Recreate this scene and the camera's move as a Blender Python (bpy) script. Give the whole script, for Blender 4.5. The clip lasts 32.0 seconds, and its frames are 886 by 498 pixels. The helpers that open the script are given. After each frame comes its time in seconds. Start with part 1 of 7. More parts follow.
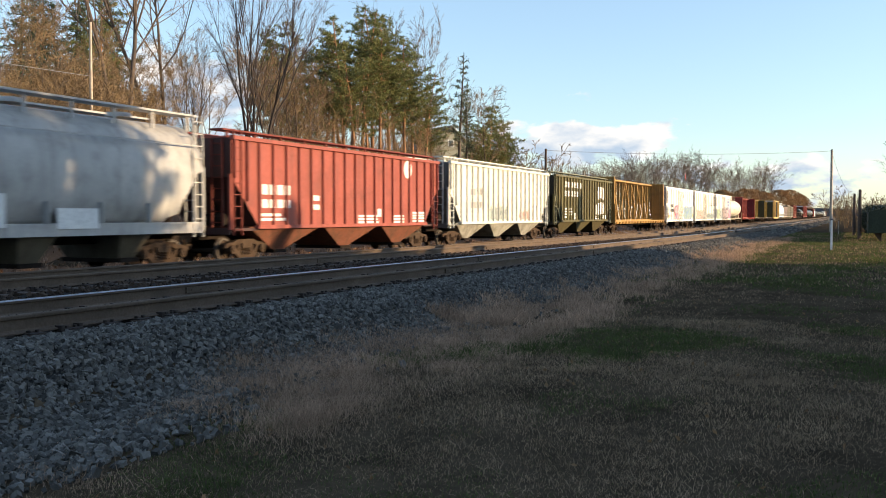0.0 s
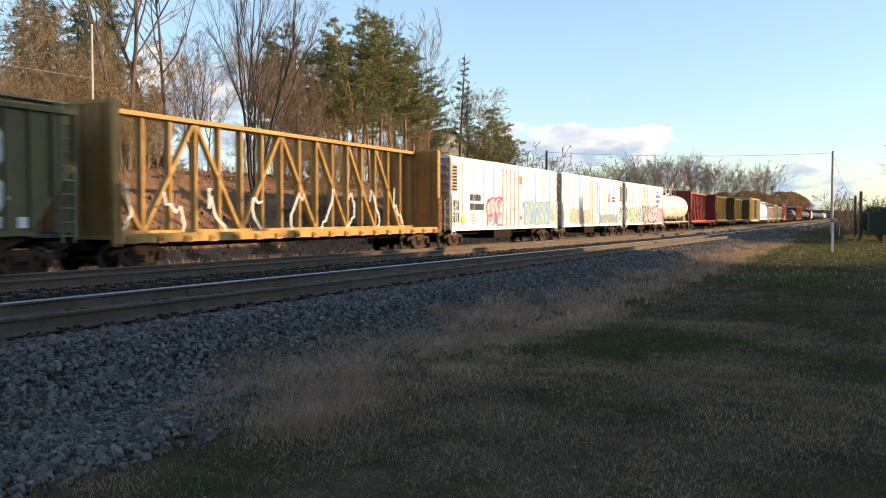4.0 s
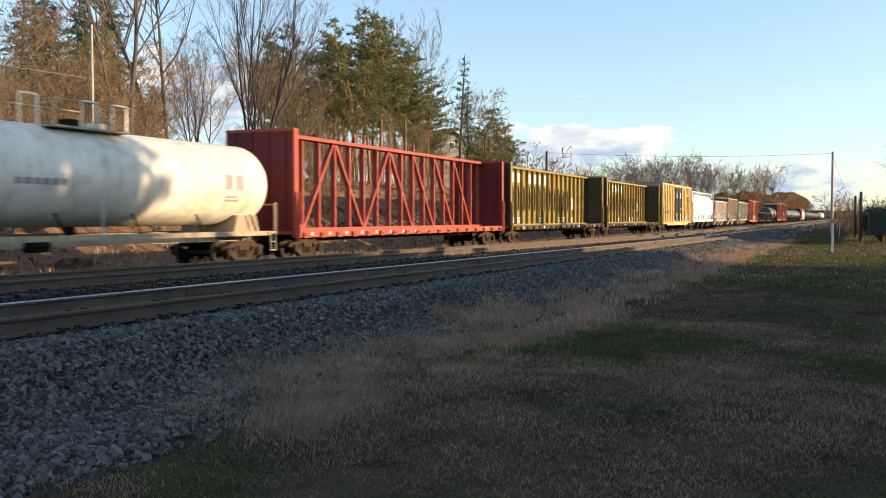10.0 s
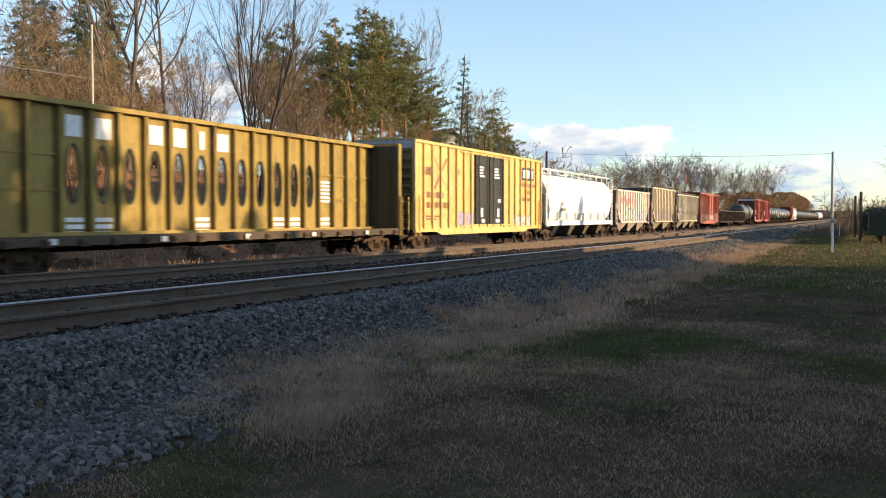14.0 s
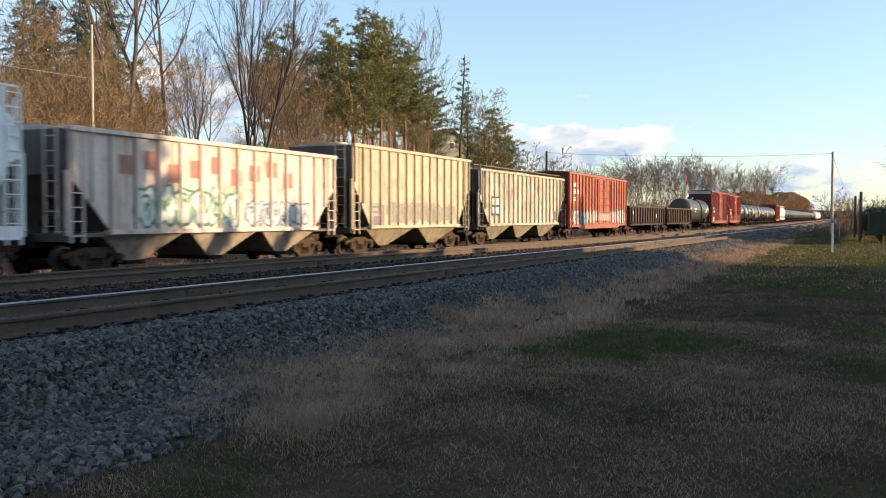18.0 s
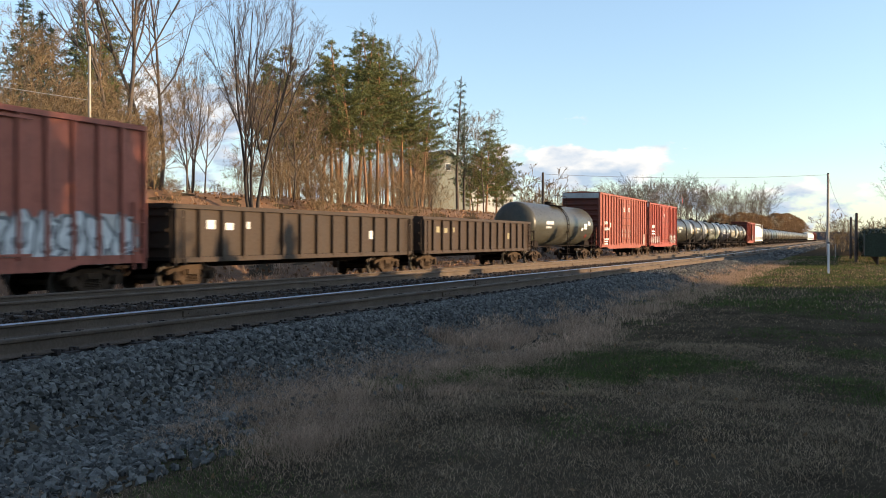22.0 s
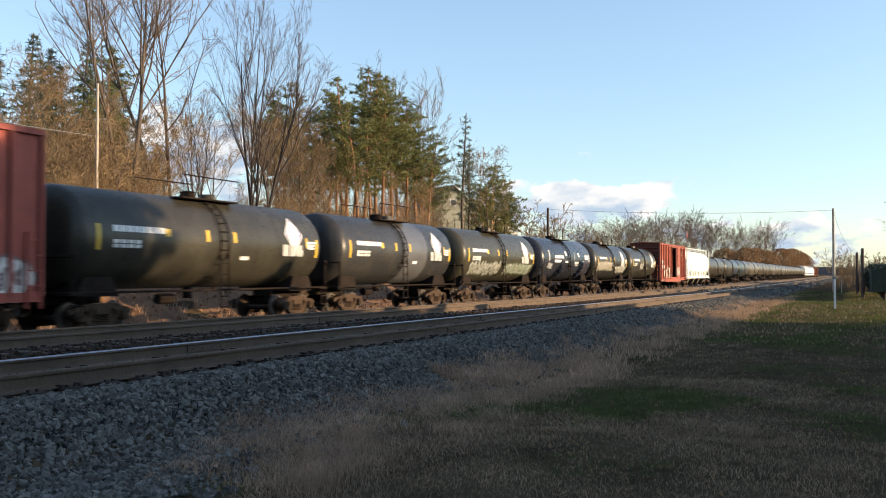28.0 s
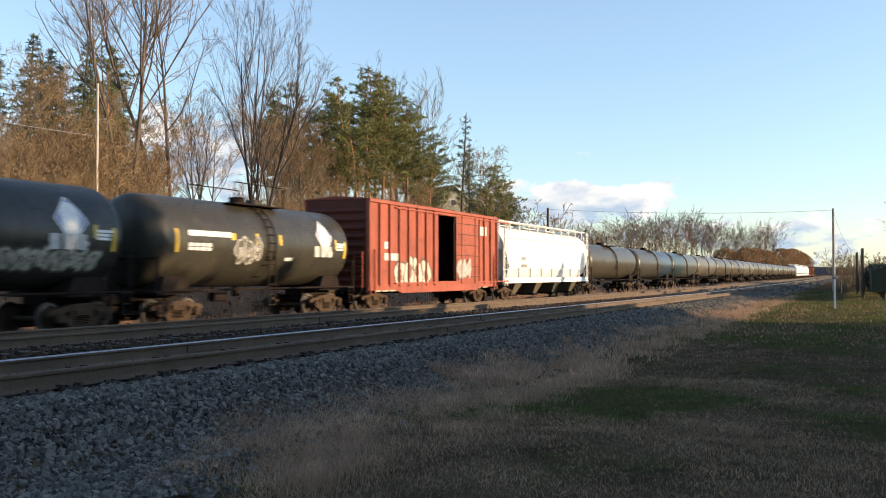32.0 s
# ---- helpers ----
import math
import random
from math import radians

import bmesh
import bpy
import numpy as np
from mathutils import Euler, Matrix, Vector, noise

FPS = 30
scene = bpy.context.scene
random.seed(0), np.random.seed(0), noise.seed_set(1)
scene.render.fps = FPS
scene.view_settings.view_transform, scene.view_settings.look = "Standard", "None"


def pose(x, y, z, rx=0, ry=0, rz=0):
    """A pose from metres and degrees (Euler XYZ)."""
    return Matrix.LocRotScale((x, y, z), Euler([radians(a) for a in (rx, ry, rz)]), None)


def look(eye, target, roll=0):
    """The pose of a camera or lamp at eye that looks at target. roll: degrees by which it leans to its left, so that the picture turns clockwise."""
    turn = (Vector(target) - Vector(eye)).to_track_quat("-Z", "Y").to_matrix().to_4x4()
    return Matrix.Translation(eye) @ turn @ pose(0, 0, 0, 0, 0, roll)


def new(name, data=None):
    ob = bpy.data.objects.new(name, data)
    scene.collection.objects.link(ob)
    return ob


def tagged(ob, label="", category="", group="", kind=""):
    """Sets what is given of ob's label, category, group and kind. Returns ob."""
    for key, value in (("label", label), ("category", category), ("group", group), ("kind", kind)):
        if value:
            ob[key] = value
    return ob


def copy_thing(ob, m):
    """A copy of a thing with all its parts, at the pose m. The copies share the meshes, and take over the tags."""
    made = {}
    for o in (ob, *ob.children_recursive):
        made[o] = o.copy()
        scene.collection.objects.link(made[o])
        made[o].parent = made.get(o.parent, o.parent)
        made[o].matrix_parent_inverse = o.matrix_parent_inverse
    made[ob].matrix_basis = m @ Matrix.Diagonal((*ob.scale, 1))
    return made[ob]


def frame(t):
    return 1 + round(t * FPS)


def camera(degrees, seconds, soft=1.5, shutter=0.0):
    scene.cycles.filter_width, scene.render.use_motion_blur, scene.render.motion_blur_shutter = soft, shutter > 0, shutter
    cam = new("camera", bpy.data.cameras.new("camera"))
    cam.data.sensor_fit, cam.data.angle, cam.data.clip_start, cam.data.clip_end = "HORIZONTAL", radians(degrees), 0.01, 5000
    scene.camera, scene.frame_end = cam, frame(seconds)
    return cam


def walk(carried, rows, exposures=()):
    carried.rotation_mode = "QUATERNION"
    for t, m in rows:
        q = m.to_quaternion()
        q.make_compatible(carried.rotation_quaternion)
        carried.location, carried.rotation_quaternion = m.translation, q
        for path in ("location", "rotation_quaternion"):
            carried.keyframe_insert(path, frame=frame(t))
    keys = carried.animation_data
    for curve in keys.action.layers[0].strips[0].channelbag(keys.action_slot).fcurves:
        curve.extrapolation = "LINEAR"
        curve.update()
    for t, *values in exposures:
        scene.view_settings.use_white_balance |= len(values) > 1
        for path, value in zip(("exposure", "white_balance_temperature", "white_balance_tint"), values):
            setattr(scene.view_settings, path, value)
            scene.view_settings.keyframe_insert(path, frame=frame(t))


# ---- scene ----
# ---------------- camera: stands at the origin, only tilts and pans a little ----------------
EYE_Z, HEADING, PITCH, PX = 1.7, 23.6, -1.90, 0.03398
cam = camera(49.9, 32.0, soft=1.0, shutter=0.4)
TILT = [(0, -1.5, -4), (0.5, 0, -2.5), (1.0, 0, -1.5), (3.5, 0, -1), (5.5, 0, 0), (12, 0, 0), (18.6, 0, 0), (19, 0, 3),
        (19.5, 0, 6.5), (20, -9.3, 11), (20.5, -16, 15), (21, -11.5, 21), (21.5, -8.5, 29), (22, -6, 37.5), (22.5, -5, 47),
        (23, -4, 55), (23.5, -3.5, 63.5), (24, -2, 72), (24.5, -1.3, 79.5), (25, 0, 87), (25.5, 1.3, 93), (27.5, 2.6, 99.5),
        (28, 3, 100), (32, 3, 100)]
walk(cam, [(t, pose(0, 0, EYE_Z, 90 + PITCH + dy * PX, 0, HEADING - 90 + dx * PX)) for t, dx, dy in TILT],
     exposures=[(0, 0.62), (32, 0.62)])

# ---------------- sun and sky ----------------
SUN_EL, SUN_AZ = 9.0, 105.0   # light travels towards azimuth SUN_AZ (degrees from +x), coming down at SUN_EL
light_way = Vector((math.cos(radians(SUN_AZ)) * math.cos(radians(SUN_EL)), math.sin(radians(SUN_AZ)) * math.cos(radians(SUN_EL)), -math.sin(radians(SUN_EL))))
sun = new("sun", bpy.data.lights.new("sun", "SUN"))
sun.data.energy, sun.data.angle, sun.data.color = 5.6, radians(0.4), (1.0, 0.73, 0.44)
sun.matrix_world = look((0, -60, 40), Vector((0, -60, 40)) + light_way)

world = bpy.data.worlds.new("sky")
scene.world = world
world.use_nodes = True
wn, wl = world.node_tree.nodes, world.node_tree.links
wn.clear()
w_out, w_bg = wn.new("ShaderNodeOutputWorld"), wn.new("ShaderNodeBackground")
w_sky = wn.new("ShaderNodeTexSky")
w_sky.sky_type, w_sky.sun_disc = "NISHITA", False
w_sky.sun_elevation, w_sky.sun_rotation = radians(16), radians(90 - (SUN_AZ + 180))
w_sky.air_density, w_sky.dust_density, w_sky.ozone_density = 1.0, 0.3, 2.2
w_bg.inputs[1].default_value = 0.138
wl.new(w_bg.outputs[0], w_out.inputs[0])


def wnode(kind, *ins, **props):
    n = wn.new(kind)
    for k, v in props.items():
        setattr(n, k, v)
    for i, v in enumerate(ins):
        if v is None:
            continue
        if hasattr(v, "is_output"):
            wl.new(v, n.inputs[i])
        else:
            n.inputs[i].default_value = v
    return n


# clouds: a low bank of cumulus over the far end of the line, thin streaks above
w_co = wn.new("ShaderNodeTexCoord")
w_map = wnode("ShaderNodeMapping", w_co.outputs["Generated"], None, None, (1.0, 1.0, 2.3))
w_noise = wnode("ShaderNodeTexNoise", w_map.outputs[0])
w_noise.inputs["Scale"].default_value, w_noise.inputs["Detail"].default_value, w_noise.inputs["Roughness"].default_value = 17.0, 8.0, 0.56
w_sep = wnode("ShaderNodeSeparateXYZ", w_co.outputs["Generated"])
w_high = wnode("ShaderNodeMapRange", w_sep.outputs[2])
w_foot = wnode("ShaderNodeMapRange", w_sep.outputs[2])
w_side = wnode("ShaderNodeMath", w_sep.outputs[1], 0.17, operation="MULTIPLY")
w_rel = wnode("ShaderNodeMath", w_sep.outputs[2], w_side.outputs[0], operation="SUBTRACT")   # the bank stands higher to the north
wl.new(w_rel.outputs[0], w_high.inputs[0])
for nd_, vals in ((w_high, (0.02, 0.07, 0.04, -0.22)), (w_foot, (0.0, 0.045, 0.0, 0.10))):
    for i, v in zip((1, 2, 3, 4), vals):
        nd_.inputs[i].default_value = v
w_low = wnode("ShaderNodeMath", w_high.outputs[0], w_foot.outputs[0], operation="MINIMUM")
w_sum = wnode("ShaderNodeMath", w_noise.outputs[0], w_low.outputs[0], operation="ADD")
# heaps of cumulus: side and height of the middle, half width and height, fullness
for side, up, wide, high, full in ((0.265, 0.078, 0.17, 0.032, 0.27), (0.20, 0.090, 0.06, 0.026, 0.20), (0.30, 0.120, 0.10, 0.018, 0.30), (0.03, 0.045, 0.15, 0.026, 0.26), (0.07, 0.076, 0.06, 0.010, 0.28), (0.63, 0.130, 0.10, 0.055, 0.34)):
    w_at = wnode("ShaderNodeMapping", w_co.outputs["Generated"], (0, -side / wide, -up / high), None, (0, 1 / wide, 1 / high))
    w_heap = wnode("ShaderNodeTexGradient", w_at.outputs[0], gradient_type="SPHERICAL")
    w_full = wnode("ShaderNodeMath", w_heap.outputs[1], full, operation="MULTIPLY")
    w_sum = wnode("ShaderNodeMath", w_sum.outputs[0], w_full.outputs[0], operation="ADD")
w_mask = wnode("ShaderNodeMapRange", w_sum.outputs[0])
for i, v in zip((1, 2, 3, 4), (0.56, 0.65, 0.0, 0.95)):
    w_mask.inputs[i].default_value = v
w_shade = wnode("ShaderNodeTexNoise", w_map.outputs[0])
w_shade.inputs["Scale"].default_value, w_shade.inputs["Detail"].default_value = 22.0, 5.0
w_ramp = wn.new("ShaderNodeValToRGB")
w_ramp.color_ramp.elements[0].position, w_ramp.color_ramp.elements[0].color = 0.38, (2.5, 3.1, 3.9, 1)
w_ramp.color_ramp.elements[1].position, w_ramp.color_ramp.elements[1].color = 0.62, (5.3, 5.05, 4.8, 1)
w_lift = wnode("ShaderNodeMapRange", w_rel.outputs[0])
for i, v in zip((1, 2, 3, 4), (0.0, 0.06, -0.14, 0.12)):
    w_lift.inputs[i].default_value = v
w_tone = wnode("ShaderNodeMath", w_shade.outputs[0], w_lift.outputs[0], operation="ADD")
wl.new(w_tone.outputs[0], w_ramp.inputs[0])
w_mix = wn.new("ShaderNodeMix")
w_mix.data_type = "RGBA"
wl.new(w_mask.outputs[0], w_mix.inputs[0])
w_tint = wn.new("ShaderNodeMix")
w_tint.data_type, w_tint.blend_type = "RGBA", "MULTIPLY"
w_tint.inputs[0].default_value, w_tint.inputs[7].default_value = 1.0, (1.0, 1.06, 1.09, 1)
w_up = wnode("ShaderNodeMapRange", w_sep.outputs[2])   # thin high haze: the sky stays pale higher up
for i, v in zip((1, 2, 3, 4), (0.05, 0.35, 1.0, 1.2)):
    w_up.inputs[i].default_value = v
w_hsv = wnode("ShaderNodeHueSaturation", None, 0.84, w_up.outputs[0])
wl.new(w_sky.outputs[0], w_hsv.inputs["Color"])
wl.new(w_hsv.outputs[0], w_tint.inputs[6])
wl.new(w_tint.outputs[2], w_mix.inputs[6])
wl.new(w_ramp.outputs[0], w_mix.inputs[7])
wl.new(w_mix.outputs[2], w_bg.inputs[0])
# ---------------- materials ----------------
MATS = {}


def material(name, color, rough=0.7, metal=0.0, vary=0.25, scale=3.0, dark=(0.05, 0.04, 0.035), dirt=0.0, bump=0.0, bump_scale=40.0,
             streak=0.0, island=0.0, obj=0.0, spec=0.5, leaf=0.0):
    """A painted, weathered or natural surface: base colour, broad and fine variation, dirt, vertical streaks and fine relief."""
    if name in MATS:
        return MATS[name]
    m = bpy.data.materials.new(name)
    m.use_nodes = True
    nd, ln = m.node_tree.nodes, m.node_tree.links
    bsdf = nd["Principled BSDF"]
    bsdf.inputs["Roughness"].default_value, bsdf.inputs["Metallic"].default_value = rough, metal
    bsdf.inputs["Specular IOR Level"].default_value = spec
    co = nd.new("ShaderNodeTexCoord")

    def noise_of(sc, detail, stretch=None):
        src = co.outputs["Object"]
        if stretch:
            mp = nd.new("ShaderNodeMapping")
            mp.inputs["Scale"].default_value = stretch
            ln.new(src, mp.inputs[0])
            src = mp.outputs[0]
        n = nd.new("ShaderNodeTexNoise")
        n.inputs["Scale"].default_value, n.inputs["Detail"].default_value, n.inputs["Roughness"].default_value = sc, detail, 0.6
        ln.new(src, n.inputs["Vector"])
        return n.outputs[0]

    def ranged(src, a, b, c, d):
        r = nd.new("ShaderNodeMapRange")
        for i, v in zip((1, 2, 3, 4), (a, b, c, d)):
            r.inputs[i].default_value = v
        ln.new(src, r.inputs[0])
        return r.outputs[0]

    def mixed(fac, a, b, mode="MIX"):
        x = nd.new("ShaderNodeMix")
        x.data_type, x.blend_type = "RGBA", mode
        for sock, v in ((x.inputs[0], fac), (x.inputs[6], a), (x.inputs[7], b)):
            if hasattr(v, "is_output"):
                ln.new(v, sock)
            else:
                sock.default_value = v if not isinstance(v, tuple) else (*v[:3], 1)
        return x.outputs[2]

    base = color
    broad = noise_of(scale, 5)
    lo = tuple(c * (1 - vary) for c in color)
    hi = tuple(min(1, c * (1 + vary)) for c in color)
    out = mixed(ranged(broad, 0.3, 0.7, 0, 1), lo, hi)
    fine = noise_of(scale * 14, 3)
    out = mixed(ranged(fine, 0.35, 0.65, 0, 0.35), out, tuple(c * (1 - vary * 1.2) for c in color))
    if island:
        geo = nd.new("ShaderNodeNewGeometry")
        hsv = nd.new("ShaderNodeHueSaturation")
        ln.new(ranged(geo.outputs["Random Per Island"], 0, 1, 1 - island, 1 + island), hsv.inputs["Value"])
        ln.new(out, hsv.inputs["Color"])
        out = hsv.outputs[0]
    if obj:
        info = nd.new("ShaderNodeObjectInfo")
        hsv = nd.new("ShaderNodeHueSaturation")
        ln.new(ranged(info.outputs["Random"], 0, 1, 1 - obj, 1 + obj), hsv.inputs["Value"])
        ln.new(out, hsv.inputs["Color"])
        out = hsv.outputs[0]
    if streak:
        st = noise_of(1.0, 4, (3.5, 3.5, 0.25))
        out = mixed(ranged(st, 0.48, 0.72, 0, streak), out, dark)
    if dirt:
        dn = noise_of(scale * 2.3, 6)
        out = mixed(ranged(dn, 0.5, 0.75, 0, dirt), out, dark)
    ln.new(out, bsdf.inputs["Base Color"])
    ln.new(ranged(fine, 0.3, 0.7, max(0.05, rough - 0.12), min(1, rough + 0.12)), bsdf.inputs["Roughness"])
    if bump:
        bp = nd.new("ShaderNodeBump")
        bp.inputs["Strength"].default_value, bp.inputs["Distance"].default_value = bump, 0.02
        ln.new(noise_of(bump_scale, 4), bp.inputs["Height"])
        ln.new(bp.outputs[0], bsdf.inputs["Normal"])
    if leaf:
        tr, mx = nd.new("ShaderNodeBsdfTranslucent"), nd.new("ShaderNodeMixShader")
        mx.inputs[0].default_value = leaf
        ln.new(out, tr.inputs[0])
        ln.new(bsdf.outputs[0], mx.inputs[1])
        ln.new(tr.outputs[0], mx.inputs[2])
        ln.new(mx.outputs[0], nd["Material Output"].inputs[0])
    MATS[name] = m
    return m


RUST = (0.10, 0.045, 0.022)
GRIME = (0.045, 0.036, 0.03)
m_rail_side = material("rail_rust", (0.118, 0.083, 0.057), 0.85, 0.2, 0.3, 2.0, bump=0.2)
m_rail_dark = material("rail_rust_dark", (0.075, 0.05, 0.036), 0.9, 0.0, 0.35, 2.0, bump=0.2, spec=0.1)
m_rail_head = material("rail_head_steel", (0.36, 0.36, 0.38), 0.36, 1.0, 0.25, 5.0)
m_tie = material("tie_wood", (0.085, 0.06, 0.045), 0.9, 0, 0.35, 4.0, dirt=0.4, bump=0.5, obj=0.25)
m_plate = material("tie_plate_steel", (0.04, 0.028, 0.022), 0.85, 0.1, 0.3, 8.0)
m_ballast = material("ballast_bed", (0.035, 0.034, 0.032), 0.95, 0, 0.35, 9.0, bump=1.0, bump_scale=14, spec=0.05)
m_stone = material("ballast_stone", (0.128, 0.119, 0.104), 0.85, 0, 0.3, 9.0, bump=0.5, island=0.6, obj=0.3, spec=0.2)
m_stone_brown = material("rusty_ballast_stone", (0.06, 0.043, 0.032), 0.9, 0, 0.25, 6.0, bump=0.4, island=0.5, spec=0.05)
m_grass_ground = material("dry_grass_soil", (0.082, 0.060, 0.038), 0.95, 0, 0.45, 0.9, dark=(0.13, 0.09, 0.055), dirt=0.6, bump=1.0, bump_scale=30, spec=0.0)
m_blade_dry = material("dry_grass_blades", (0.35, 0.245, 0.155), 0.85, 0, 0.35, 1.5, island=0.45, leaf=0.4, spec=0.1)
m_blade_red = material("reddish_dead_grass", (0.46, 0.31, 0.21), 0.85, 0, 0.35, 1.0, island=0.45, leaf=0.35, spec=0.1)
m_blade_green = material("green_grass_blades", (0.088, 0.112, 0.032), 0.8, 0, 0.35, 1.5, island=0.4, leaf=0.4, spec=0.15)
m_leaf_litter = material("leaf_litter", (0.24, 0.12, 0.055), 0.95, 0, 0.4, 1.2, dark=(0.09, 0.06, 0.03), dirt=0.7, bump=0.8, bump_scale=25, island=0.3)
m_bark = material("grey_bark", (0.105, 0.078, 0.06), 0.95, 0, 0.35, 3.0, bump=0.7, island=0.1)
m_dark_bark = material("dark_bark", (0.042, 0.032, 0.026), 0.95, 0, 0.35, 3.0, bump=0.7)
m_twig_dark = material("dark_twigs", (0.09, 0.067, 0.055), 0.95, 0, 0.25, 0.6, island=0.2)
m_twig = material("brown_twigs", (0.21, 0.142, 0.074), 0.95, 0, 0.25, 0.6, island=0.25)
m_twig_grey = material("grey_twigs", (0.17, 0.125, 0.09), 0.95, 0, 0.25, 0.6, island=0.2)
m_pine_bark = material("orange_pine_bark", (0.32, 0.165, 0.08), 0.95, 0, 0.35, 3.0, bump=0.7)
m_needle = material("pine_needles", (0.165, 0.175, 0.06), 0.8, 0, 0.3, 0.8, island=0.4, leaf=0.35)
m_needle_dark = material("spruce_needles", (0.06, 0.085, 0.04), 0.8, 0, 0.3, 0.8, island=0.3)
m_dry_leaf = material("rust_oak_leaves", (0.26, 0.15, 0.07), 0.85, 0, 0.3, 0.5, island=0.3, leaf=0.3)
m_far_twig = material("far_twigs", (0.15, 0.112, 0.08), 0.95, 0, 0.25, 0.3, island=0.2)
m_pole = material("weathered_pole", (0.42, 0.36, 0.29), 0.9, 0, 0.25, 3.0, streak=0.4)
m_wire = material("cable", (0.25, 0.25, 0.26), 0.6, 0.5, 0.1)
m_white_post = material("white_post_paint", (0.75, 0.73, 0.7), 0.6, 0, 0.1, 6.0, dirt=0.3)
m_under = material("underframe_grime", (0.024, 0.018, 0.015), 0.95, 0.0, 0.4, 2.0, dirt=0.3, spec=0.05)
m_truck = material("truck_steel", (0.066, 0.043, 0.028), 0.9, 0.0, 0.4, 3.0, dirt=0.5, bump=0.2, spec=0.15)
m_wheel = material("wheel_steel", (0.05, 0.035, 0.026), 0.85, 0.0, 0.3, 3.0, spec=0.15)
m_tread = material("wheel_tread_steel", (0.10, 0.085, 0.075), 0.6, 0.5, 0.1, 3.0)
m_white = material("white_decal", (0.72, 0.72, 0.70), 0.6, 0, 0.12, 5.0, dirt=0.35)
m_black = material("black_decal", (0.03, 0.03, 0.032), 0.6, 0, 0.2, 5.0)
m_yellow = material("yellow_reflector", (0.65, 0.42, 0.04), 0.5, 0, 0.1, 5.0)


# dark strips beside ribs and bars: painted shade of the relief, with some grime
m_shade_grime = material("shade_and_grime_strips", (0.09, 0.06, 0.045), 0.9, 0, 0.4, 3.0)


def paint(name, color, streak=0.35, dirt=0.35, rough=0.55, dark=GRIME, vary=0.14):
    return material(name, color, rough, 0.0, vary, 0.7, dark=dark, dirt=dirt, streak=streak, bump=0.06, bump_scale=8, spec=0.22)


# ---------------- mesh helpers ----------------
def mesh_of(name, bm, mat, smooth=False):
    me = bpy.data.meshes.new(name)
    bm.normal_update()
    bm.to_mesh(me)
    bm.free()
    for m in (mat if isinstance(mat, (list, tuple)) else [mat]):
        me.materials.append(m)
    if smooth:
        me.shade_smooth()
        me.set_sharp_from_angle(angle=radians(38))
    return me


def part(name, bm, mat, parent=None, label="", smooth=False, at=None):
    """ONE mesh object under a thing or a part; bm may be a finished mesh that is shared."""
    me = bm if isinstance(bm, bpy.types.Mesh) else mesh_of(name, bm, mat, smooth)
    ob = new(name, me)
    ob.parent = parent
    if at is not None:
        ob.matrix_basis = at
    return tagged(ob, label) if label else ob


def empty(name, at, label="", category="", group="", kind=""):
    ob = new(name)
    ob.empty_display_size = 0.2
    ob.matrix_basis = at
    return tagged(ob, label, category, group, kind)


def box(bm, x0, x1, y0, y1, z0, z1, mi=0):
    v = [bm.verts.new(p) for p in ((x0, y0, z0), (x1, y0, z0), (x1, y1, z0), (x0, y1, z0), (x0, y0, z1), (x1, y0, z1), (x1, y1, z1), (x0, y1, z1))]
    for q in ((0, 3, 2, 1), (4, 5, 6, 7), (0, 1, 5, 4), (1, 2, 6, 5), (2, 3, 7, 6), (3, 0, 4, 7)):
        bm.faces.new([v[i] for i in q]).material_index = mi
    return bm


def boxes(*rows):
    bm = bmesh.new()
    for r in rows:
        box(bm, *r)
    return bm


def tube(bm, p, q, r0, r1=None, seg=8, cap=True, mi=0):
    p, q = Vector(p), Vector(q)
    r1 = r0 if r1 is None else r1
    w = (q - p).normalized()
    u = w.orthogonal().normalized()
    v = w.cross(u)
    a, b = [], []
    for i in range(seg):
        c = math.cos(2 * math.pi * i / seg) * u + math.sin(2 * math.pi * i / seg) * v
        a.append(bm.verts.new(p + c * r0))
        b.append(bm.verts.new(q + c * r1))
    for i in range(seg):
        j = (i + 1) % seg
        bm.faces.new((a[i], a[j], b[j], b[i])).material_index = mi
    if cap:
        bm.faces.new(a[::-1]).material_index = mi
        bm.faces.new(b).material_index = mi
    return bm


def prism(bm, pts, y0, y1, axis="y", mi=0):
    """A polygon swept along an axis. axis y: pts are (x, z); axis x: pts are (y, z); axis z: (x, y)."""
    def at(p, d):
        return {"y": (p[0], d, p[1]), "x": (d, p[0], p[1]), "z": (p[0], p[1], d)}[axis]
    a = [bm.verts.new(at(p, y0)) for p in pts]
    b = [bm.verts.new(at(p, y1)) for p in pts]
    n = len(pts)
    for i in range(n):
        j = (i + 1) % n
        bm.faces.new((a[i], a[j], b[j], b[i])).material_index = mi
    bm.faces.new(a[::-1]).material_index = mi
    bm.faces.new(b).material_index = mi
    bmesh.ops.recalc_face_normals(bm, faces=bm.faces)
    return bm


def loft(bm, rings, close_ends=True):
    rows = [[bm.verts.new(p) for p in r] for r in rings]
    n = len(rows[0])
    for a, b in zip(rows, rows[1:]):
        for i in range(n):
            j = (i + 1) % n
            bm.faces.new((a[i], a[j], b[j], b[i]))
    if close_ends:
        bm.faces.new(rows[0][::-1])
        bm.faces.new(rows[-1])
    bmesh.ops.recalc_face_normals(bm, faces=bm.faces)
    return bm
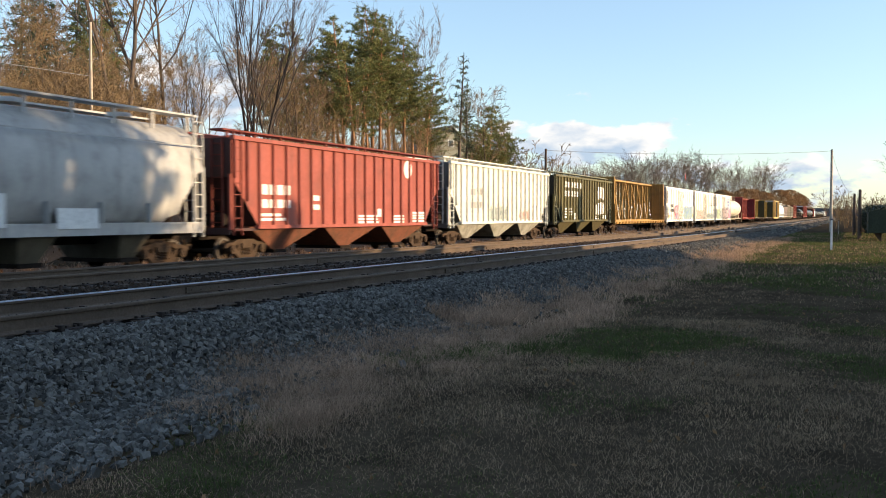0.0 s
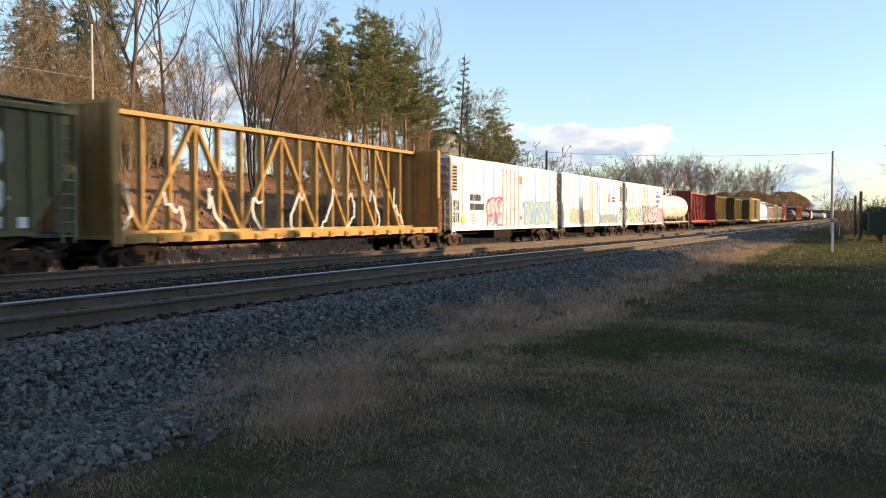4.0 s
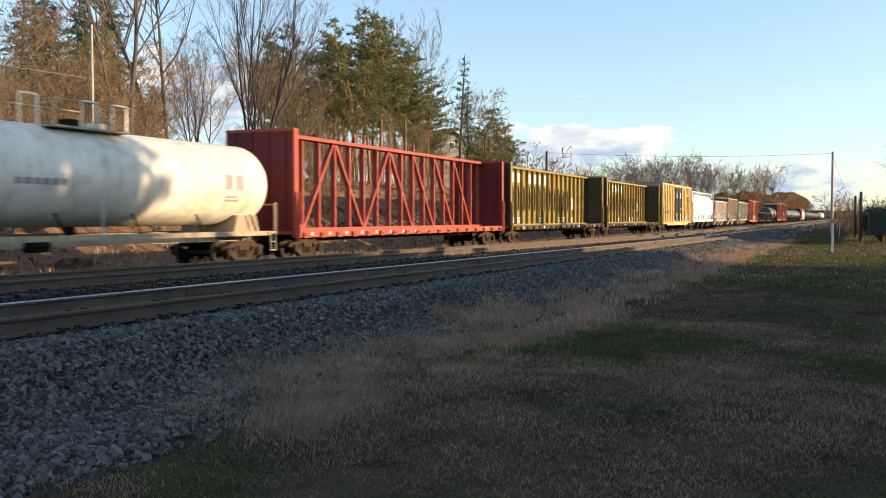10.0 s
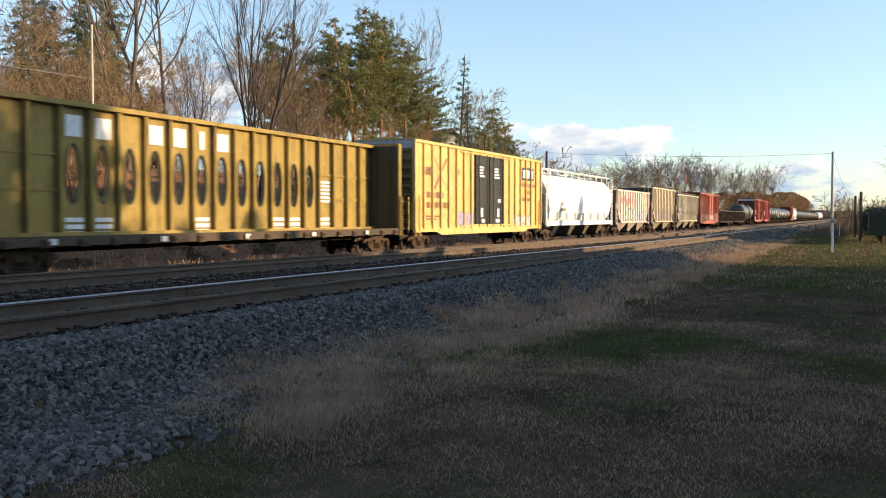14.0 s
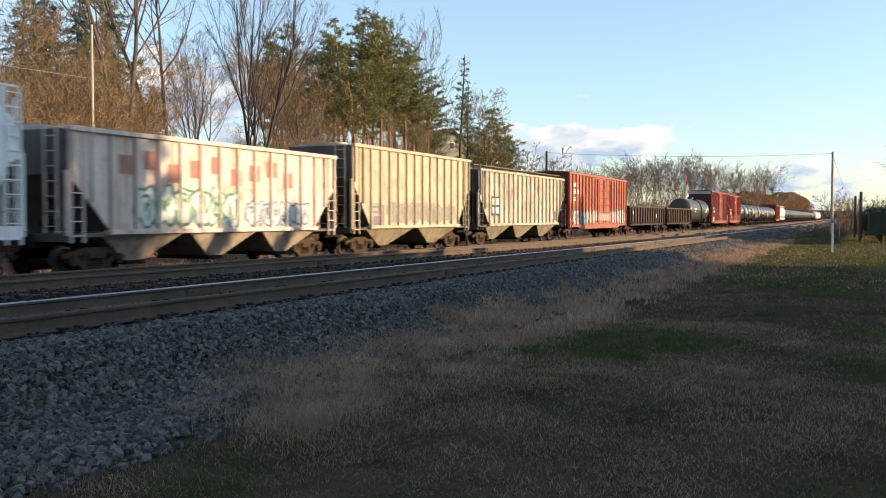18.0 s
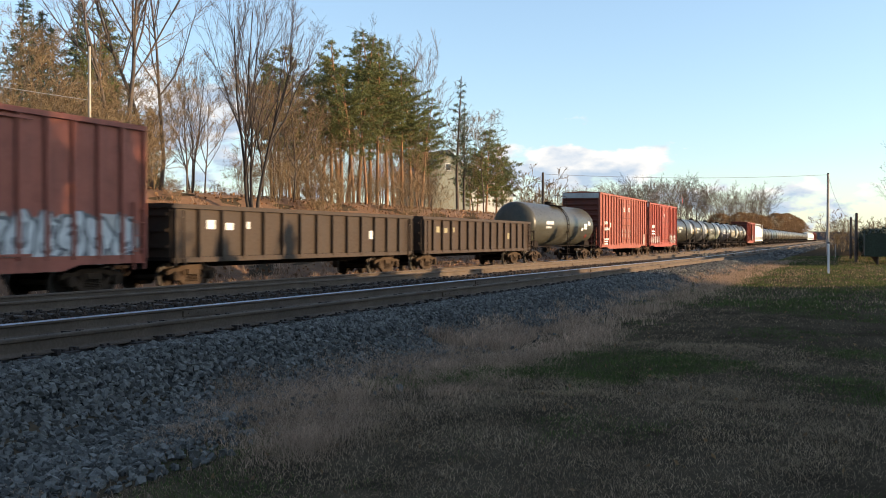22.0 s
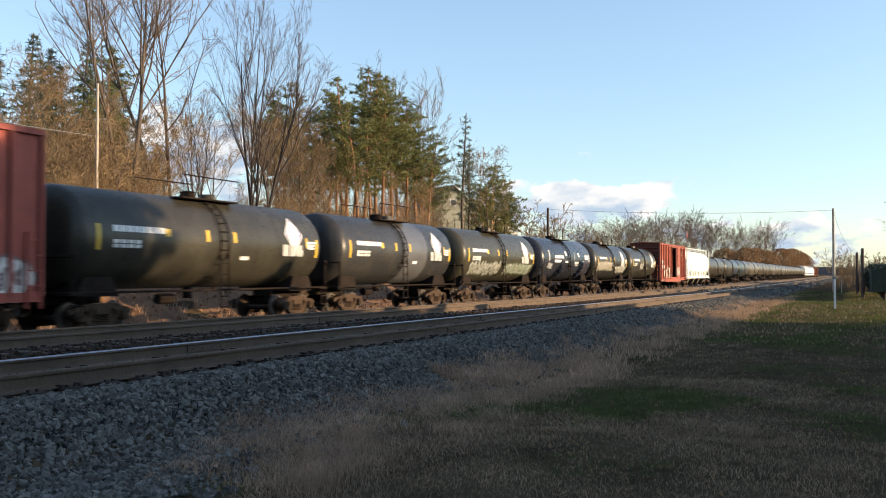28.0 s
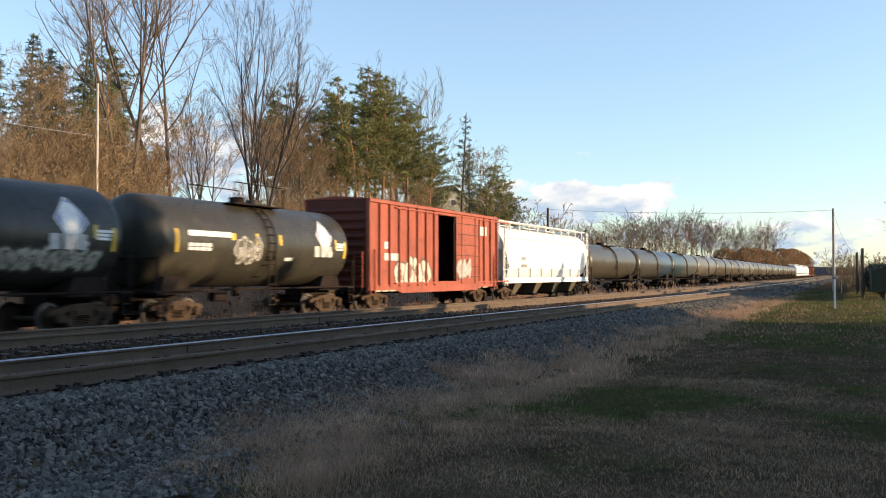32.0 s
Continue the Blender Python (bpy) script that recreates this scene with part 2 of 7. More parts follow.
# ---------------- the line: two tracks, nearly straight, easing left far away ----------------
CURVE_S, CURVE_R = 42.5, 49330.0
TRAIN_Y, TRAIN_Z = 20.8, 0.06        # centre of the track that carries the train, top of its rails
NEAR_Y, MID_Y, NEAR_Z = 8.47, 13.18, 0.722   # two empty tracks on a raised bed before it


def bend(s):
    return max(0.0, s - CURVE_S) ** 2 / (2 * CURVE_R)


def heading(s):
    return math.degrees(max(0.0, s - CURVE_S) / CURVE_R)


def smooth_step(a, b, x):
    k = min(1, max(0, (x - a) / (b - a)))
    return k * k * (3 - 2 * k)


def grade(x):
    """The raised bed falls a little towards the far end."""
    return -0.0036 * min(65.0, max(0.0, x))


def ground_z(x, y):
    """Height of the ground: lawn, the raised ballast bed of two tracks, the lower bed of the third, the bank behind the line."""
    y = y - bend(x)
    z = -0.04 * smooth_step(0.5, 5.0, y)
    bed = smooth_step(5.9, 7.1, y) * (1 - smooth_step(14.8, 17.4, y))
    z += (0.515 + grade(x)) * bed - 0.07 * smooth_step(9.9, 10.6, y) * (1 - smooth_step(11.0, 11.8, y))
    z -= 0.09 * smooth_step(15.0, 17.2, y)
    z -= 0.35 * smooth_step(22.6, 25.5, y)
    k = 1 - smooth_step(110, 190, x)
    z += (3.9 * k + 1.0) * smooth_step(25.5, 36.5, y)
    z += 0.05 * noise.noise((x * 0.25, y * 0.25, 0)) * (1 - smooth_step(4, 6, y) + smooth_step(25, 28, y))
    return z


def grid_mesh(xs, ys, fn):
    bm = bmesh.new()
    rows = [[bm.verts.new((x, y, fn(x, y))) for x in xs] for y in ys]
    for a, b in zip(rows, rows[1:]):
        for i in range(len(xs) - 1):
            bm.faces.new((a[i], a[i + 1], b[i + 1], b[i]))
    return bm


def spaced(a, b, first, grow):
    out, d = [a], first
    while out[-1] < b:
        out.append(out[-1] + d)
        d *= grow
    return out


gx = [-2500, -900, -300, -120] + [-60 + 2.0 * i for i in range(90)] + spaced(121, 4200, 4, 1.12)
gy = [-2500, -700, -200, -80, -40, -20, -12, -9, -6, -4] + [-3 + 0.5 * i for i in range(62)] + [28 + 0.75 * i for i in range(28)] + spaced(49, 2600, 3, 1.2)
tagged(part("ground", grid_mesh(gx, gy, ground_z), m_grass_ground, None, smooth=True), "rough lawn of dry brown and green grass beside the railway", "ground", kind="structure")
bx = [-60 + 2.0 * i for i in range(140)] + spaced(221, 1700, 6, 1.1)
by = [5.2 + 0.25 * i for i in range(50)] + [17.7 + 0.5 * i for i in range(15)]


def ballast_z(x, y):
    e = smooth_step(5.7, 6.3, y) * (1 - smooth_step(23.6, 24.7, y))
    return ground_z(x, y + bend(x)) - 0.05 + 0.07 * e + 0.03 * noise.noise((x * 0.9, y * 0.9, 3))


bm = bmesh.new()
rows = [[bm.verts.new((x, y + bend(x), ballast_z(x, y))) for x in bx] for y in by]
for a, b in zip(rows, rows[1:]):
    for i in range(len(bx) - 1):
        bm.faces.new((a[i], a[i + 1], b[i + 1], b[i]))
tagged(part("ballast_bed", bm, m_ballast, None, smooth=True), "grey crushed-stone ballast bed under both tracks", "ballast", kind="structure")

RAIL_H = 0.19


def rail_profile():
    half = [(0.076, 0), (0.076, 0.011), (0.02, 0.026), (0.009, 0.04), (0.009, 0.142), (0.036, 0.152), (0.038, 0.178), (0.030, RAIL_H)]
    return half + [(-a, b) for a, b in half[::-1]]


def build_rail(track, name, y, ztop, label, polished=True, x0=-60, x1=1500, side=m_rail_side, fall=grade):
    prof = rail_profile()
    xs = [x0 + 12 * i for i in range(25)] + spaced(x0 + 300, x1, 20, 1.1)
    bm = loft(bmesh.new(), [[(x, y + a + bend(x), ztop + fall(x) - RAIL_H + b) for a, b in prof] for x in xs])
    for f in bm.faces:
        c = f.calc_center_median()
        f.material_index = 1 if polished and c.z > ztop + fall(c.x) - 0.007 else 0
    return part(name, bm, [side, m_rail_head], track, label)


def level(x):
    return 0.0


near_track = empty("track", pose(0, 0, 0), "empty near railway track with rusty rails on wooden ties", "railway track", kind="structure")
mid_track = empty("track", pose(0, 0, 0), "empty middle railway track with rust-brown rails", "railway track", kind="structure")
far_track = empty("track", pose(0, 0, 0), "railway track that carries the freight train", "railway track", kind="structure")
build_rail(near_track, "rail", NEAR_Y - 0.7175, NEAR_Z, "rust-brown steel rail", False)
build_rail(near_track, "rail", NEAR_Y + 0.7175, NEAR_Z, "steel rail with polished head")
build_rail(mid_track, "rail", MID_Y - 0.7175, NEAR_Z, "rust-brown steel rail with dull head", False)
build_rail(mid_track, "rail", MID_Y + 0.7175, NEAR_Z, "rust-brown steel rail with dull head", False)
build_rail(far_track, "rail", TRAIN_Y - 0.7175, TRAIN_Z, "steel rail with polished head", side=m_rail_dark, fall=level)
build_rail(far_track, "rail", TRAIN_Y + 0.7175, TRAIN_Z, "steel rail with polished head", side=m_rail_dark, fall=level)
# joint bars bolted to the webs
joint = boxes((-0.45, 0.45, -0.032, -0.009, 0.045, 0.135))
for i in range(4):
    x = -0.33 + i * 0.22
    tube(joint, (x, -0.045, 0.09), (x, -0.03, 0.09), 0.014, seg=6)
ME_JOINT = mesh_of("joint_bar", joint, m_rail_side)
for trk, y, first_x in ((near_track, NEAR_Y - 0.7175, 6.4), (near_track, NEAR_Y + 0.7175, 11.9), (mid_track, MID_Y - 0.7175, 9.2)):
    for i in range(9):
        x = first_x + i * 11.9
        part("joint_bar", ME_JOINT, None, trk, at=pose(x, y + bend(x), NEAR_Z + grade(x) - RAIL_H))

rt = random.Random(4)
tie_meshes = []
for i in range(5):
    l, w, h = 2.6 + rt.uniform(-0.06, 0.06), 0.115 + rt.uniform(-0.008, 0.008), 0.18
    bm = boxes((-w, w, -l / 2, l / 2, -h, 0))
    bmesh.ops.bevel(bm, geom=bm.edges[:], offset=0.012, segments=1, affect="EDGES")
    tie_meshes.append(mesh_of("tie", bm, m_tie))
plate = boxes((-0.10, 0.10, -0.19, 0.19, 0.0, 0.016))
for sx in (-0.055, 0.055):
    for sy in (-0.10, 0.10):
        box(plate, sx - 0.012, sx + 0.012, sy - 0.018, sy + 0.018, 0.016, 0.042)
ME_PLATE = mesh_of("tie_plate", plate, m_plate)
anchor = boxes((0.10, 0.15, -0.12, -0.03, -0.02, 0.04), (-0.15, -0.10, -0.12, -0.03, -0.02, 0.04))
ME_ANCHOR = mesh_of("rail_anchor", anchor, m_plate)
for trk, yc, zc_, fall, n, first_x in ((near_track, NEAR_Y, NEAR_Z, grade, 110, 3.0), (mid_track, MID_Y, NEAR_Z, grade, 60, 7.0), (far_track, TRAIN_Y, TRAIN_Z, level, 40, 14.0)):
    for i in range(n):
        x = first_x + i * 0.52 + rt.uniform(-0.02, 0.02)
        m = pose(x, yc + bend(x), zc_ + fall(x) - RAIL_H - 0.012, 0, 0, rt.uniform(-0.8, 0.8))
        part("tie", rt.choice(tie_meshes), None, trk, at=m)
        for s in (-1, 1) if trk is near_track else ((-1,) if trk is mid_track else ()):
            q = m @ pose(0, s * 0.7175, 0)
            part("tie_plate", ME_PLATE, None, trk, at=q)
            if i < 90 and i % 3 == 0 and rt.random() < 0.8:
                part("rail_anchor", ME_ANCHOR, None, trk, at=q @ pose(0, 0, 0.01))
    bm = bmesh.new()
    x = first_x + n * 0.52
    while x < 320:
        z = zc_ + fall(x) - RAIL_H - 0.012
        d = 0.0
        y = yc + bend(x)
        vs = [bm.verts.new(p) for p in ((x - 0.11, y - 1.3, z - d), (x + 0.11, y - 1.3, z - d), (x + 0.11, y + 1.3, z + d), (x - 0.11, y + 1.3, z + d))]
        lo = [bm.verts.new((v.co.x, v.co.y, v.co.z - 0.18)) for v in vs]
        bm.faces.new(vs)
        for i in range(4):
            bm.faces.new((vs[i], lo[i], lo[(i + 1) % 4], vs[(i + 1) % 4]))
        x += 0.52
    tagged(part("far_ties", bm, m_tie, trk, "weathered wooden ties in a long row"), kind="stuff")
# ---------------- the train ----------------
V0, ACC = 14.995, 0.036


def run(t):
    return V0 * t + 0.5 * ACC * t * t


GAPS = [25.7, 44.2, 62.6, 80.5, 104.6, 124.5, 144.4, 163.7, 181.4, 205.4, 229.3, 253.4, 274.1, 294.2, 309.7, 324.0, 341.8, 361.5, 379.9,
        397.7, 414.7, 435.2, 452.8, 467.0, 480.0, 493.7, 507.5, 520.4, 533.5, 550.3, 570.6]
CARS, SPIN = [], []


def car_root(name, label, category, k):
    a = GAPS[k - 1] if k else GAPS[0] - 18.3
    root = empty(name, pose((a + GAPS[k]) / 2, TRAIN_Y, TRAIN_Z), label, category, "cars of the freight train")
    CARS.append((root, (a + GAPS[k]) / 2))
    return root, GAPS[k] - a


# --- running gear, shared by all cars ---
WHEEL_R, AXLE = 0.43, 0.87


def wheelset_mesh():
    bm = bmesh.new()
    tube(bm, (0, -0.95, 0), (0, 0.95, 0), 0.075, seg=8)
    for s in (-1, 1):
        prof = [(0.08, 0.66), (0.16, 0.67), (0.33, 0.715), (0.36, 0.69), (WHEEL_R + 0.025, 0.685), (WHEEL_R + 0.02, 0.715), (WHEEL_R, 0.725), (WHEEL_R - 0.01, 0.80),
                (0.36, 0.805), (0.33, 0.745), (0.16, 0.76), (0.10, 0.80)]
        rings = [[(r * math.cos(2 * math.pi * i / 16), s * y, r * math.sin(2 * math.pi * i / 16)) for i in range(16)] for r, y in prof]
        rows = [[bm.verts.new(p) for p in r] for r in rings]
        for n, (a, b) in enumerate(zip(rows, rows[1:])):
            for i in range(16):
                bm.faces.new((a[i], a[(i + 1) % 16], b[(i + 1) % 16], b[i])).material_index = 1 if 5 <= n <= 7 else 0
        for i in range(5):
            c, d = math.cos(i * 1.2566), math.sin(i * 1.2566)
            tube(bm, (c * 0.2, s * 0.74, d * 0.2), (c * 0.2, s * 0.775, d * 0.2), 0.03, seg=5)
    bmesh.ops.recalc_face_normals(bm, faces=bm.faces)
    return mesh_of("wheelset", bm, [m_wheel, m_tread], True)


def sideframe_mesh():
    bm = bmesh.new()
    top = [(-1.22, 0.50), (-1.22, 0.62), (-1.02, 0.70), (-0.75, 0.70), (-0.45, 0.80), (0.45, 0.80), (0.75, 0.70), (1.02, 0.70), (1.22, 0.62), (1.22, 0.50),
           (1.0, 0.54), (0.72, 0.54), (0.42, 0.66), (-0.42, 0.66), (-0.72, 0.54), (-1.0, 0.54)]
    prism(bm, top, -0.09, 0.09)
    prism(bm, [(-0.86, 0.56), (-0.66, 0.60), (-0.34, 0.27), (0.34, 0.27), (0.66, 0.60), (0.86, 0.56), (0.42, 0.13), (-0.42, 0.13)], -0.085, 0.085)
    for s in (-1, 1):
        prism(bm, [(s * 0.46, 0.70), (s * 0.30, 0.70), (s * 0.30, 0.2), (s * 0.42, 0.2)], -0.075, 0.075)
        tube(bm, (s * AXLE, -0.20, 0.46), (s * AXLE, 0.1, 0.46), 0.15, seg=12)
        tube(bm, (s * AXLE, -0.23, 0.46), (s * AXLE, -0.19, 0.46), 0.085, seg=8)
    box(bm, -0.30, 0.30, -0.16, 0.1, 0.50, 0.66)
    return mesh_of("sideframe", bm, m_truck, True)


def spring_mesh():
    rings = [[(0.09 * k * math.cos(j * 0.785), 0.09 * k * math.sin(j * 0.785), 0.26 + i * 0.0235) for j in range(8)] for i, k in enumerate((1, 0.7) * 5 + (1,))]
    return mesh_of("spring", loft(bmesh.new(), rings), m_truck)


ME_WHEELSET, ME_SIDEFRAME, ME_SPRING = wheelset_mesh(), sideframe_mesh(), spring_mesh()
ME_BOLSTER = mesh_of("bolster", boxes((-0.22, 0.22, -1.0, 1.0, 0.46, 0.74), (-0.5, 0.5, -0.3, 0.3, 0.6, 0.86), (-0.75, -0.6, -0.9, 0.9, 0.3, 0.42), (0.6, 0.75, -0.9, 0.9, 0.3, 0.42)), m_under)


def coupler_mesh():
    bm = boxes((-0.9, 0.0, -0.09, 0.09, 0.78, 0.96))
    prism(bm, [(0.0, -0.16), (0.28, -0.2), (0.36, -0.05), (0.22, 0.02), (0.36, 0.1), (0.30, 0.2), (0.0, 0.16)], 0.72, 1.02, "z")
    tube(bm, (-0.1, -0.45, 0.85), (0.25, -0.35, 0.5), 0.03, seg=6)
    tube(bm, (0.25, -0.35, 0.5), (0.5, -0.3, 0.62), 0.03, seg=6)
    return mesh_of("coupler", bm, m_truck)


ME_COUPLER = coupler_mesh()


def gear(root, L, inset=2.2, detail=True):
    """Two trucks, each with its side frames and wheelsets, and the couplers."""
    for s in (-1, 1):
        truck = part("truck", ME_BOLSTER, None, root, "grimy brown freight truck with steel wheels", at=pose(s * (L / 2 - inset), 0, 0))
        for y in (-1, 1):
            part("sideframe", ME_SIDEFRAME, None, truck, at=pose(0, y * 1.0, 0, 0, 0, 0 if y < 0 else 180))
            if detail and y < 0:
                for x in (-0.2, 0.0, 0.2):
                    part("spring", ME_SPRING, None, truck, at=pose(x, -1.05, 0))
        for x in (-1, 1):
            w = part("wheelset", ME_WHEELSET, None, truck, at=pose(x * AXLE, 0, WHEEL_R))
            SPIN.append((w, x))
        part("coupler", ME_COUPLER, None, root, at=pose(s * (L / 2 - 0.32), 0, 0, 0, 0, 0 if s > 0 else 180))


def ladder(root, x, y, z0, z1, mat, w=0.42, name="ladder", gap=0.36, along="x"):
    bm = bmesh.new()
    n = max(2, int((z1 - z0) / gap))
    for s in (-1, 1):
        if along == "x":
            box(bm, s * w / 2 - 0.025, s * w / 2 + 0.025, -0.03, 0.03, z0, z1)
        else:
            box(bm, -0.03, 0.03, s * w / 2 - 0.025, s * w / 2 + 0.025, z0, z1)
    for i in range(n):
        z = z0 + (i + 0.5) * (z1 - z0) / n
        if along == "x":
            box(bm, -w / 2, w / 2, -0.02, 0.02, z - 0.015, z + 0.015)
        else:
            box(bm, -0.02, 0.02, -w / 2, w / 2, z - 0.015, z + 0.015)
    return part(name, bm, mat, root, at=pose(x, y, 0))


def plates(root, name, rows, y, mat, label="", t=0.006):
    """Painted blocks on the side, each a part: rows of (x, z, width, height), x and z at the middle."""
    for x, z, w, h in rows:
        part(name, boxes((x - w / 2, x + w / 2, y - t, y, z - h / 2, z + h / 2)), mat, root, label)


def word(x, z, n, cw, ch, gap=0.25):
    """n letter-sized blocks in a row, from x to the right."""
    return [(x + (i + 0.5) * cw, z, cw * (1 - gap), ch) for i in range(n)]


def lines(x, z, w, n, h=0.07, step=0.14, rnd=None):
    r = rnd or random.Random(int(x * 10 + z * 100))
    out = []
    for i in range(n):
        ww = w * r.uniform(0.6, 1.0)
        out.append((x + ww / 2, z - i * step, ww, h))
    return out


def ribbon(bm, pts, w, y, mi):
    vs = []
    for i, (x, z) in enumerate(pts):
        a, b = pts[max(0, i - 1)], pts[min(len(pts) - 1, i + 1)]
        d = Vector((b[0] - a[0], b[1] - a[1]))
        d = d.normalized() if d.length > 1e-6 else Vector((1, 0))
        ww = w * (0.75 + 0.25 * math.sin(3.1 * i / max(1, len(pts) - 1)))
        vs.append((bm.verts.new((x - d.y * ww / 2, y, z + d.x * ww / 2)), bm.verts.new((x + d.y * ww / 2, y, z - d.x * ww / 2))))
    for (a, b), (c, d) in zip(vs, vs[1:]):
        bm.faces.new((a, b, d, c)).material_index = mi


def spray(c):
    key = "spray_%02d_%02d_%02d" % tuple(int(v * 99) for v in c)
    return material(key, tuple(v * 0.72 for v in c), 0.6, 0, 0.2, 2.5, dirt=0.25)


def graffiti(root, x0, x1, z0, z1, y, fill, line, back, seed, label, wrap=None):
    """Sprayed bubble shapes: a cloud of back colour, then each shape with its outline, fill and inner strokes, a hair in front of the other."""
    r = random.Random(seed)
    mats = [spray(fill), spray(line), spray(back or fill)]
    h = z1 - z0
    n = max(2, round((x1 - x0) / (h * 0.62)))
    step = (x1 - x0) / n
    if back:
        bm = bmesh.new()
        a = [bm.verts.new((x0 + (x1 - x0) * i / 24, y - 0.003, z1 - h * 0.22 * r.random())) for i in range(25)]
        b = [bm.verts.new((x0 + (x1 - x0) * i / 24, y - 0.003, z0 + h * 0.12 * r.random())) for i in range(25)]
        for i in range(24):
            bm.faces.new((a[i], b[i], b[i + 1], a[i + 1])).material_index = 2
        part("graffiti_cloud", bm, mats, root, "sprayed cloud behind the shapes")
    for i in range(n):
        cx, cz = x0 + (i + 0.5) * step + r.uniform(-0.06, 0.06) * step, (z0 + z1) / 2 + r.uniform(-0.05, 0.05) * h
        lean, wob, ph = r.uniform(-0.25, 0.25), r.uniform(0.15, 0.38), r.uniform(0, 6.28)
        bm = bmesh.new()

        def blob(kx, kz, off, mi):
            ring = []
            for k in range(26):
                an = 2 * math.pi * k / 26
                c, d = math.cos(an), math.sin(an)
                q = (abs(c) ** 2.5 + abs(d) ** 2.5) ** (-1 / 2.5) * (1 + wob * math.sin(3 * an + ph) * 0.6 + 0.13 * math.sin(5 * an + 2 * ph))
                pz = min(z1 + 0.05, max(z0 - 0.04, cz + kz * q * d))
                ring.append(bm.verts.new((cx + kx * q * c + lean * (pz - cz), y - off, pz)))
            cen = bm.verts.new((cx, y - off, cz))
            for k in range(26):
                f = bm.faces.new((cen, ring[k], ring[(k + 1) % 26]))
                f.material_index = mi
        layer = 0.006 + 0.003 * (i % 2)
        edge = min(0.09, h * 0.06)
        blob(step * 0.50 + edge, h * 0.43 + edge, layer, 1)
        blob(step * 0.50 - edge * 0.3, h * 0.43 - edge * 0.3, layer + 0.001, 0)
        for j in range(r.choice((3, 3, 4))):
            if r.random() < 0.55:
                ox = r.uniform(-0.24, 0.24) * step
                za, zb = sorted((r.uniform(-0.38, 0.1) * h, r.uniform(0.0, 0.36) * h))
                pts = [(cx + ox + lean * (za + (zb - za) * k / 4) + 0.03 * math.sin(k + ph), cz + za + (zb - za) * k / 4) for k in range(5)]
            else:
                oz, rx, rz = r.uniform(-0.2, 0.2) * h, step * 0.22, h * 0.12
                pts = [(cx + rx * math.cos(ph + k * 0.7), cz + oz + rz * math.sin(ph + k * 0.7)) for k in range(7)]
            ribbon(bm, pts, max(0.06, h * r.uniform(0.05, 0.11)), y - layer - 0.002 - 0.0005 * j, 1)
        if wrap:   # lay it on a tank of that radius and height of axis
            for v in bm.verts:
                v.co.y += -y - math.sqrt(max(0.1, wrap[0] ** 2 - (v.co.z - wrap[1]) ** 2)) - 0.022
        bm.normal_update()
        for f in bm.faces:
            if f.normal.y > 0:
                f.normal_flip()
        part("graffiti", bm, mats, root, label)


def frame_sill(root, L, mat, z0=1.02, z1=1.2, hw=0.35):
    part("centre_sill", boxes((-L / 2 + 0.5, L / 2 - 0.5, -hw, hw, z0 - 0.22, z1)), m_under, root)


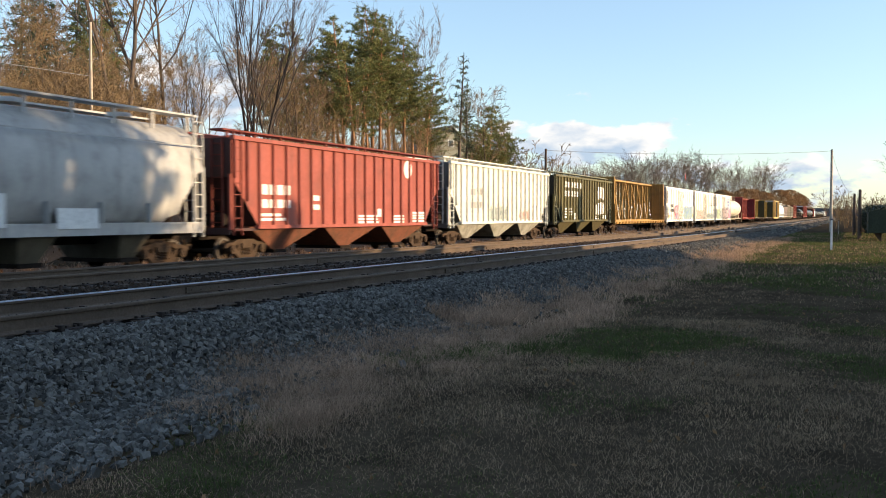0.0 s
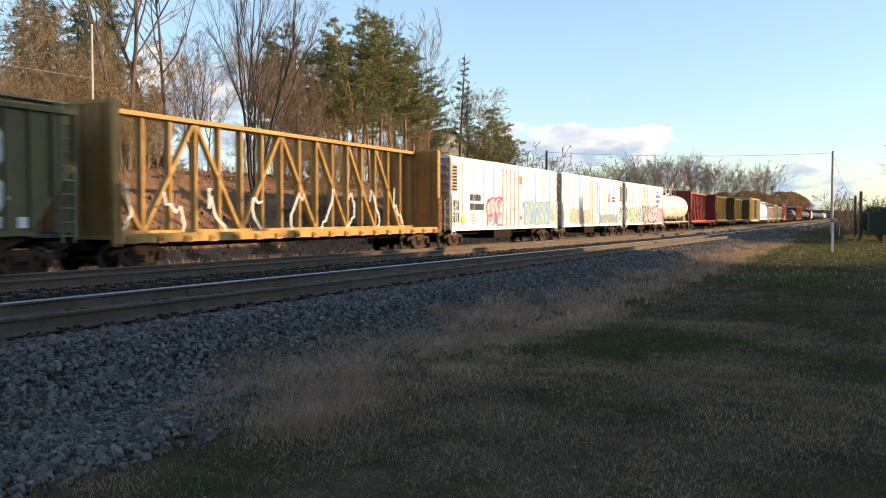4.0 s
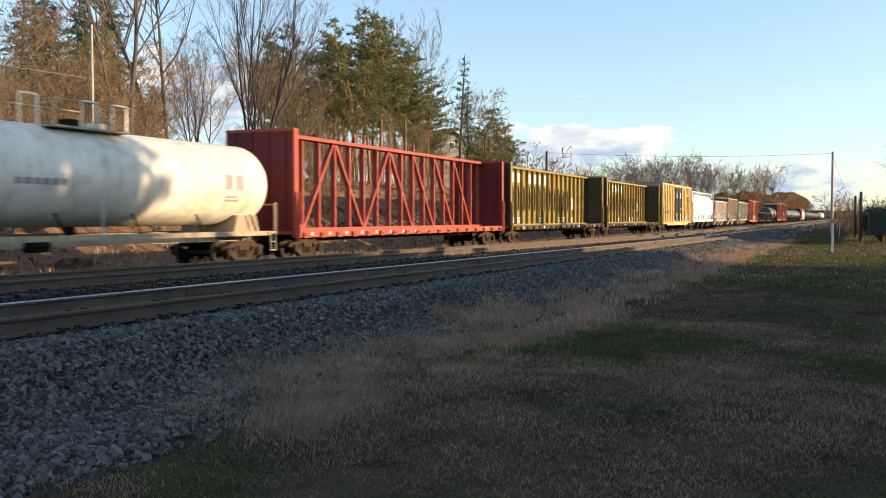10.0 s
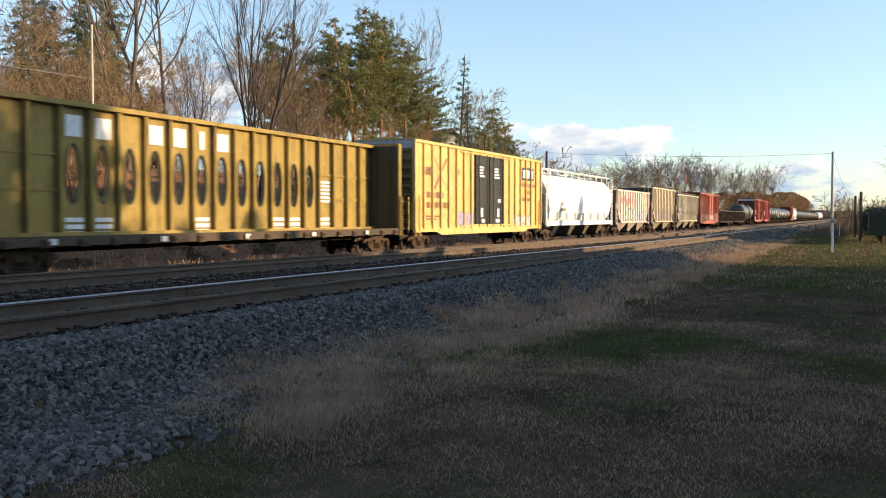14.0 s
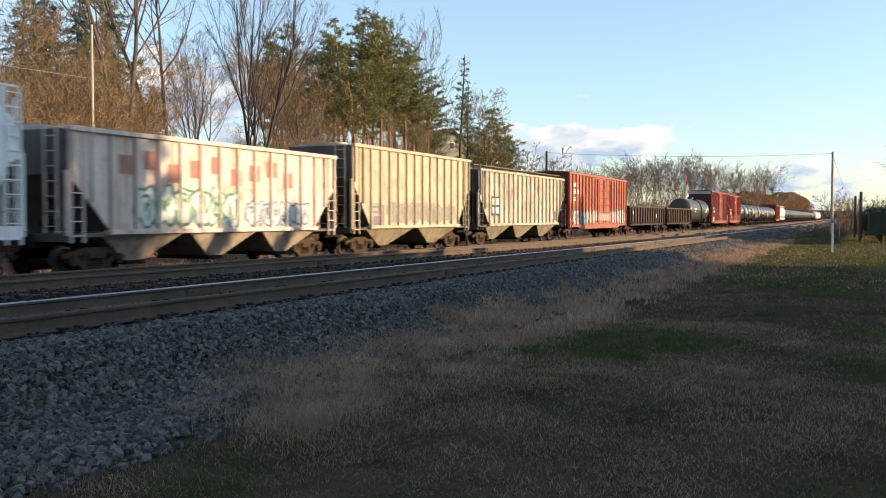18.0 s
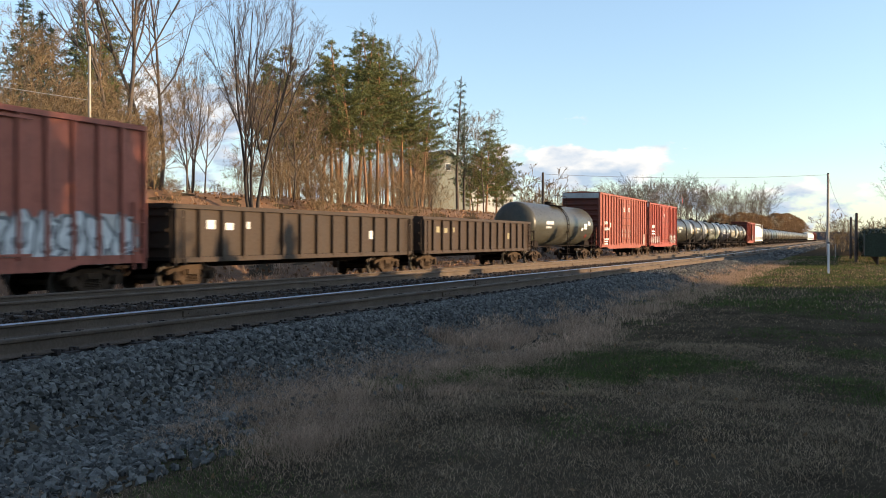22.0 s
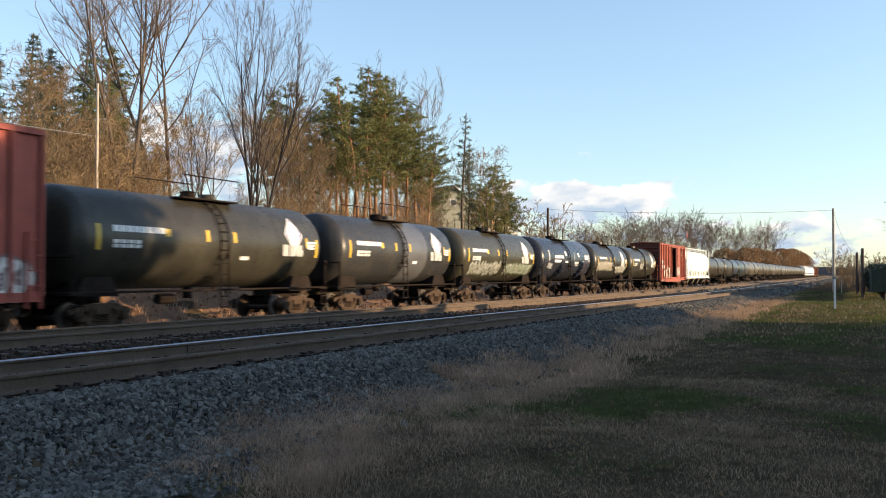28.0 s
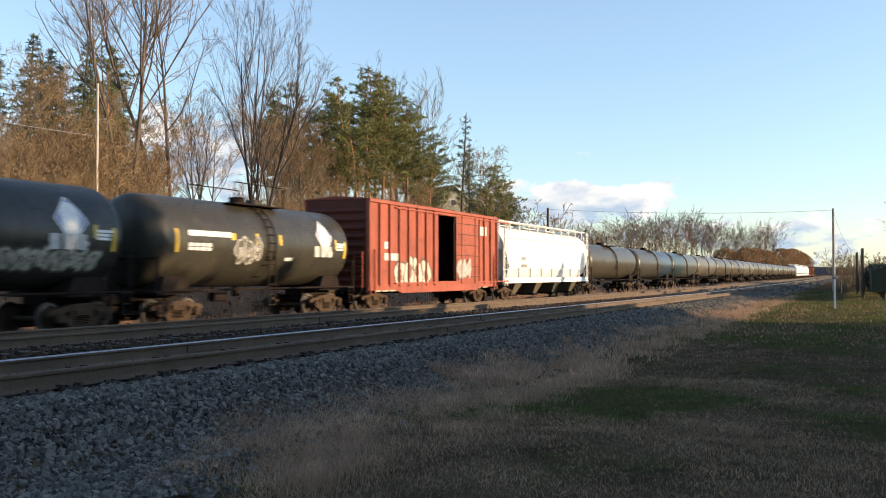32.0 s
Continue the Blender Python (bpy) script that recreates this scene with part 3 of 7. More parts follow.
def hopper_car(k, color, ht, bays, name, label, ribs=17, style="rib", walk_mat=None, clean=0.3, stain=GRIME):
    """Covered hopper: side sheets cut away at the ends, ribs, sloped bays, roof walk, end ladders."""
    root, L = car_root("covered_hopper", label, "freight car", k)
    m = paint(name, color, streak=clean, dirt=clean, dark=stain)
    wm = walk_mat or m
    # end paint: grime plus the shade of the unlit, car-blocked end, put into the colour
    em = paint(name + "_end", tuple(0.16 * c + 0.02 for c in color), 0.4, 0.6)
    # bay paint: body colour cut down for grime and for shade under the car
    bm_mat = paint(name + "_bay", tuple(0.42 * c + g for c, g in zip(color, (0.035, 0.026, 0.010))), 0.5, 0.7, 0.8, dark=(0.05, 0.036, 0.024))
    a, hw, zs, zt = L / 2 - 0.75, 1.55, 1.24, ht - (0.25 if style != "low" else 0.12)
    zm = zs + (zt - zs) * 0.56
    cut = 1.55
    if style == "round":
        def ring(x, zb):
            half = [(1.02, 1.24), (1.36, 1.55), (1.56, 2.1), (1.58, 2.9), (1.5, 3.5), (1.22, 4.05), (0.75, 4.4), (0.4, 4.5)]
            k2 = (zt - 1.24) / (4.5 - 1.24)
            pts = [(y, max(zb, 1.24 + (z - 1.24) * k2)) for y, z in half]
            return [(x, y, z) for y, z in pts] + [(x, -y, z) for y, z in pts[::-1]]
        rings = [ring(-a, zm), ring(-a + 0.35, zm - 0.15), ring(-a + 0.75, zm - 0.75), ring(-a + 1.0, zs + 0.45), ring(-a + cut, zs), ring(a - cut, zs), ring(a - 1.0, zs + 0.45), ring(a - 0.75, zm - 0.75), ring(a - 0.35, zm - 0.15), ring(a, zm)]
        part("body", loft(bmesh.new(), rings), m, root, smooth=True)
        for z in (zs + 0.02, zs + 1.95 * (zt - 1.24) / 3.26 + 0.5):
            part("seam", boxes((-a + 0.2, a - 0.2, -1.592, -1.55, z + 0.1, z + 0.14)), m, root)
        part("side_sill", boxes((-a + 0.1, a - 0.1, -1.57, -1.35, 1.08, 1.42)), m, root)
        for x in np.linspace(-a + 2.6, a - 2.6, 7):
            part("stiffener", boxes((x - 0.03, x + 0.03, -1.64, -1.5, 1.42, 2.0)), m, root)
    else:
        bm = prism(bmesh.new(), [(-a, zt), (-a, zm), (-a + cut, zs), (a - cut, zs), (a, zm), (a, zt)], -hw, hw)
        # end and slope faces take the paint that has their shade in it
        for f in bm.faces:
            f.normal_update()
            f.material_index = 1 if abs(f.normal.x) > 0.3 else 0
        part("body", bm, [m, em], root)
        n = ribs
        short = mesh_of("rib", boxes((-0.035, 0.035, -0.09, 0.0, zs + 0.05, zt - 0.02)), m)
        # strip on the side away from the sun: rib shade painted on the sheet
        seam = mesh_of("seam", boxes((-0.06, -0.035, -0.006, 0.0, zs + 0.07, zt - 0.08)), m_shade_grime)
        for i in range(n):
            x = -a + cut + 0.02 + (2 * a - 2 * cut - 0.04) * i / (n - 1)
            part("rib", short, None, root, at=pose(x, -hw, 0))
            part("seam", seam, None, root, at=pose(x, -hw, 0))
        for i in range(2):
            for s in (-1, 1):
                x = s * (a - 0.12 - i * 0.72)
                zc = zm - (a - abs(x)) / cut * (zm - zs) + 0.1
                part("rib", boxes((x - 0.035, x + 0.035, -hw - 0.11, -hw, max(zc, zs), zt - 0.02)), m, root)
        part("side_sill", boxes((-a + cut - 0.1, a - cut + 0.1, -hw - 0.12, -hw + 0.1, zs - 0.08, zs + 0.05)), m, root)
        part("top_chord", boxes((-a - 0.02, a + 0.02, -hw - 0.13, -hw + 0.05, zt - 0.07, zt + 0.06)), m, root)
    roof = prism(bmesh.new(), [(-hw + 0.06, zt - 0.02), (-0.45, zt + 0.13), (0.45, zt + 0.13), (hw - 0.06, zt - 0.02)], -a, a, "x")
    if style != "round":
        part("roof", roof, m, root)
    else:
        roof.free()
    # roof walk on legs
    if style != "low":
        legs = [(x - 0.05, x + 0.05, -1.18, -1.12, zt - 0.25 if style == "round" else zt, ht + 0.02) for x in np.linspace(-a + 0.3, a - 0.3, 11)]
        for leg in legs:
            part("walk_bracket", boxes(leg), wm, root)
        part("roof_walk", boxes((-a - 0.1, a + 0.1, -1.28, -0.72, ht, ht + 0.06)), wm, root)
        part("roof_walk", boxes((-a - 0.1, a + 0.1, 0.72, 1.28, ht, ht + 0.06)), wm, root)
    for i in range(4):
        x = -a * 0.75 + i * a * 0.5
        bm = tube(bmesh.new(), (x, 0, zt + 0.1), (x, 0, zt + 0.24), 0.4, 0.36, seg=14)
        part("hatch", bm, m, root)
    # bays
    span = 2 * a - 2 * cut + 0.9
    for i in range(bays):
        w = span / bays
        x = -span / 2 + (i + 0.5) * w
        if style == "round":
            w = 1.5
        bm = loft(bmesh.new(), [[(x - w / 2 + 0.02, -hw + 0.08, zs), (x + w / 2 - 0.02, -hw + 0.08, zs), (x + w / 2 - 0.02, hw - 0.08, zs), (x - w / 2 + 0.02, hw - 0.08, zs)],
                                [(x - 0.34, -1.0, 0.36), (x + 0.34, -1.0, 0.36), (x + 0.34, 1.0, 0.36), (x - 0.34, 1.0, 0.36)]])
        bay = part("hopper_bay", bm, bm_mat if style != "round" else paint("outlet_grime", (0.12, 0.10, 0.07), 0.4, 0.6), root, "sloping discharge bay, dark with grime and painted shade")
        part("outlet_gate", boxes((x - 0.42, x + 0.42, -1.12, 1.12, 0.26, 0.38)), m_under, bay)
    for s in (-1, 1):
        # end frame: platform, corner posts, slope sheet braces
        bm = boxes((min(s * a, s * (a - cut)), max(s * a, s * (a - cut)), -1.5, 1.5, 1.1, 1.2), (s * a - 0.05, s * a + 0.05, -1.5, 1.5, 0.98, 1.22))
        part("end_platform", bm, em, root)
        part("corner_post", boxes((s * a - 0.06, s * a + 0.06, -hw, -hw + 0.1, 1.15, zm + 0.1)), m, root)
        part("corner_post", boxes((s * a - 0.06, s * a + 0.06, hw - 0.1, hw, 1.15, zm + 0.1)), m, root)
        part("brace", prism(bmesh.new(), [(s * (a - cut + 0.1), 1.2), (s * (a - cut + 0.2), 1.2), (s * (a - 0.1), zm), (s * (a - 0.2), zm)], -0.3, -0.2), m_under, root)
        ladder(root, s * (a - 0.3), -hw - 0.02, 0.95, ht if style != "low" else zt, wm, 0.44)
        ladder(root, s * (a + 0.06), -1.0, 1.2, zt, wm, 0.44, along="y")
        part("brake_cylinder" if s < 0 else "air_tank", tube(bmesh.new(), (s * (a - 0.75), -0.7, 1.5), (s * (a - 0.75), 0.1, 1.5), 0.2, seg=10), m_under, root)
    frame_sill(root, L, m)
    gear(root, L)
    return root, a, hw, zs, zt


def box_car(k, color, ht, name, label, ribs=22, door=(0.0, 3.0, 1), door_color=None, hole=None, end_top=None, clean=0.3, z0=1.05):
    """Boxcar: ribbed side panels, doors with bars and rods, corrugated ends, low-pitched roof. hole: a stretch of the doorway that stands open."""
    root, L = car_root("boxcar", label, "freight car", k)
    m = paint(name, color, streak=clean, dirt=clean)
    dm = paint(name + "_door", door_color, clean, clean) if door_color else m
    a, hw, t = L / 2 - 0.62, 1.56, 0.08
    dc, dw, nd = door
    d0, d1 = dc - dw / 2, dc + dw / 2
    zd = z0 + 0.22
    for x0, x1 in ((-a, d0), (d1, a)):
        part("side_panel", boxes((x0, x1, -hw, -hw + t, z0, ht)), m, root)
    part("side_panel", boxes((d0, d1, -hw, -hw + t, ht - 0.28, ht), (d0, d1, -hw, -hw + t, z0, zd)), m, root)
    part("side_panel", boxes((-a, a, hw - t, hw, z0, ht)), m, root)
    part("floor", boxes((-a + t, a - t, -hw + t, hw - t, z0, z0 + 0.12)), m_under, root)
    for s in (-1, 1):
        x0, x1 = sorted((s * a, s * (a - t)))
        # side colour at a third: shade of the unlit end put into its paint
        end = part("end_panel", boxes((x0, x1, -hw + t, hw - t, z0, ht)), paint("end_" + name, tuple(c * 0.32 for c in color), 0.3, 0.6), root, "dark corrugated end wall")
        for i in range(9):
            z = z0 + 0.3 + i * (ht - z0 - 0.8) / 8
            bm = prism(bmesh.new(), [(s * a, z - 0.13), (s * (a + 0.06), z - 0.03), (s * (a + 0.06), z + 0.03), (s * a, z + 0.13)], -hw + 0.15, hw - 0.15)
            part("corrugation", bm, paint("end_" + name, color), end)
        if end_top:
            part("end_cap", boxes((min(s * a, s * (a + 0.05)), max(s * a, s * (a + 0.05)), -hw + 0.02, hw - 0.02, ht - 0.42, ht - 0.02)), paint(name + "_cap", end_top, 0.2, 0.3), root, "pale grey painted top of the end wall")
    roof = prism(bmesh.new(), [(-hw - 0.02, ht), (-hw - 0.02, ht + 0.03), (0, ht + 0.14), (hw + 0.02, ht + 0.03), (hw + 0.02, ht)], -a - 0.04, a + 0.04, "x")
    part("roof", roof, paint(name + "_roof", tuple(c * 0.8 for c in color)), root)
    for i in range(9):
        x = -a + 2 * a * (i + 0.5) / 9
        part("roof_rib", prism(bmesh.new(), [(-hw, ht + 0.03), (-hw, ht + 0.07), (0, ht + 0.18), (hw, ht + 0.07), (hw, ht + 0.03)], x - 0.04, x + 0.04, "x"), paint(name + "_roof", color), root)
    rib = mesh_of("rib", boxes((-0.045, 0.045, -0.10, 0.0, z0 + 0.02, ht - 0.05)), m)
    # painted shade and grime on each rib's unlit side
    seam = mesh_of("seam", boxes((-0.085, -0.045, -0.006, 0.0, z0 + 0.14, ht - 0.13)), m_shade_grime)
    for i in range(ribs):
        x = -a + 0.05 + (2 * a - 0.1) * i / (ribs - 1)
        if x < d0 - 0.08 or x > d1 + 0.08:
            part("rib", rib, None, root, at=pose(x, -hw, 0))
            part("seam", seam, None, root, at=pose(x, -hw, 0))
    part("top_chord", boxes((-a, a, -hw - 0.11, -hw + 0.02, ht - 0.12, ht + 0.02)), m, root)
    # side sill, deeper under the middle
    sill = prism(bmesh.new(), [(-a, z0 + 0.12), (a, z0 + 0.12), (a, z0 - 0.12), (a - 2.6, z0 - 0.12), (a - 3.2, z0 - 0.28), (-a + 3.2, z0 - 0.28), (-a + 2.6, z0 - 0.12), (-a, z0 - 0.12)], -hw - 0.05, -hw + 0.05)
    part("side_sill", sill, m, root)
    # doors
    leaves = [(d0 + i * dw / nd, d0 + (i + 1) * dw / nd) for i in range(nd)]
    if hole:
        leaves = [hole]
    for x0, x1 in leaves:
        leaf = part("door", boxes((x0, x1, -hw - 0.05, -hw, zd, ht - 0.26)), dm, root, "boxcar door with pressed bars")
        for i in range(6):
            z = zd + (i + 0.5) * (ht - 0.26 - zd) / 6
            part("door_bar", boxes((x0 + 0.1, x1 - 0.1, -hw - 0.10, -hw - 0.05, z - 0.035, z + 0.035)), dm, leaf)
            # dark line below the bar paints the shade it would drop
            part("seam", boxes((x0 + 0.1, x1 - 0.1, -hw - 0.056, -hw - 0.05, z - 0.075, z - 0.035)), m_shade_grime, leaf)
        part("seam", boxes((x0 - 0.05, x0, -hw - 0.012, -hw, zd, ht - 0.26)), m_shade_grime, leaf)
        for s in (0.22, 0.78):
            x = x0 + s * (x1 - x0)
            part("lock_rod", tube(bmesh.new(), (x, -hw - 0.12, zd - 0.15), (x, -hw - 0.12, ht - 0.2), 0.025, seg=6), dm, leaf)
        for x in (x0, x1 - 0.07):
            part("door_frame", boxes((x, x + 0.07, -hw - 0.12, -hw - 0.05, zd, ht - 0.26)), dm, leaf)
    part("door_track", boxes((d0 - dw * 0.9 / nd, d1 + dw * 0.9 / nd, -hw - 0.1, -hw, zd - 0.09, zd - 0.02)), m, root)
    part("door_track", boxes((d0 - dw * 0.9 / nd, d1 + dw * 0.9 / nd, -hw - 0.1, -hw, ht - 0.26, ht - 0.2)), m, root)
    for s in (-1, 1):
        ladder(root, s * (a - 0.3), -hw - 0.08, 0.75, 2.7, m, 0.44)
        ladder(root, s * (a + 0.1), -1.15, 0.9, 2.6, m, 0.4, along="y")
        part("end_sill", boxes((s * a - 0.1, s * a + 0.1, -hw, hw, z0 - 0.2, z0)), m_under, root)
    frame_sill(root, L, m, 0.95, 1.05)
    part("brake_cylinder", tube(bmesh.new(), (1.0, -0.7, 0.78), (1.8, -0.7, 0.78), 0.16, seg=10), m_under, root)
    gear(root, L)
    return root, a, hw, z0, ht


def reefer(k, ht, label, tone=(0.82, 0.80, 0.76), flip=1):
    """White insulated car: flat seamed sides, plug door in the middle, machinery room with louvres at one end."""
    root, L = car_root("refrigerator_car", label, "freight car", k)
    m = paint("reefer_white_%d" % k, tone, 0.28, 0.2, dark=(0.42, 0.30, 0.19), vary=0.08)
    grey = paint("reefer_trim", (0.36, 0.31, 0.25), 0.3, 0.4)
    a, hw, z0 = L / 2 - 0.62, 1.57, 0.98
    part("body", boxes((-a, a, -hw, hw, z0, ht)), m, root)
    roof = prism(bmesh.new(), [(-hw - 0.01, ht), (-hw + 0.12, ht + 0.09), (hw - 0.12, ht + 0.09), (hw + 0.01, ht)], -a, a, "x")
    part("roof", roof, m, root)
    part("top_chord", boxes((-a, a, -hw - 0.035, -hw, ht - 0.16, ht - 0.02)), m, root)
    part("side_sill", boxes((-a, a, -hw - 0.04, -hw, z0 - 0.06, z0 + 0.14)), m, root)
    seam = mesh_of("seam", boxes((-0.03, 0.03, -0.05, 0, z0 + 0.14, ht - 0.16)), paint("reefer_seam", (0.66, 0.61, 0.53), 0.3, 0.3))
    for i in range(13):
        x = -a + 0.06 + (2 * a - 0.12) * i / 12
        if abs(x - 0.2) > 1.6:
            part("seam", seam, None, root, at=pose(x, -hw, 0))
    door = part("door", boxes((-1.35, 1.35, -hw - 0.05, -hw, z0 + 0.12, ht - 0.3)), m, root, "white plug door with locking rods")
    for z in (z0 + 0.7, z0 + 1.5, z0 + 2.4, ht - 0.55):
        part("door_bar", boxes((-1.3, 1.3, -hw - 0.085, -hw - 0.05, z - 0.045, z + 0.045)), m, door)
    for x in (-1.1, -0.35, 0.35, 1.1):
        part("lock_rod", tube(bmesh.new(), (x, -hw - 0.1, z0), (x, -hw - 0.1, ht - 0.25), 0.028, seg=6), grey, door)
    part("lock_lever", boxes((-0.5, 0.7, -hw - 0.13, -hw - 0.1, z0 + 1.05, z0 + 1.13)), grey, door)
    part("door_track", boxes((-1.5, 4.4, -hw - 0.09, -hw, z0 + 0.04, z0 + 0.12)), m, root)
    part("door_track", boxes((-1.5, 4.4, -hw - 0.09, -hw, ht - 0.3, ht - 0.24)), m, root)
    # machinery room: louvred panel, lattice guard
    x = flip * (-a + 0.55)
    part("louvre_panel", boxes((x - 0.32, x + 0.32, -hw - 0.025, -hw, ht - 1.75, ht - 0.35)), grey, root, "dark louvred intake panel")
    for i in range(8):
        part("louvre", boxes((x - 0.29, x + 0.29, -hw - 0.05, -hw - 0.025, ht - 1.7 + i * 0.165, ht - 1.62 + i * 0.165)), m_under, root)
    # no hole is cut: a flat black plate gives the compartment's inner shade
    part("machinery_opening", boxes((x - 0.35, x + 0.55, -hw - 0.02, -hw, z0 + 0.35, z0 + 1.55)), m_black, root, "black plate painted for the shade inside the machinery compartment")
    part("machinery_guard", boxes(*[(x - 0.38 + i * 0.31, x - 0.33 + i * 0.31, -hw - 0.05, -hw - 0.02, z0 + 0.3, z0 + 1.6) for i in range(4)],
                                  *[(x - 0.38, x + 0.6, -hw - 0.05, -hw - 0.02, z0 + 0.3 + i * 0.62, z0 + 0.37 + i * 0.62) for i in range(3)]), m, root)
    for s in (-1, 1):
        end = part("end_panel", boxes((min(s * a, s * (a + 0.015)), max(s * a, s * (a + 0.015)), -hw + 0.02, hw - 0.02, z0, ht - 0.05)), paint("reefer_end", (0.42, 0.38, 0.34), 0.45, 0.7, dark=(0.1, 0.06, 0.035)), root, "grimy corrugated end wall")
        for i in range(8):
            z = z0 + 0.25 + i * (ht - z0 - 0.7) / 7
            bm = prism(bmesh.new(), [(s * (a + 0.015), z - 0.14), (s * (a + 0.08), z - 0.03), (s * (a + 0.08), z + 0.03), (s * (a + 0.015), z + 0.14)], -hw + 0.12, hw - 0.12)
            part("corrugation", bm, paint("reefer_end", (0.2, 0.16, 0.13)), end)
        ladder(root, s * (a - 0.28), -hw - 0.06, 0.7, 2.75, m, 0.42)
        ladder(root, s * (a + 0.12), -1.1, 0.9, 2.5, grey, 0.4, along="y")
    part("fuel_tank", boxes((-2.2, 0.8, -1.3, 1.3, 0.42, 0.9)), m_under, root)
    frame_sill(root, L, m, 0.9, 0.98)
    gear(root, L)
    return root, a, hw, z0, ht


def centre_beam(k, color, ht, name, label, wall=False, end_color=None):
    """Centre-beam flat car, empty: deck, two bulkheads, and down the middle a truss or a plate wall pierced by ovals."""
    root, L = car_root("centre_beam_flat_car", label, "freight car", k)
    m = paint(name, color, 0.5 if wall else 0.3, 0.5 if wall else 0.35)
    em = paint(name + "_end", end_color or tuple(c * 0.6 for c in color), 0.3, 0.4)
    a, hw, zd = L / 2 - 0.65, 1.52, 1.12
    part("deck", boxes((-a, a, -hw, hw, zd - 0.12, zd)), m, root)
    sm = paint("sill_grime", (0.075, 0.05, 0.032), 0.4, 0.5) if wall else m
    part("side_sill", boxes((-a, a, -hw - 0.03, -hw + 0.08, zd - 0.24, zd + 0.03)), sm, root, "grimy side sill with winches" if wall else "")
    winch = mesh_of("winch", boxes((-0.16, 0.16, -0.12, 0.0, zd - 0.26, zd - 0.05), (-0.05, 0.05, -0.16, -0.12, zd - 0.2, zd - 0.1)), sm)
    for i in range(18):
        part("winch", winch, None, root, at=pose(-a + 0.7 + i * (2 * a - 1.4) / 17, -hw, 0))
    for s in (-1, 1):
        x0, x1 = sorted((s * a, s * (a - 0.24)))
        bulk = part("bulkhead", boxes((x0, x1, -hw, hw, zd, ht)), em, root, "tall steel end bulkhead")
        part("bulkhead_edge", boxes((x0 - 0.02, x1 + 0.02, -hw - 0.03, -hw + 0.05, zd, ht)), m, bulk)
        for i in range(4):
            y = -hw + 0.4 + i * 0.75
            part("bulkhead_rib", boxes((x0 - 0.05, x1 + 0.05, y - 0.05, y + 0.05, zd, ht - 0.05)), em, bulk)
        part("bulkhead_top", boxes((x0 - 0.03, x1 + 0.03, -hw, hw, ht - 0.06, ht + 0.05)), m, bulk)
        ladder(root, s * (a - 0.12), -hw - 0.07, 0.8, 2.6, m, 0.22)
    top = 0.32 if wall else 0.3
    part("top_chord", boxes((-a + 0.2, a - 0.2, -top, top, ht - 0.14, ht)), m, root)
    part("bottom_chord", boxes((-a + 0.2, a - 0.2, -0.3, 0.3, zd, zd + 0.1)), m, root)
    if wall:
        n = 19
        w = (2 * a - 0.6) / n
        zo0, zo1 = zd + 0.95, ht - 1.2
        for i in range(n):
            cx = -a + 0.3 + (i + 0.5) * w
            holed = 3 <= i <= n - 5
            if holed:
                bm = bmesh.new()
                cz, rx, rz = (zo0 + zo1) / 2, w * 0.23, (zo1 - zo0) / 2
                up, down = ht - 0.1 - cz, cz - zd - 0.05
                corners = [math.atan2(v, u) % (2 * math.pi) for u, v in ((w / 2, up), (-w / 2, up), (-w / 2, -down), (w / 2, -down))]
                angles = sorted([2 * math.pi * j / 20 + 0.01 for j in range(20)] + corners)
                nn = len(angles)
                for y, back in ((-0.05, False), (0.05, True)):
                    inner, outer = [], []
                    for an in angles:
                        c, s_ = math.cos(an), math.sin(an)
                        inner.append(bm.verts.new((cx + rx * c, y, cz + rz * s_)))
                        q = min(w / 2 / max(abs(c), 1e-6), (up if s_ > 0 else down) / max(abs(s_), 1e-6))
                        outer.append(bm.verts.new((cx + q * c, y, cz + q * s_)))
                    for j in range(nn):
                        jj = (j + 1) % nn
                        bm.faces.new((inner[j], outer[j], outer[jj], inner[jj]))
                    if not back:
                        keep = inner
                    else:
                        for j in range(nn):
                            jj = (j + 1) % nn
                            bm.faces.new((keep[j], keep[jj], inner[jj], inner[j]))
                bmesh.ops.recalc_face_normals(bm, faces=bm.faces)
                part("wall_panel", bm, m, root)
                rim = bmesh.new()
                pts = [(cx + rx * 1.02 * math.cos(j * 0.3142), -0.07, cz + rz * 1.02 * math.sin(j * 0.3142)) for j in range(20)]
                for p, q in zip(pts, pts[1:] + pts[:1]):
                    tube(rim, p, q, 0.03, seg=4, cap=False)
                part("oval_rim", rim, em, root)
            else:
                part("wall_panel", boxes((cx - w / 2, cx + w / 2, -0.05, 0.05, zd + 0.05, ht - 0.1)), m, root)
            part("post", boxes((cx - w / 2 - 0.05, cx - w / 2 + 0.05, -0.24, 0.24, zd + 0.05, ht - 0.1)), m, root)
            # shade of the next post, painted as a strip on the panel
            part("seam", boxes((cx + w / 2 - 0.11, cx + w / 2 - 0.05, -0.058, -0.05, zd + 0.05, ht - 0.1)), m_shade_grime, root)
        for z in (zd + 1.3, zd + 2.3):
            for x0, x1 in ((-a + 0.3, -a + 0.3 + 3 * w), (a - 0.3 - 4 * w, a - 0.3)):
                part("stiffener", boxes((x0, x1, -0.1, 0.1, z - 0.04, z + 0.04)), m, root)
    else:
        n = 17
        w = (2 * a - 0.5) / n
        for i in range(n + 1):
            x = -a + 0.25 + i * w
            part("post", boxes((x - 0.05, x + 0.05, -0.12, 0.12, zd + 0.05, ht - 0.1)), m, root)
            if i < n - 1 and i % 2 == 0:
                z0_, z1_ = zd + 0.1, ht - 0.15
                v = 2 * w
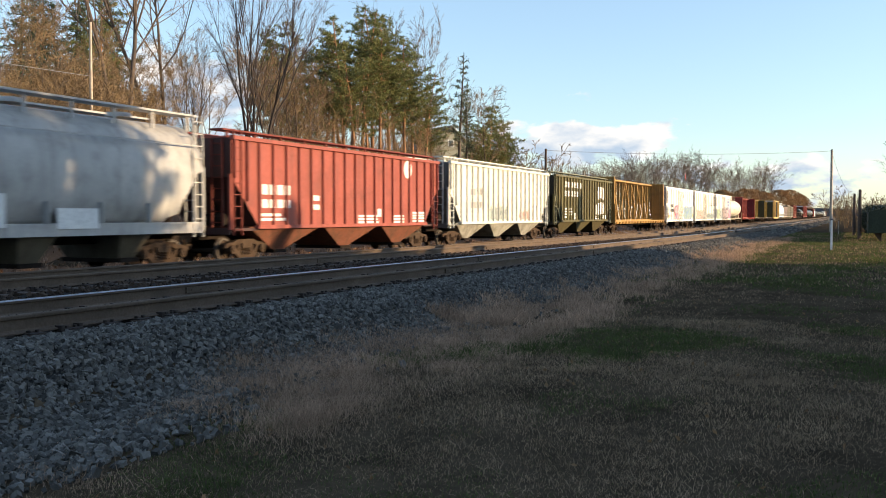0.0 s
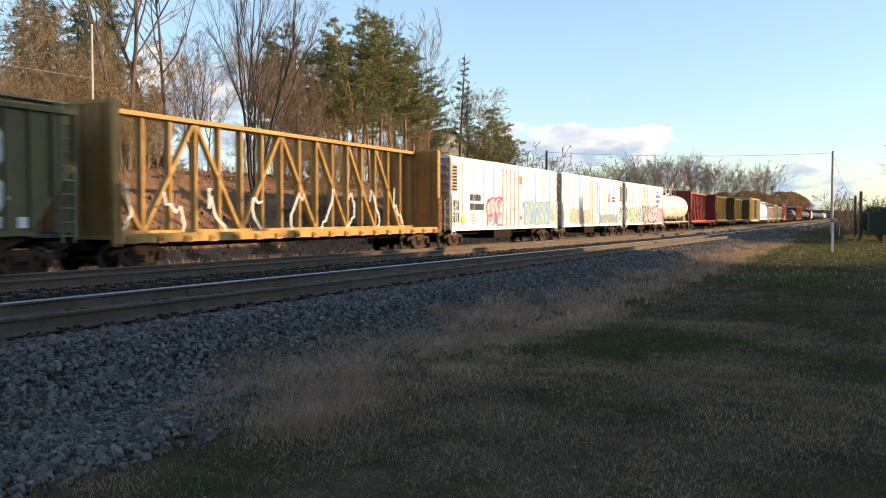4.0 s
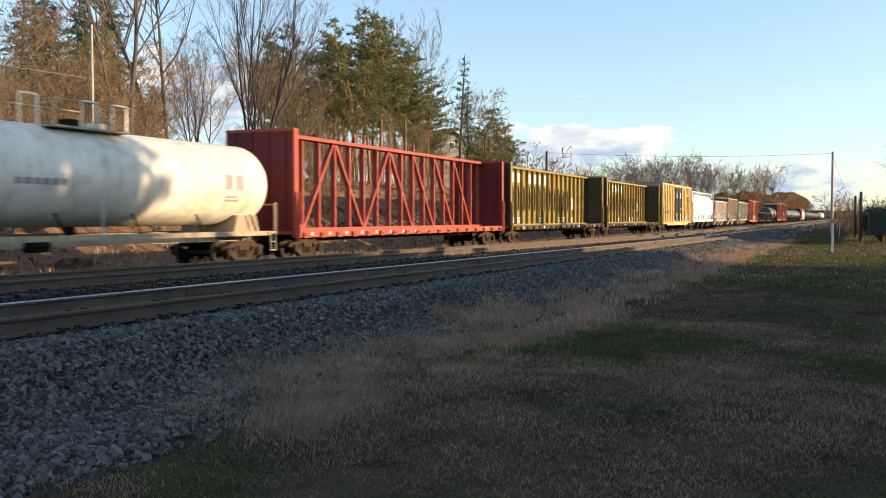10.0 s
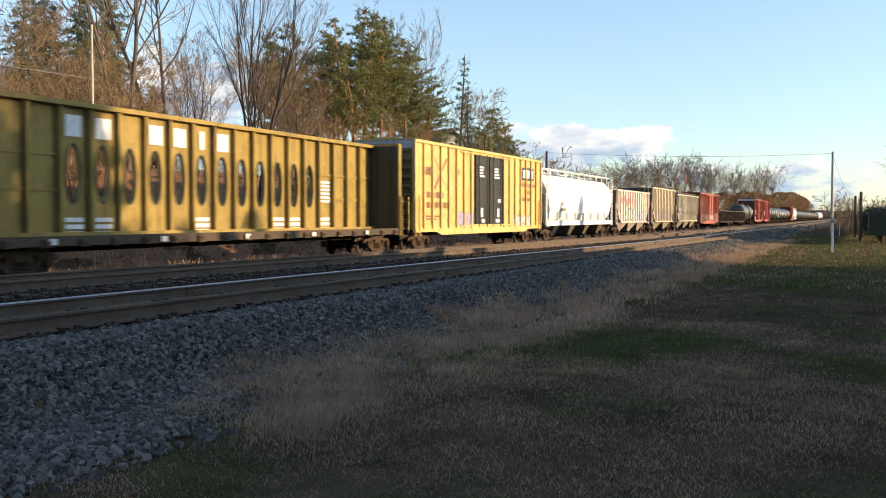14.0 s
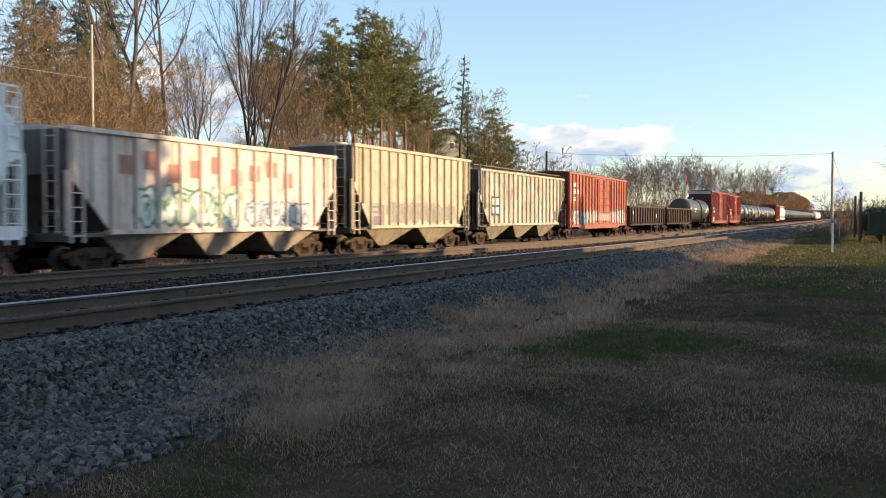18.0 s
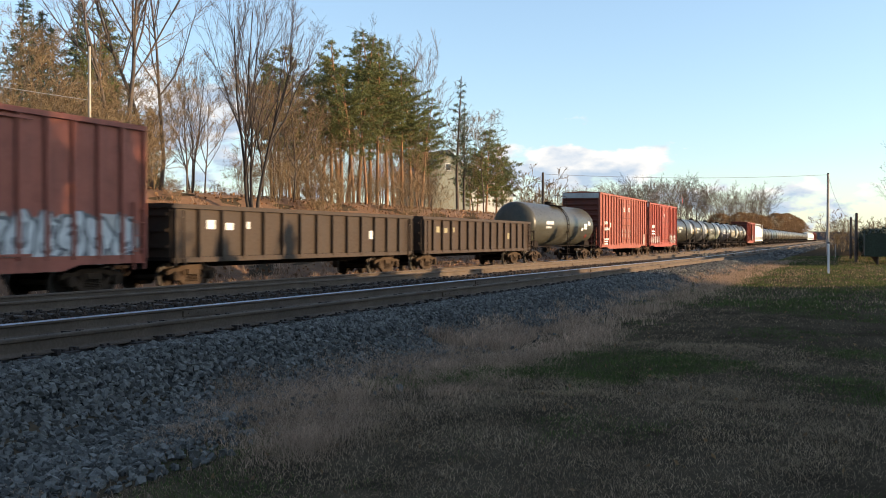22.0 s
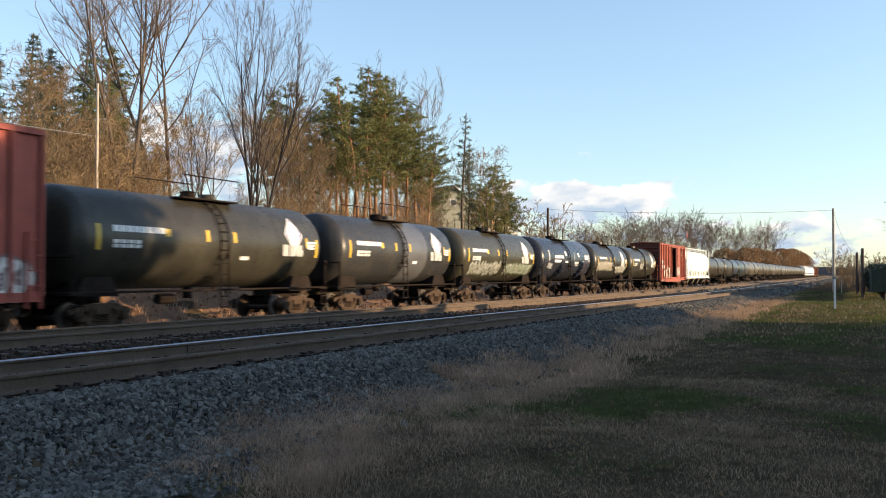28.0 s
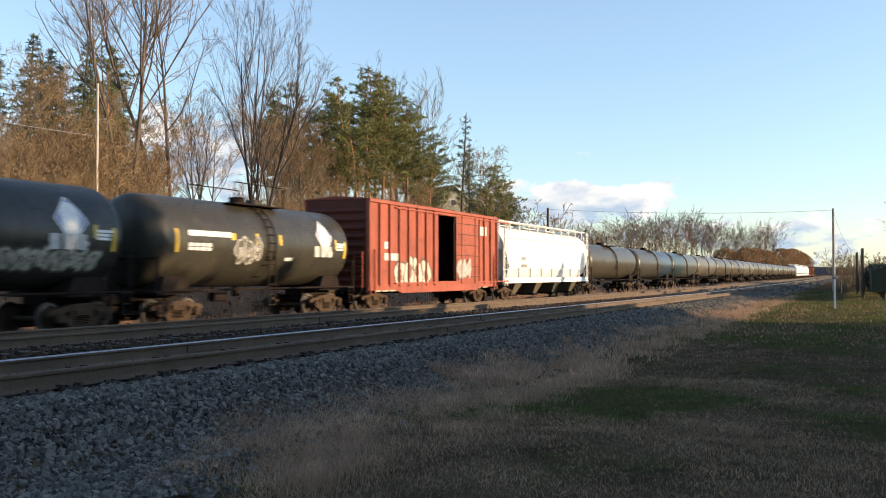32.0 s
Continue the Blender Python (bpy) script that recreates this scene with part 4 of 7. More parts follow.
                if i % 4 and x < 0 or not i % 4 and x > 6:
                    q = [(x + 0.02, z0_), (x + 0.16, z0_), (x + v - 0.02, z1_), (x + v - 0.16, z1_)]
                else:
                    q = [(x + v - 0.16, z0_), (x + v - 0.02, z0_), (x + 0.16, z1_), (x + 0.02, z1_)]
                part("diagonal", prism(bmesh.new(), q, -0.1, 0.1), m, root)
    frame_sill(root, L, m, 0.9, 1.0, 0.5)
    gear(root, L)
    return root, a, hw, zd, ht


def gondola(k, color, ht, name, label):
    root, L = car_root("gondola", label, "freight car", k)
    m = paint(name, color, 0.35, 0.5)
    a, hw, z0 = L / 2 - 0.6, 1.52, 1.05
    for y0, y1 in ((-hw, -hw + 0.08), (hw - 0.08, hw)):
        part("side_panel", boxes((-a, a, y0, y1, z0, ht)), m, root)
    for s in (-1, 1):
        x0, x1 = sorted((s * a, s * (a - 0.1)))
        part("end_panel", boxes((x0, x1, -hw + 0.08, hw - 0.08, z0, ht)), m, root)
        for i in range(3):
            z = z0 + 0.3 + i * 0.5
            part("end_rib", boxes((min(s * a, s * (a + 0.07)), max(s * a, s * (a + 0.07)), -hw + 0.1, hw - 0.1, z, z + 0.1)), m, root)
        ladder(root, s * (a - 0.3), -hw - 0.12, 0.8, ht - 0.1, m, 0.42)
    part("floor", boxes((-a, a, -hw, hw, z0 - 0.1, z0 + 0.02)), m_under, root)
    part("top_chord", boxes((-a - 0.05, a + 0.05, -hw - 0.13, -hw + 0.1, ht - 0.04, ht + 0.1)), m, root)
    part("top_chord", boxes((-a - 0.05, a + 0.05, hw - 0.1, hw + 0.13, ht - 0.04, ht + 0.1)), m, root)
    part("end_chord", boxes((-a - 0.06, -a + 0.1, -hw + 0.1, hw - 0.1, ht - 0.02, ht + 0.12)), m, root)
    part("end_chord", boxes((a - 0.1, a + 0.06, -hw + 0.1, hw - 0.1, ht - 0.02, ht + 0.12)), m, root)
    rib = mesh_of("rib", prism(bmesh.new(), [(-0.09, z0 - 0.1), (0.09, z0 - 0.1), (0.07, ht - 0.05), (-0.07, ht - 0.05)], -0.12, 0.0), m)
    for i in range(15):
        x = -a + 0.15 + (2 * a - 0.3) * i / 14
        part("rib", rib, None, root, at=pose(x, -hw, 0))
        part("rib", rib, None, root, at=pose(x, hw, 0, 0, 0, 180))
    part("side_sill", boxes((-a, a, -hw - 0.1, -hw, z0 - 0.16, z0)), m, root)
    frame_sill(root, L, m, 0.9, 1.0)
    gear(root, L)
    return root, a, hw, z0, ht


def shell_patch(bm, x0, x1, a0, a1, r, zc, off=0.006, n=5, mi=0):
    """A thin plate that hugs the tank; angles in degrees above the level on the camera's side."""
    rows = []
    for i in range(n + 1):
        an = radians(a0 + (a1 - a0) * i / n)
        rows.append([bm.verts.new((x, -(r + off) * math.cos(an), zc + (r + off) * math.sin(an))) for x in (x0, x1)])
    for a, b in zip(rows, rows[1:]):
        bm.faces.new((a[0], a[1], b[1], b[0])).material_index = mi


def tank_car(k, color, name, label, r=1.48, zc=2.68, frame=False, marks=(), band=None, platform=True, detail=True, root=None, L=None, rough=0.36, dirt=0.3):
    """Tank car: dished shell, saddles and sills, ladder over the middle, valve housing with railed platform, end platforms with handrails."""
    if root is None:
        root, L = car_root("tank_car", label, "tank car", k)
    m = material(name, color, rough, 0.0, 0.2, 0.6, dark=(0.14, 0.10, 0.07) if color[0] > 0.3 else (0.10, 0.085, 0.06), dirt=dirt, streak=0.3, spec=0.3)
    fm = paint("rusty_cream_frame", (0.42, 0.33, 0.22), 0.5, 0.6, dark=(0.1, 0.06, 0.035)) if frame else m_under
    a = L / 2 - 0.52
    seg = 40 if detail else 20
    rings = []
    for x, q in ((-a, 0.02), (-a + 0.03, 0.35), (-a + 0.1, 0.62), (-a + 0.2, 0.82), (-a + 0.34, 0.94), (-a + 0.5, 0.99), (-a + 0.6, 1.0), (-0.02, 1.0), (0.02, 1.0),
                 (a - 0.6, 1.0), (a - 0.5, 0.99), (a - 0.34, 0.94), (a - 0.2, 0.82), (a - 0.1, 0.62), (a - 0.03, 0.35), (a, 0.02)):
        rings.append([(x, r * q * math.cos(2 * math.pi * i / seg), zc + r * q * math.sin(2 * math.pi * i / seg)) for i in range(seg)])
    part("tank", loft(bmesh.new(), rings), m, root, smooth=True)
    if band:
        bm = bmesh.new()
        shell_patch(bm, band[0] * a, band[1] * a, -80, 110, r, zc, 0.008, 24)
        part("painted_band", bm, material(name + "_band", band[2], rough, 0, 0.2, 0.8, dirt=0.3), root, "differently coloured section of the shell", smooth=True)
    if detail:
        for x in (-a * 0.5, -0.01, a * 0.5):
            bm = bmesh.new()
            shell_patch(bm, x - 0.02, x + 0.02, -80, 120, r, zc, 0.008, 24)
            part("weld_seam", bm, m, root, smooth=True)
    for s in (-1, 1):
        saddle = [(s * (a - 2.1), 1.0), (s * (a - 0.5), 1.0), (s * (a - 0.75), zc - r * 0.75), (s * (a - 1.85), zc - r * 0.75)]
        part("saddle", prism(bmesh.new(), saddle, -1.15, 1.15), fm, root)
        part("end_sill", boxes((min(s * (a - 2.2), s * (L / 2 - 0.55)), max(s * (a - 2.2), s * (L / 2 - 0.55)), -0.4, 0.4, 0.8, 1.1)), fm, root)
        part("end_platform", boxes((min(s * (a - 0.45), s * (L / 2 - 0.45)), max(s * (a - 0.45), s * (L / 2 - 0.45)), -1.5, 1.5, 1.06, 1.14)), fm, root)
        if detail:
            bm = bmesh.new()
            xx = s * (L / 2 - 0.5)
            for p, q in (((xx, -1.48, 1.1), (xx, -1.48, 2.15)), ((xx, -1.48, 2.15), (s * (a - 0.1), -1.48, 2.15)), ((s * (a - 0.1), -1.48, 2.15), (s * (a - 0.1), -1.48, 1.1)), ((xx, -1.48, 2.1), (xx, 1.48, 2.1))):
                tube(bm, p, q, 0.026, seg=6)
            part("handrail", bm, fm, root)
            bm = bmesh.new()
            for dx in (-0.16, 0.16):
                tube(bm, (s * (a - 0.2) + dx, -1.5, 1.1), (s * (a - 0.2) + dx, -1.5, 0.45), 0.024, seg=5)
            for z in (0.47, 0.78):
                tube(bm, (s * (a - 0.2) - 0.16, -1.5, z), (s * (a - 0.2) + 0.16, -1.5, z), 0.024, seg=5)
            part("step", bm, fm, root)
    if frame:
        part("side_frame", boxes((-a + 0.2, a - 0.2, -1.42, -1.3, 1.0, 1.16), (-a + 0.2, a - 0.2, 1.3, 1.42, 1.0, 1.16), (-a, a, -0.3, 0.3, 0.8, 1.05)), fm, root)
        bm = bmesh.new()
        for i in range(6):
            x = -a + 1.0 + i * (2 * a - 2) / 5
            tube(bm, (x, -1.34, 1.1), (x - 0.35, -1.3, 1.75), 0.035, seg=5)
        part("tank_strap", bm, m_under, root)
    else:
        part("side_rail", tube(bmesh.new(), (-a + 0.2, -1.46, 1.12), (a - 0.2, -1.46, 1.12), 0.035, seg=6), fm, root)
    # top: housing, platform, railing
    part("valve_housing", tube(bmesh.new(), (0, 0, zc + r - 0.05), (0, 0, zc + r + 0.2), 0.3, 0.27, seg=16), m_under, root, smooth=False)
    if detail:
        part("housing_lid", tube(bmesh.new(), (0, 0, zc + r + 0.2), (0, 0, zc + r + 0.25), 0.32, 0.22, seg=16), m_under, root)
        part("manway", tube(bmesh.new(), (1.05, 0, zc + r - 0.05), (1.05, 0, zc + r + 0.2), 0.3, seg=14), m, root)
    if platform:
        zp = zc + r * 0.93
        part("top_platform", boxes((-1.5, 1.5, -1.0, -0.5, zp, zp + 0.05), (-1.5, 1.5, 0.5, 1.0, zp, zp + 0.05)), fm, root)
        if detail:
            for y in (-1.0, 1.0):
                bm = bmesh.new()
                for x in (-1.5, 0.0, 1.5):
                    tube(bm, (x, y, zp), (x, y, zp + 0.75), 0.022, seg=5)
                tube(bm, (-1.5, y, zp + 0.75), (1.5, y, zp + 0.75), 0.022, seg=5)
                part("platform_railing", bm, fm, root)
    bm = bmesh.new()
    if frame:
        tube(bm, (-0.22, -1.45, 1.1), (-0.22, -1.45, 2.3), 0.03, seg=5)
    for dx in (-0.22, 0.22) if not frame else ():
        prev = None
        for i in range(9):
            an = radians(-20 + i * 11)
            p = (dx, -(r + 0.07) * math.cos(an), zc + (r + 0.07) * math.sin(an))
            if prev:
                tube(bm, prev, p, 0.026, seg=5)
            prev = p
        tube(bm, (dx, -(r + 0.05), zc - 0.4), (dx, -(r + 0.05), 0.5), 0.026, seg=5)
    for i in range(9 if not frame else 0):
        an = radians(-20 + i * 11)
        y, z = -(r + 0.07) * math.cos(an), zc + (r + 0.07) * math.sin(an)
        tube(bm, (-0.22, y, z), (0.22, y, z), 0.02, seg=5)
    for z in np.arange(0.55, zc - 0.4, 0.36) if not frame else ():
        tube(bm, (-0.22, -(r + 0.05), z), (0.22, -(r + 0.05), z), 0.02, seg=5)
    part("ladder", bm, fm if not frame else m, root)
    if detail:
        part("outlet_valve", tube(bmesh.new(), (0, 0, zc - r), (0, 0, zc - r - 0.35), 0.16, seg=8), m_under, root)
        part("brake_cylinder", tube(bmesh.new(), (-1.9, -0.35, 0.85), (-1.2, -0.35, 0.85), 0.17, seg=8), m_under, root)
    for nm, mat, rows in marks:
        for x0, x1, a0, a1 in rows:
            bm = bmesh.new()
            shell_patch(bm, x0, x1, a0, a1, r, zc, 0.012)
            part(nm, bm, mat, root)
    gear(root, L, 2.0, detail)
    return root, a


def tank_text(x, ang, n, cw, ca, gap=0.25):
    return [(x + i * cw, x + (i + 1 - gap) * cw, ang - ca / 2, ang + ca / 2) for i in range(n)]
# --- the cars, one by one, from the first to the last ---
GREY_STEEL = (0.52, 0.51, 0.49)
r0, a, hw, zs, zt = hopper_car(0, (0.42, 0.41, 0.39), 4.78, 4, "grey_cylindrical_paint", "weathered grey covered hopper with rounded sides", style="round")
plates(r0, "patch", [(a - 8.6, 1.75, 1.6, 0.85), (a - 12.2, 1.8, 1.5, 0.7)], -1.6, m_white, "faded white paint patch")
plates(r0, "patch", [(a - 5.4, 1.55, 1.5, 0.55)], -1.6, m_white)

r1, a, hw, zs, zt = hopper_car(1, (0.31, 0.083, 0.062), 4.5, 3, "oxide_red_hopper_paint", "oxide red three-bay covered hopper with white markings", walk_mat=paint("dark_red_walk", (0.16, 0.03, 0.02)))
bm = bmesh.new()
prism(bm, [(a - 3.4 + 0.42 * math.cos(i * 0.35), 3.75 + 0.42 * math.sin(i * 0.35)) for i in range(18)], -hw - 0.014, -hw - 0.002)
part("round_emblem", bm, m_white, r1, "white round painted emblem")
plates(r1, "lettering", word(-a + 1.7, 2.55, 4, 0.48, 0.36) + word(-a + 1.7, 2.05, 4, 0.48, 0.3) + lines(-a + 1.7, 1.65, 1.7, 2, 0.1, 0.16) + lines(-a + 5.2, 2.3, 0.5, 2, 0.2, 0.35)
       + lines(0.3, 1.6, 2.2, 3, 0.09, 0.13) + lines(3.6, 1.6, 1.2, 3, 0.09, 0.13) + lines(5.6, 1.75, 1.4, 4, 0.09, 0.13), -hw - 0.012, m_white)
plates(r1, "lettering", [(2.2, 1.75, 0.34, 0.34)], -hw - 0.012, m_white)

r2, a, hw, zs, zt = hopper_car(2, (0.68, 0.67, 0.60), 4.62, 3, "white_hopper_paint", "off-white three-bay covered hopper with faint spray marks", ribs=18, clean=0.15)
plates(r2, "lettering", word(-a + 2.9, 2.9, 2, 0.4, 0.35) + word(-a + 4.0, 2.95, 2, 0.36, 0.35) + word(-a + 2.9, 2.2, 5, 0.42, 0.33), -hw - 0.012, material("faded_black", (0.30, 0.29, 0.28), 0.7))
graffiti(r2, -2.6, 0.4, 1.35, 2.1, -hw - 0.012, (0.50, 0.52, 0.48), (0.22, 0.28, 0.26), None, 3, "faint grey-green sprayed scrawl")
graffiti(r2, 2.6, 4.4, 1.35, 1.9, -hw - 0.012, (0.55, 0.42, 0.36), (0.5, 0.3, 0.25), None, 5, "faint reddish sprayed scrawl")

r3, a, hw, zs, zt = hopper_car(3, (0.115, 0.10, 0.042), 4.66, 3, "dark_green_hopper_paint", "dark olive green covered hopper with large white markings", ribs=18, walk_mat=paint("green_walk", (0.2, 0.2, 0.13)))
plates(r3, "lettering", word(-a + 2.4, 3.85, 10, 0.47, 0.4, 0.42) + word(-a + 2.4, 3.2, 8, 0.47, 0.4, 0.42)
       + lines(-a + 2.4, 2.1, 1.0, 4, 0.12, 0.2) + lines(-a + 3.8, 2.1, 0.9, 3, 0.1, 0.2) + lines(-a + 5.1, 1.7, 0.6, 2, 0.2, 0.25) + lines(3.0, 1.5, 1.2, 2, 0.08, 0.14) + [(5.6, 1.5, 0.3, 0.28), (6.4, 1.5, 0.3, 0.28)], -hw - 0.012, m_white)
bm = bmesh.new()
x = a - 5.0
for q in ([(0, 0.05), (0.9, 0.05), (0.9, 0.95), (0, 0.75)], [(1.0, 0.05), (1.75, 0.1), (2.0, 0.4), (1.9, 0.75), (1.65, 0.95), (1.0, 0.95)], [(0.35, 1.3), (0.9, 1.0), (0.9, 2.1), (0.35, 2.1)], [(1.0, 1.3), (1.7, 1.1), (1.95, 1.4), (1.95, 1.8), (1.7, 2.1), (1.0, 2.1)]):
    prism(bm, [(x + 1.4 * u, 1.65 + 1.08 * v) for u, v in q], -hw - 0.014, -hw - 0.002)
part("large_emblem", bm, m_white, r3, "large white painted emblem in blocks")

r4, a, hw, zd, ht = centre_beam(4, (0.42, 0.24, 0.07), 4.92, "tan_centre_beam_paint", "tan yellow centre-beam flat car, empty, straps hanging", end_color=(0.34, 0.17, 0.045))
rnd = random.Random(8)
for i in range(9):
    x = -a + 1.6 + i * 2.3 + rnd.uniform(-0.4, 0.4)
    bm = bmesh.new()
    pts = [(x + 0.5 * math.sin(j * 0.5 + i), zd + 0.05 + j * rnd.uniform(0.14, 0.3)) for j in range(8)]
    ribbon(bm, pts, 0.09, -0.5 - 0.02 * i, 0)
    part("strap", bm, m_white, r4, "loose white lading strap")

WHITE_CAR = "white refrigerator car with graffiti along its lower side"
r5, a, hw, z0, ht = reefer(5, 4.72, WHITE_CAR)
plates(r5, "lettering", word(-a + 2.6, 2.7, 4, 0.42, 0.36) + word(-a + 2.6, 2.2, 6, 0.36, 0.36), -hw - 0.03, m_black)
plates(r5, "lettering", lines(-a + 2.6, 1.75, 1.5, 3, 0.08, 0.14) + lines(6.2, 3.6, 0.9, 3, 0.08, 0.14), -hw - 0.03, material("faded_black", (0.3, 0.29, 0.28)))
graffiti(r5, -a + 5.3, -1.55, 1.05, 2.9, -hw - 0.03, (0.55, 0.56, 0.60), (0.55, 0.05, 0.07), (0.16, 0.2, 0.42), 11, "grey and red block letters on blue cloud")
graffiti(r5, 2.4, a - 0.9, 1.08, 2.75, -hw - 0.03, (0.42, 0.54, 0.44), (0.2, 0.36, 0.72), (0.42, 0.52, 0.46), 12, "pale green letters outlined in bright blue")
plates(r5, "warning_patch", [(a - 0.7, 1.6, 0.5, 0.4), (-a + 1.6, 1.5, 0.5, 0.35), (-0.6, 1.65, 0.6, 0.22)], -hw - 0.06, m_yellow)
plates(r5, "rust_patch", [(1.8, 1.6, 0.5, 0.25), (2.2, 2.4, 0.3, 0.3), (1.75, 3.9, 0.5, 0.5)], -hw - 0.03, spray((0.55, 0.2, 0.12)))

r6, a, hw, z0, ht = reefer(6, 4.72, WHITE_CAR, (0.82, 0.79, 0.71), -1)
graffiti(r6, -a + 2.2, -1.6, 1.1, 2.3, -hw - 0.03, (0.72, 0.62, 0.5), (0.5, 0.25, 0.2), None, 21, "pale orange and red sprayed letters")
graffiti(r6, 1.6, a - 1.6, 1.1, 1.9, -hw - 0.03, (0.42, 0.48, 0.45), (0.2, 0.26, 0.25), None, 22, "grey-green sprayed letters")
plates(r6, "emblem", [(4.6, 3.2, 0.7, 0.7)], -hw - 0.03, spray((0.35, 0.12, 0.14)), "small shield-shaped emblem in faded red")
plates(r6, "lettering", lines(5.6, 3.25, 1.3, 2, 0.16, 0.24), -hw - 0.03, m_black)

r7, a, hw, z0, ht = reefer(7, 4.72, WHITE_CAR, (0.83, 0.81, 0.77))
graffiti(r7, -a + 1.7, -a + 4.6, 0.98, 2.5, -hw - 0.03, (0.62, 0.76, 0.42), (0.10, 0.18, 0.08), (0.36, 0.46, 0.26), 31, "pale yellow-green sprayed letters")
graffiti(r7, -a + 4.3, -1.4, 0.98, 2.6, -hw - 0.03, (0.78, 0.80, 0.74), (0.05, 0.06, 0.07), (0.20, 0.46, 0.56), 32, "grey letters outlined black on teal")
graffiti(r7, -1.4, a - 3.4, 0.98, 2.8, -hw - 0.09, (0.80, 0.64, 0.62), (0.06, 0.04, 0.06), (0.12, 0.10, 0.14), 33, "white letters outlined in black")
graffiti(r7, a - 3.5, a - 0.2, 0.98, 2.7, -hw - 0.03, (0.85, 0.2, 0.34), (0.7, 0.6, 0.62), (0.5, 0.1, 0.34), 34, "red and magenta letters with pale outlines")
plates(r7, "lettering", [(a - 3.0, 4.15, 2.1, 0.13), (a - 3.0, 3.75, 2.1, 0.3)] + word(a - 4.0, 3.25, 5, 0.42, 0.34) + word(a - 4.0, 2.8, 4, 0.42, 0.2), -hw - 0.03, spray((0.08, 0.15, 0.5)))

r8, a = tank_car(8, (0.80, 0.73, 0.60), "cream_tank_paint", "cream white tank car with rust stains along its flank", r=1.42, zc=2.78, frame=True, dirt=0.4,
                 marks=[("lettering", material("faded_black", (0.3, 0.29, 0.28)), tank_text(a - 3.6, 2, 2, 0.6, 20) + tank_text(-3.2, -8, 6, 0.3, 7) + [(5.5, 6.2, -20, -17), (5.5, 6.3, -25, -22)])])
for x in (-2.2, 0.0, 1.2):
    bm = bmesh.new()
    for p, q in (((x, -0.5, 4.15), (x, -0.5, 4.95)), ((x, -0.5, 4.95), (x + 0.6, -0.5, 4.95)), ((x + 0.6, -0.5, 4.95), (x + 0.6, -0.5, 4.15))):
        tube(bm, p, q, 0.035, seg=6)
    part("top_handrail", bm, MATS["cream_tank_paint"], r8)

r9, a, hw, zd, ht = centre_beam(9, (0.41, 0.085, 0.055), 4.92, "red_centre_beam_paint", "dark red centre-beam flat car, empty", end_color=(0.17, 0.025, 0.025))
plates(r9, "placard", [(-a + 1.2 + i * 1.33, zd - 0.1, 0.16, 0.12) for i in range(15)], -hw - 0.05, m_white)

for k in (10, 11):
    rr, a, hw, zd, ht = centre_beam(k, (0.30, 0.212, 0.055), 4.95, "olive_centre_beam_paint", "olive yellow centre-beam car with oval wall openings", wall=True, end_color=(0.05, 0.055, 0.035))
    w = (2 * a - 0.6) / 19
    txt = []
    for i, j in enumerate((3, 4, 6, 7, 8, 9)):
        txt.append((-a + 0.3 + (j + 0.5) * w, ht - 0.68, 0.60 if j != 8 else 0.24, 0.62))
    plates(rr, "lettering", txt, -0.1, m_white)
    plates(rr, "lettering", [(-a + 0.3 + (j + 0.5) * w, zd + 0.45 - 0.2 * i, 0.7, 0.13) for j in (0, 3, 4, 8, 12, 13, 15) for i in range(3)] + [(-a + 0.3 + 15.5 * w, zd + 2.0 - 0.16 * i, 0.75, 0.1) for i in range(6)] + [(-a + 0.3 + 0.6 * w, zd + 2.2 - 0.16 * i, 0.75, 0.1) for i in range(4)], -0.1, m_white)
    plates(rr, "placard", [(-a + 2.1 + i * 4.3, zd - 0.12, 0.24, 0.16) for i in range(5)], -hw - 0.13, m_white)

r12, a, hw, z0, ht = box_car(12, (0.62, 0.43, 0.16), 5.32, "yellow_boxcar_paint", "yellow high boxcar with black double doors", ribs=20, door=(0.2, 4.4, 2), door_color=(0.035, 0.037, 0.035), end_top=(0.35, 0.35, 0.36))
bm = bmesh.new()
for s in (-1, 1):
    prism(bm, [(-a + 3.1 - s * 0.75, 3.1), (-a + 3.25 - s * 0.75, 3.0), (-a + 3.25 + s * 0.75, 4.55), (-a + 3.1 + s * 0.75, 4.65)], -hw - 0.014, -hw - 0.002)
part("cross_emblem", bm, spray((0.5, 0.14, 0.10)), r12, "faded red cross-shaped emblem")
plates(r12, "nameplate", [(a - 2.6, 4.35, 2.3, 0.8)], -hw - 0.012, m_black, "black nameplate")
plates(r12, "nameplate_blocks", [(a - 3.3, 4.35, 0.5, 0.5), (a - 2.6, 4.35, 0.5, 0.5), (a - 1.9, 4.35, 0.5, 0.5)], -hw - 0.02, m_white)
brown = spray((0.24, 0.12, 0.05))
plates(r12, "lettering", [(a - 3.8 + i * 0.52, 3.65, 0.4, 0.22) for i in range(6)] + [(a - 3.1 + i * 0.4, 3.2, 0.3, 0.25) for i in range(4)] + [(a - 2.9, 2.75, 1.6, 0.2)] + word(-a + 1.2, 3.9, 3, 0.25, 0.4) + word(-a + 5.0, 4.0, 2, 0.3, 0.3) + word(-a + 1.4, 2.75, 4, 0.55, 0.3) + word(-a + 1.4, 2.25, 6, 0.5, 0.3) + lines(-a + 1.4, 1.7, 2.0, 2), -hw - 0.012, brown)
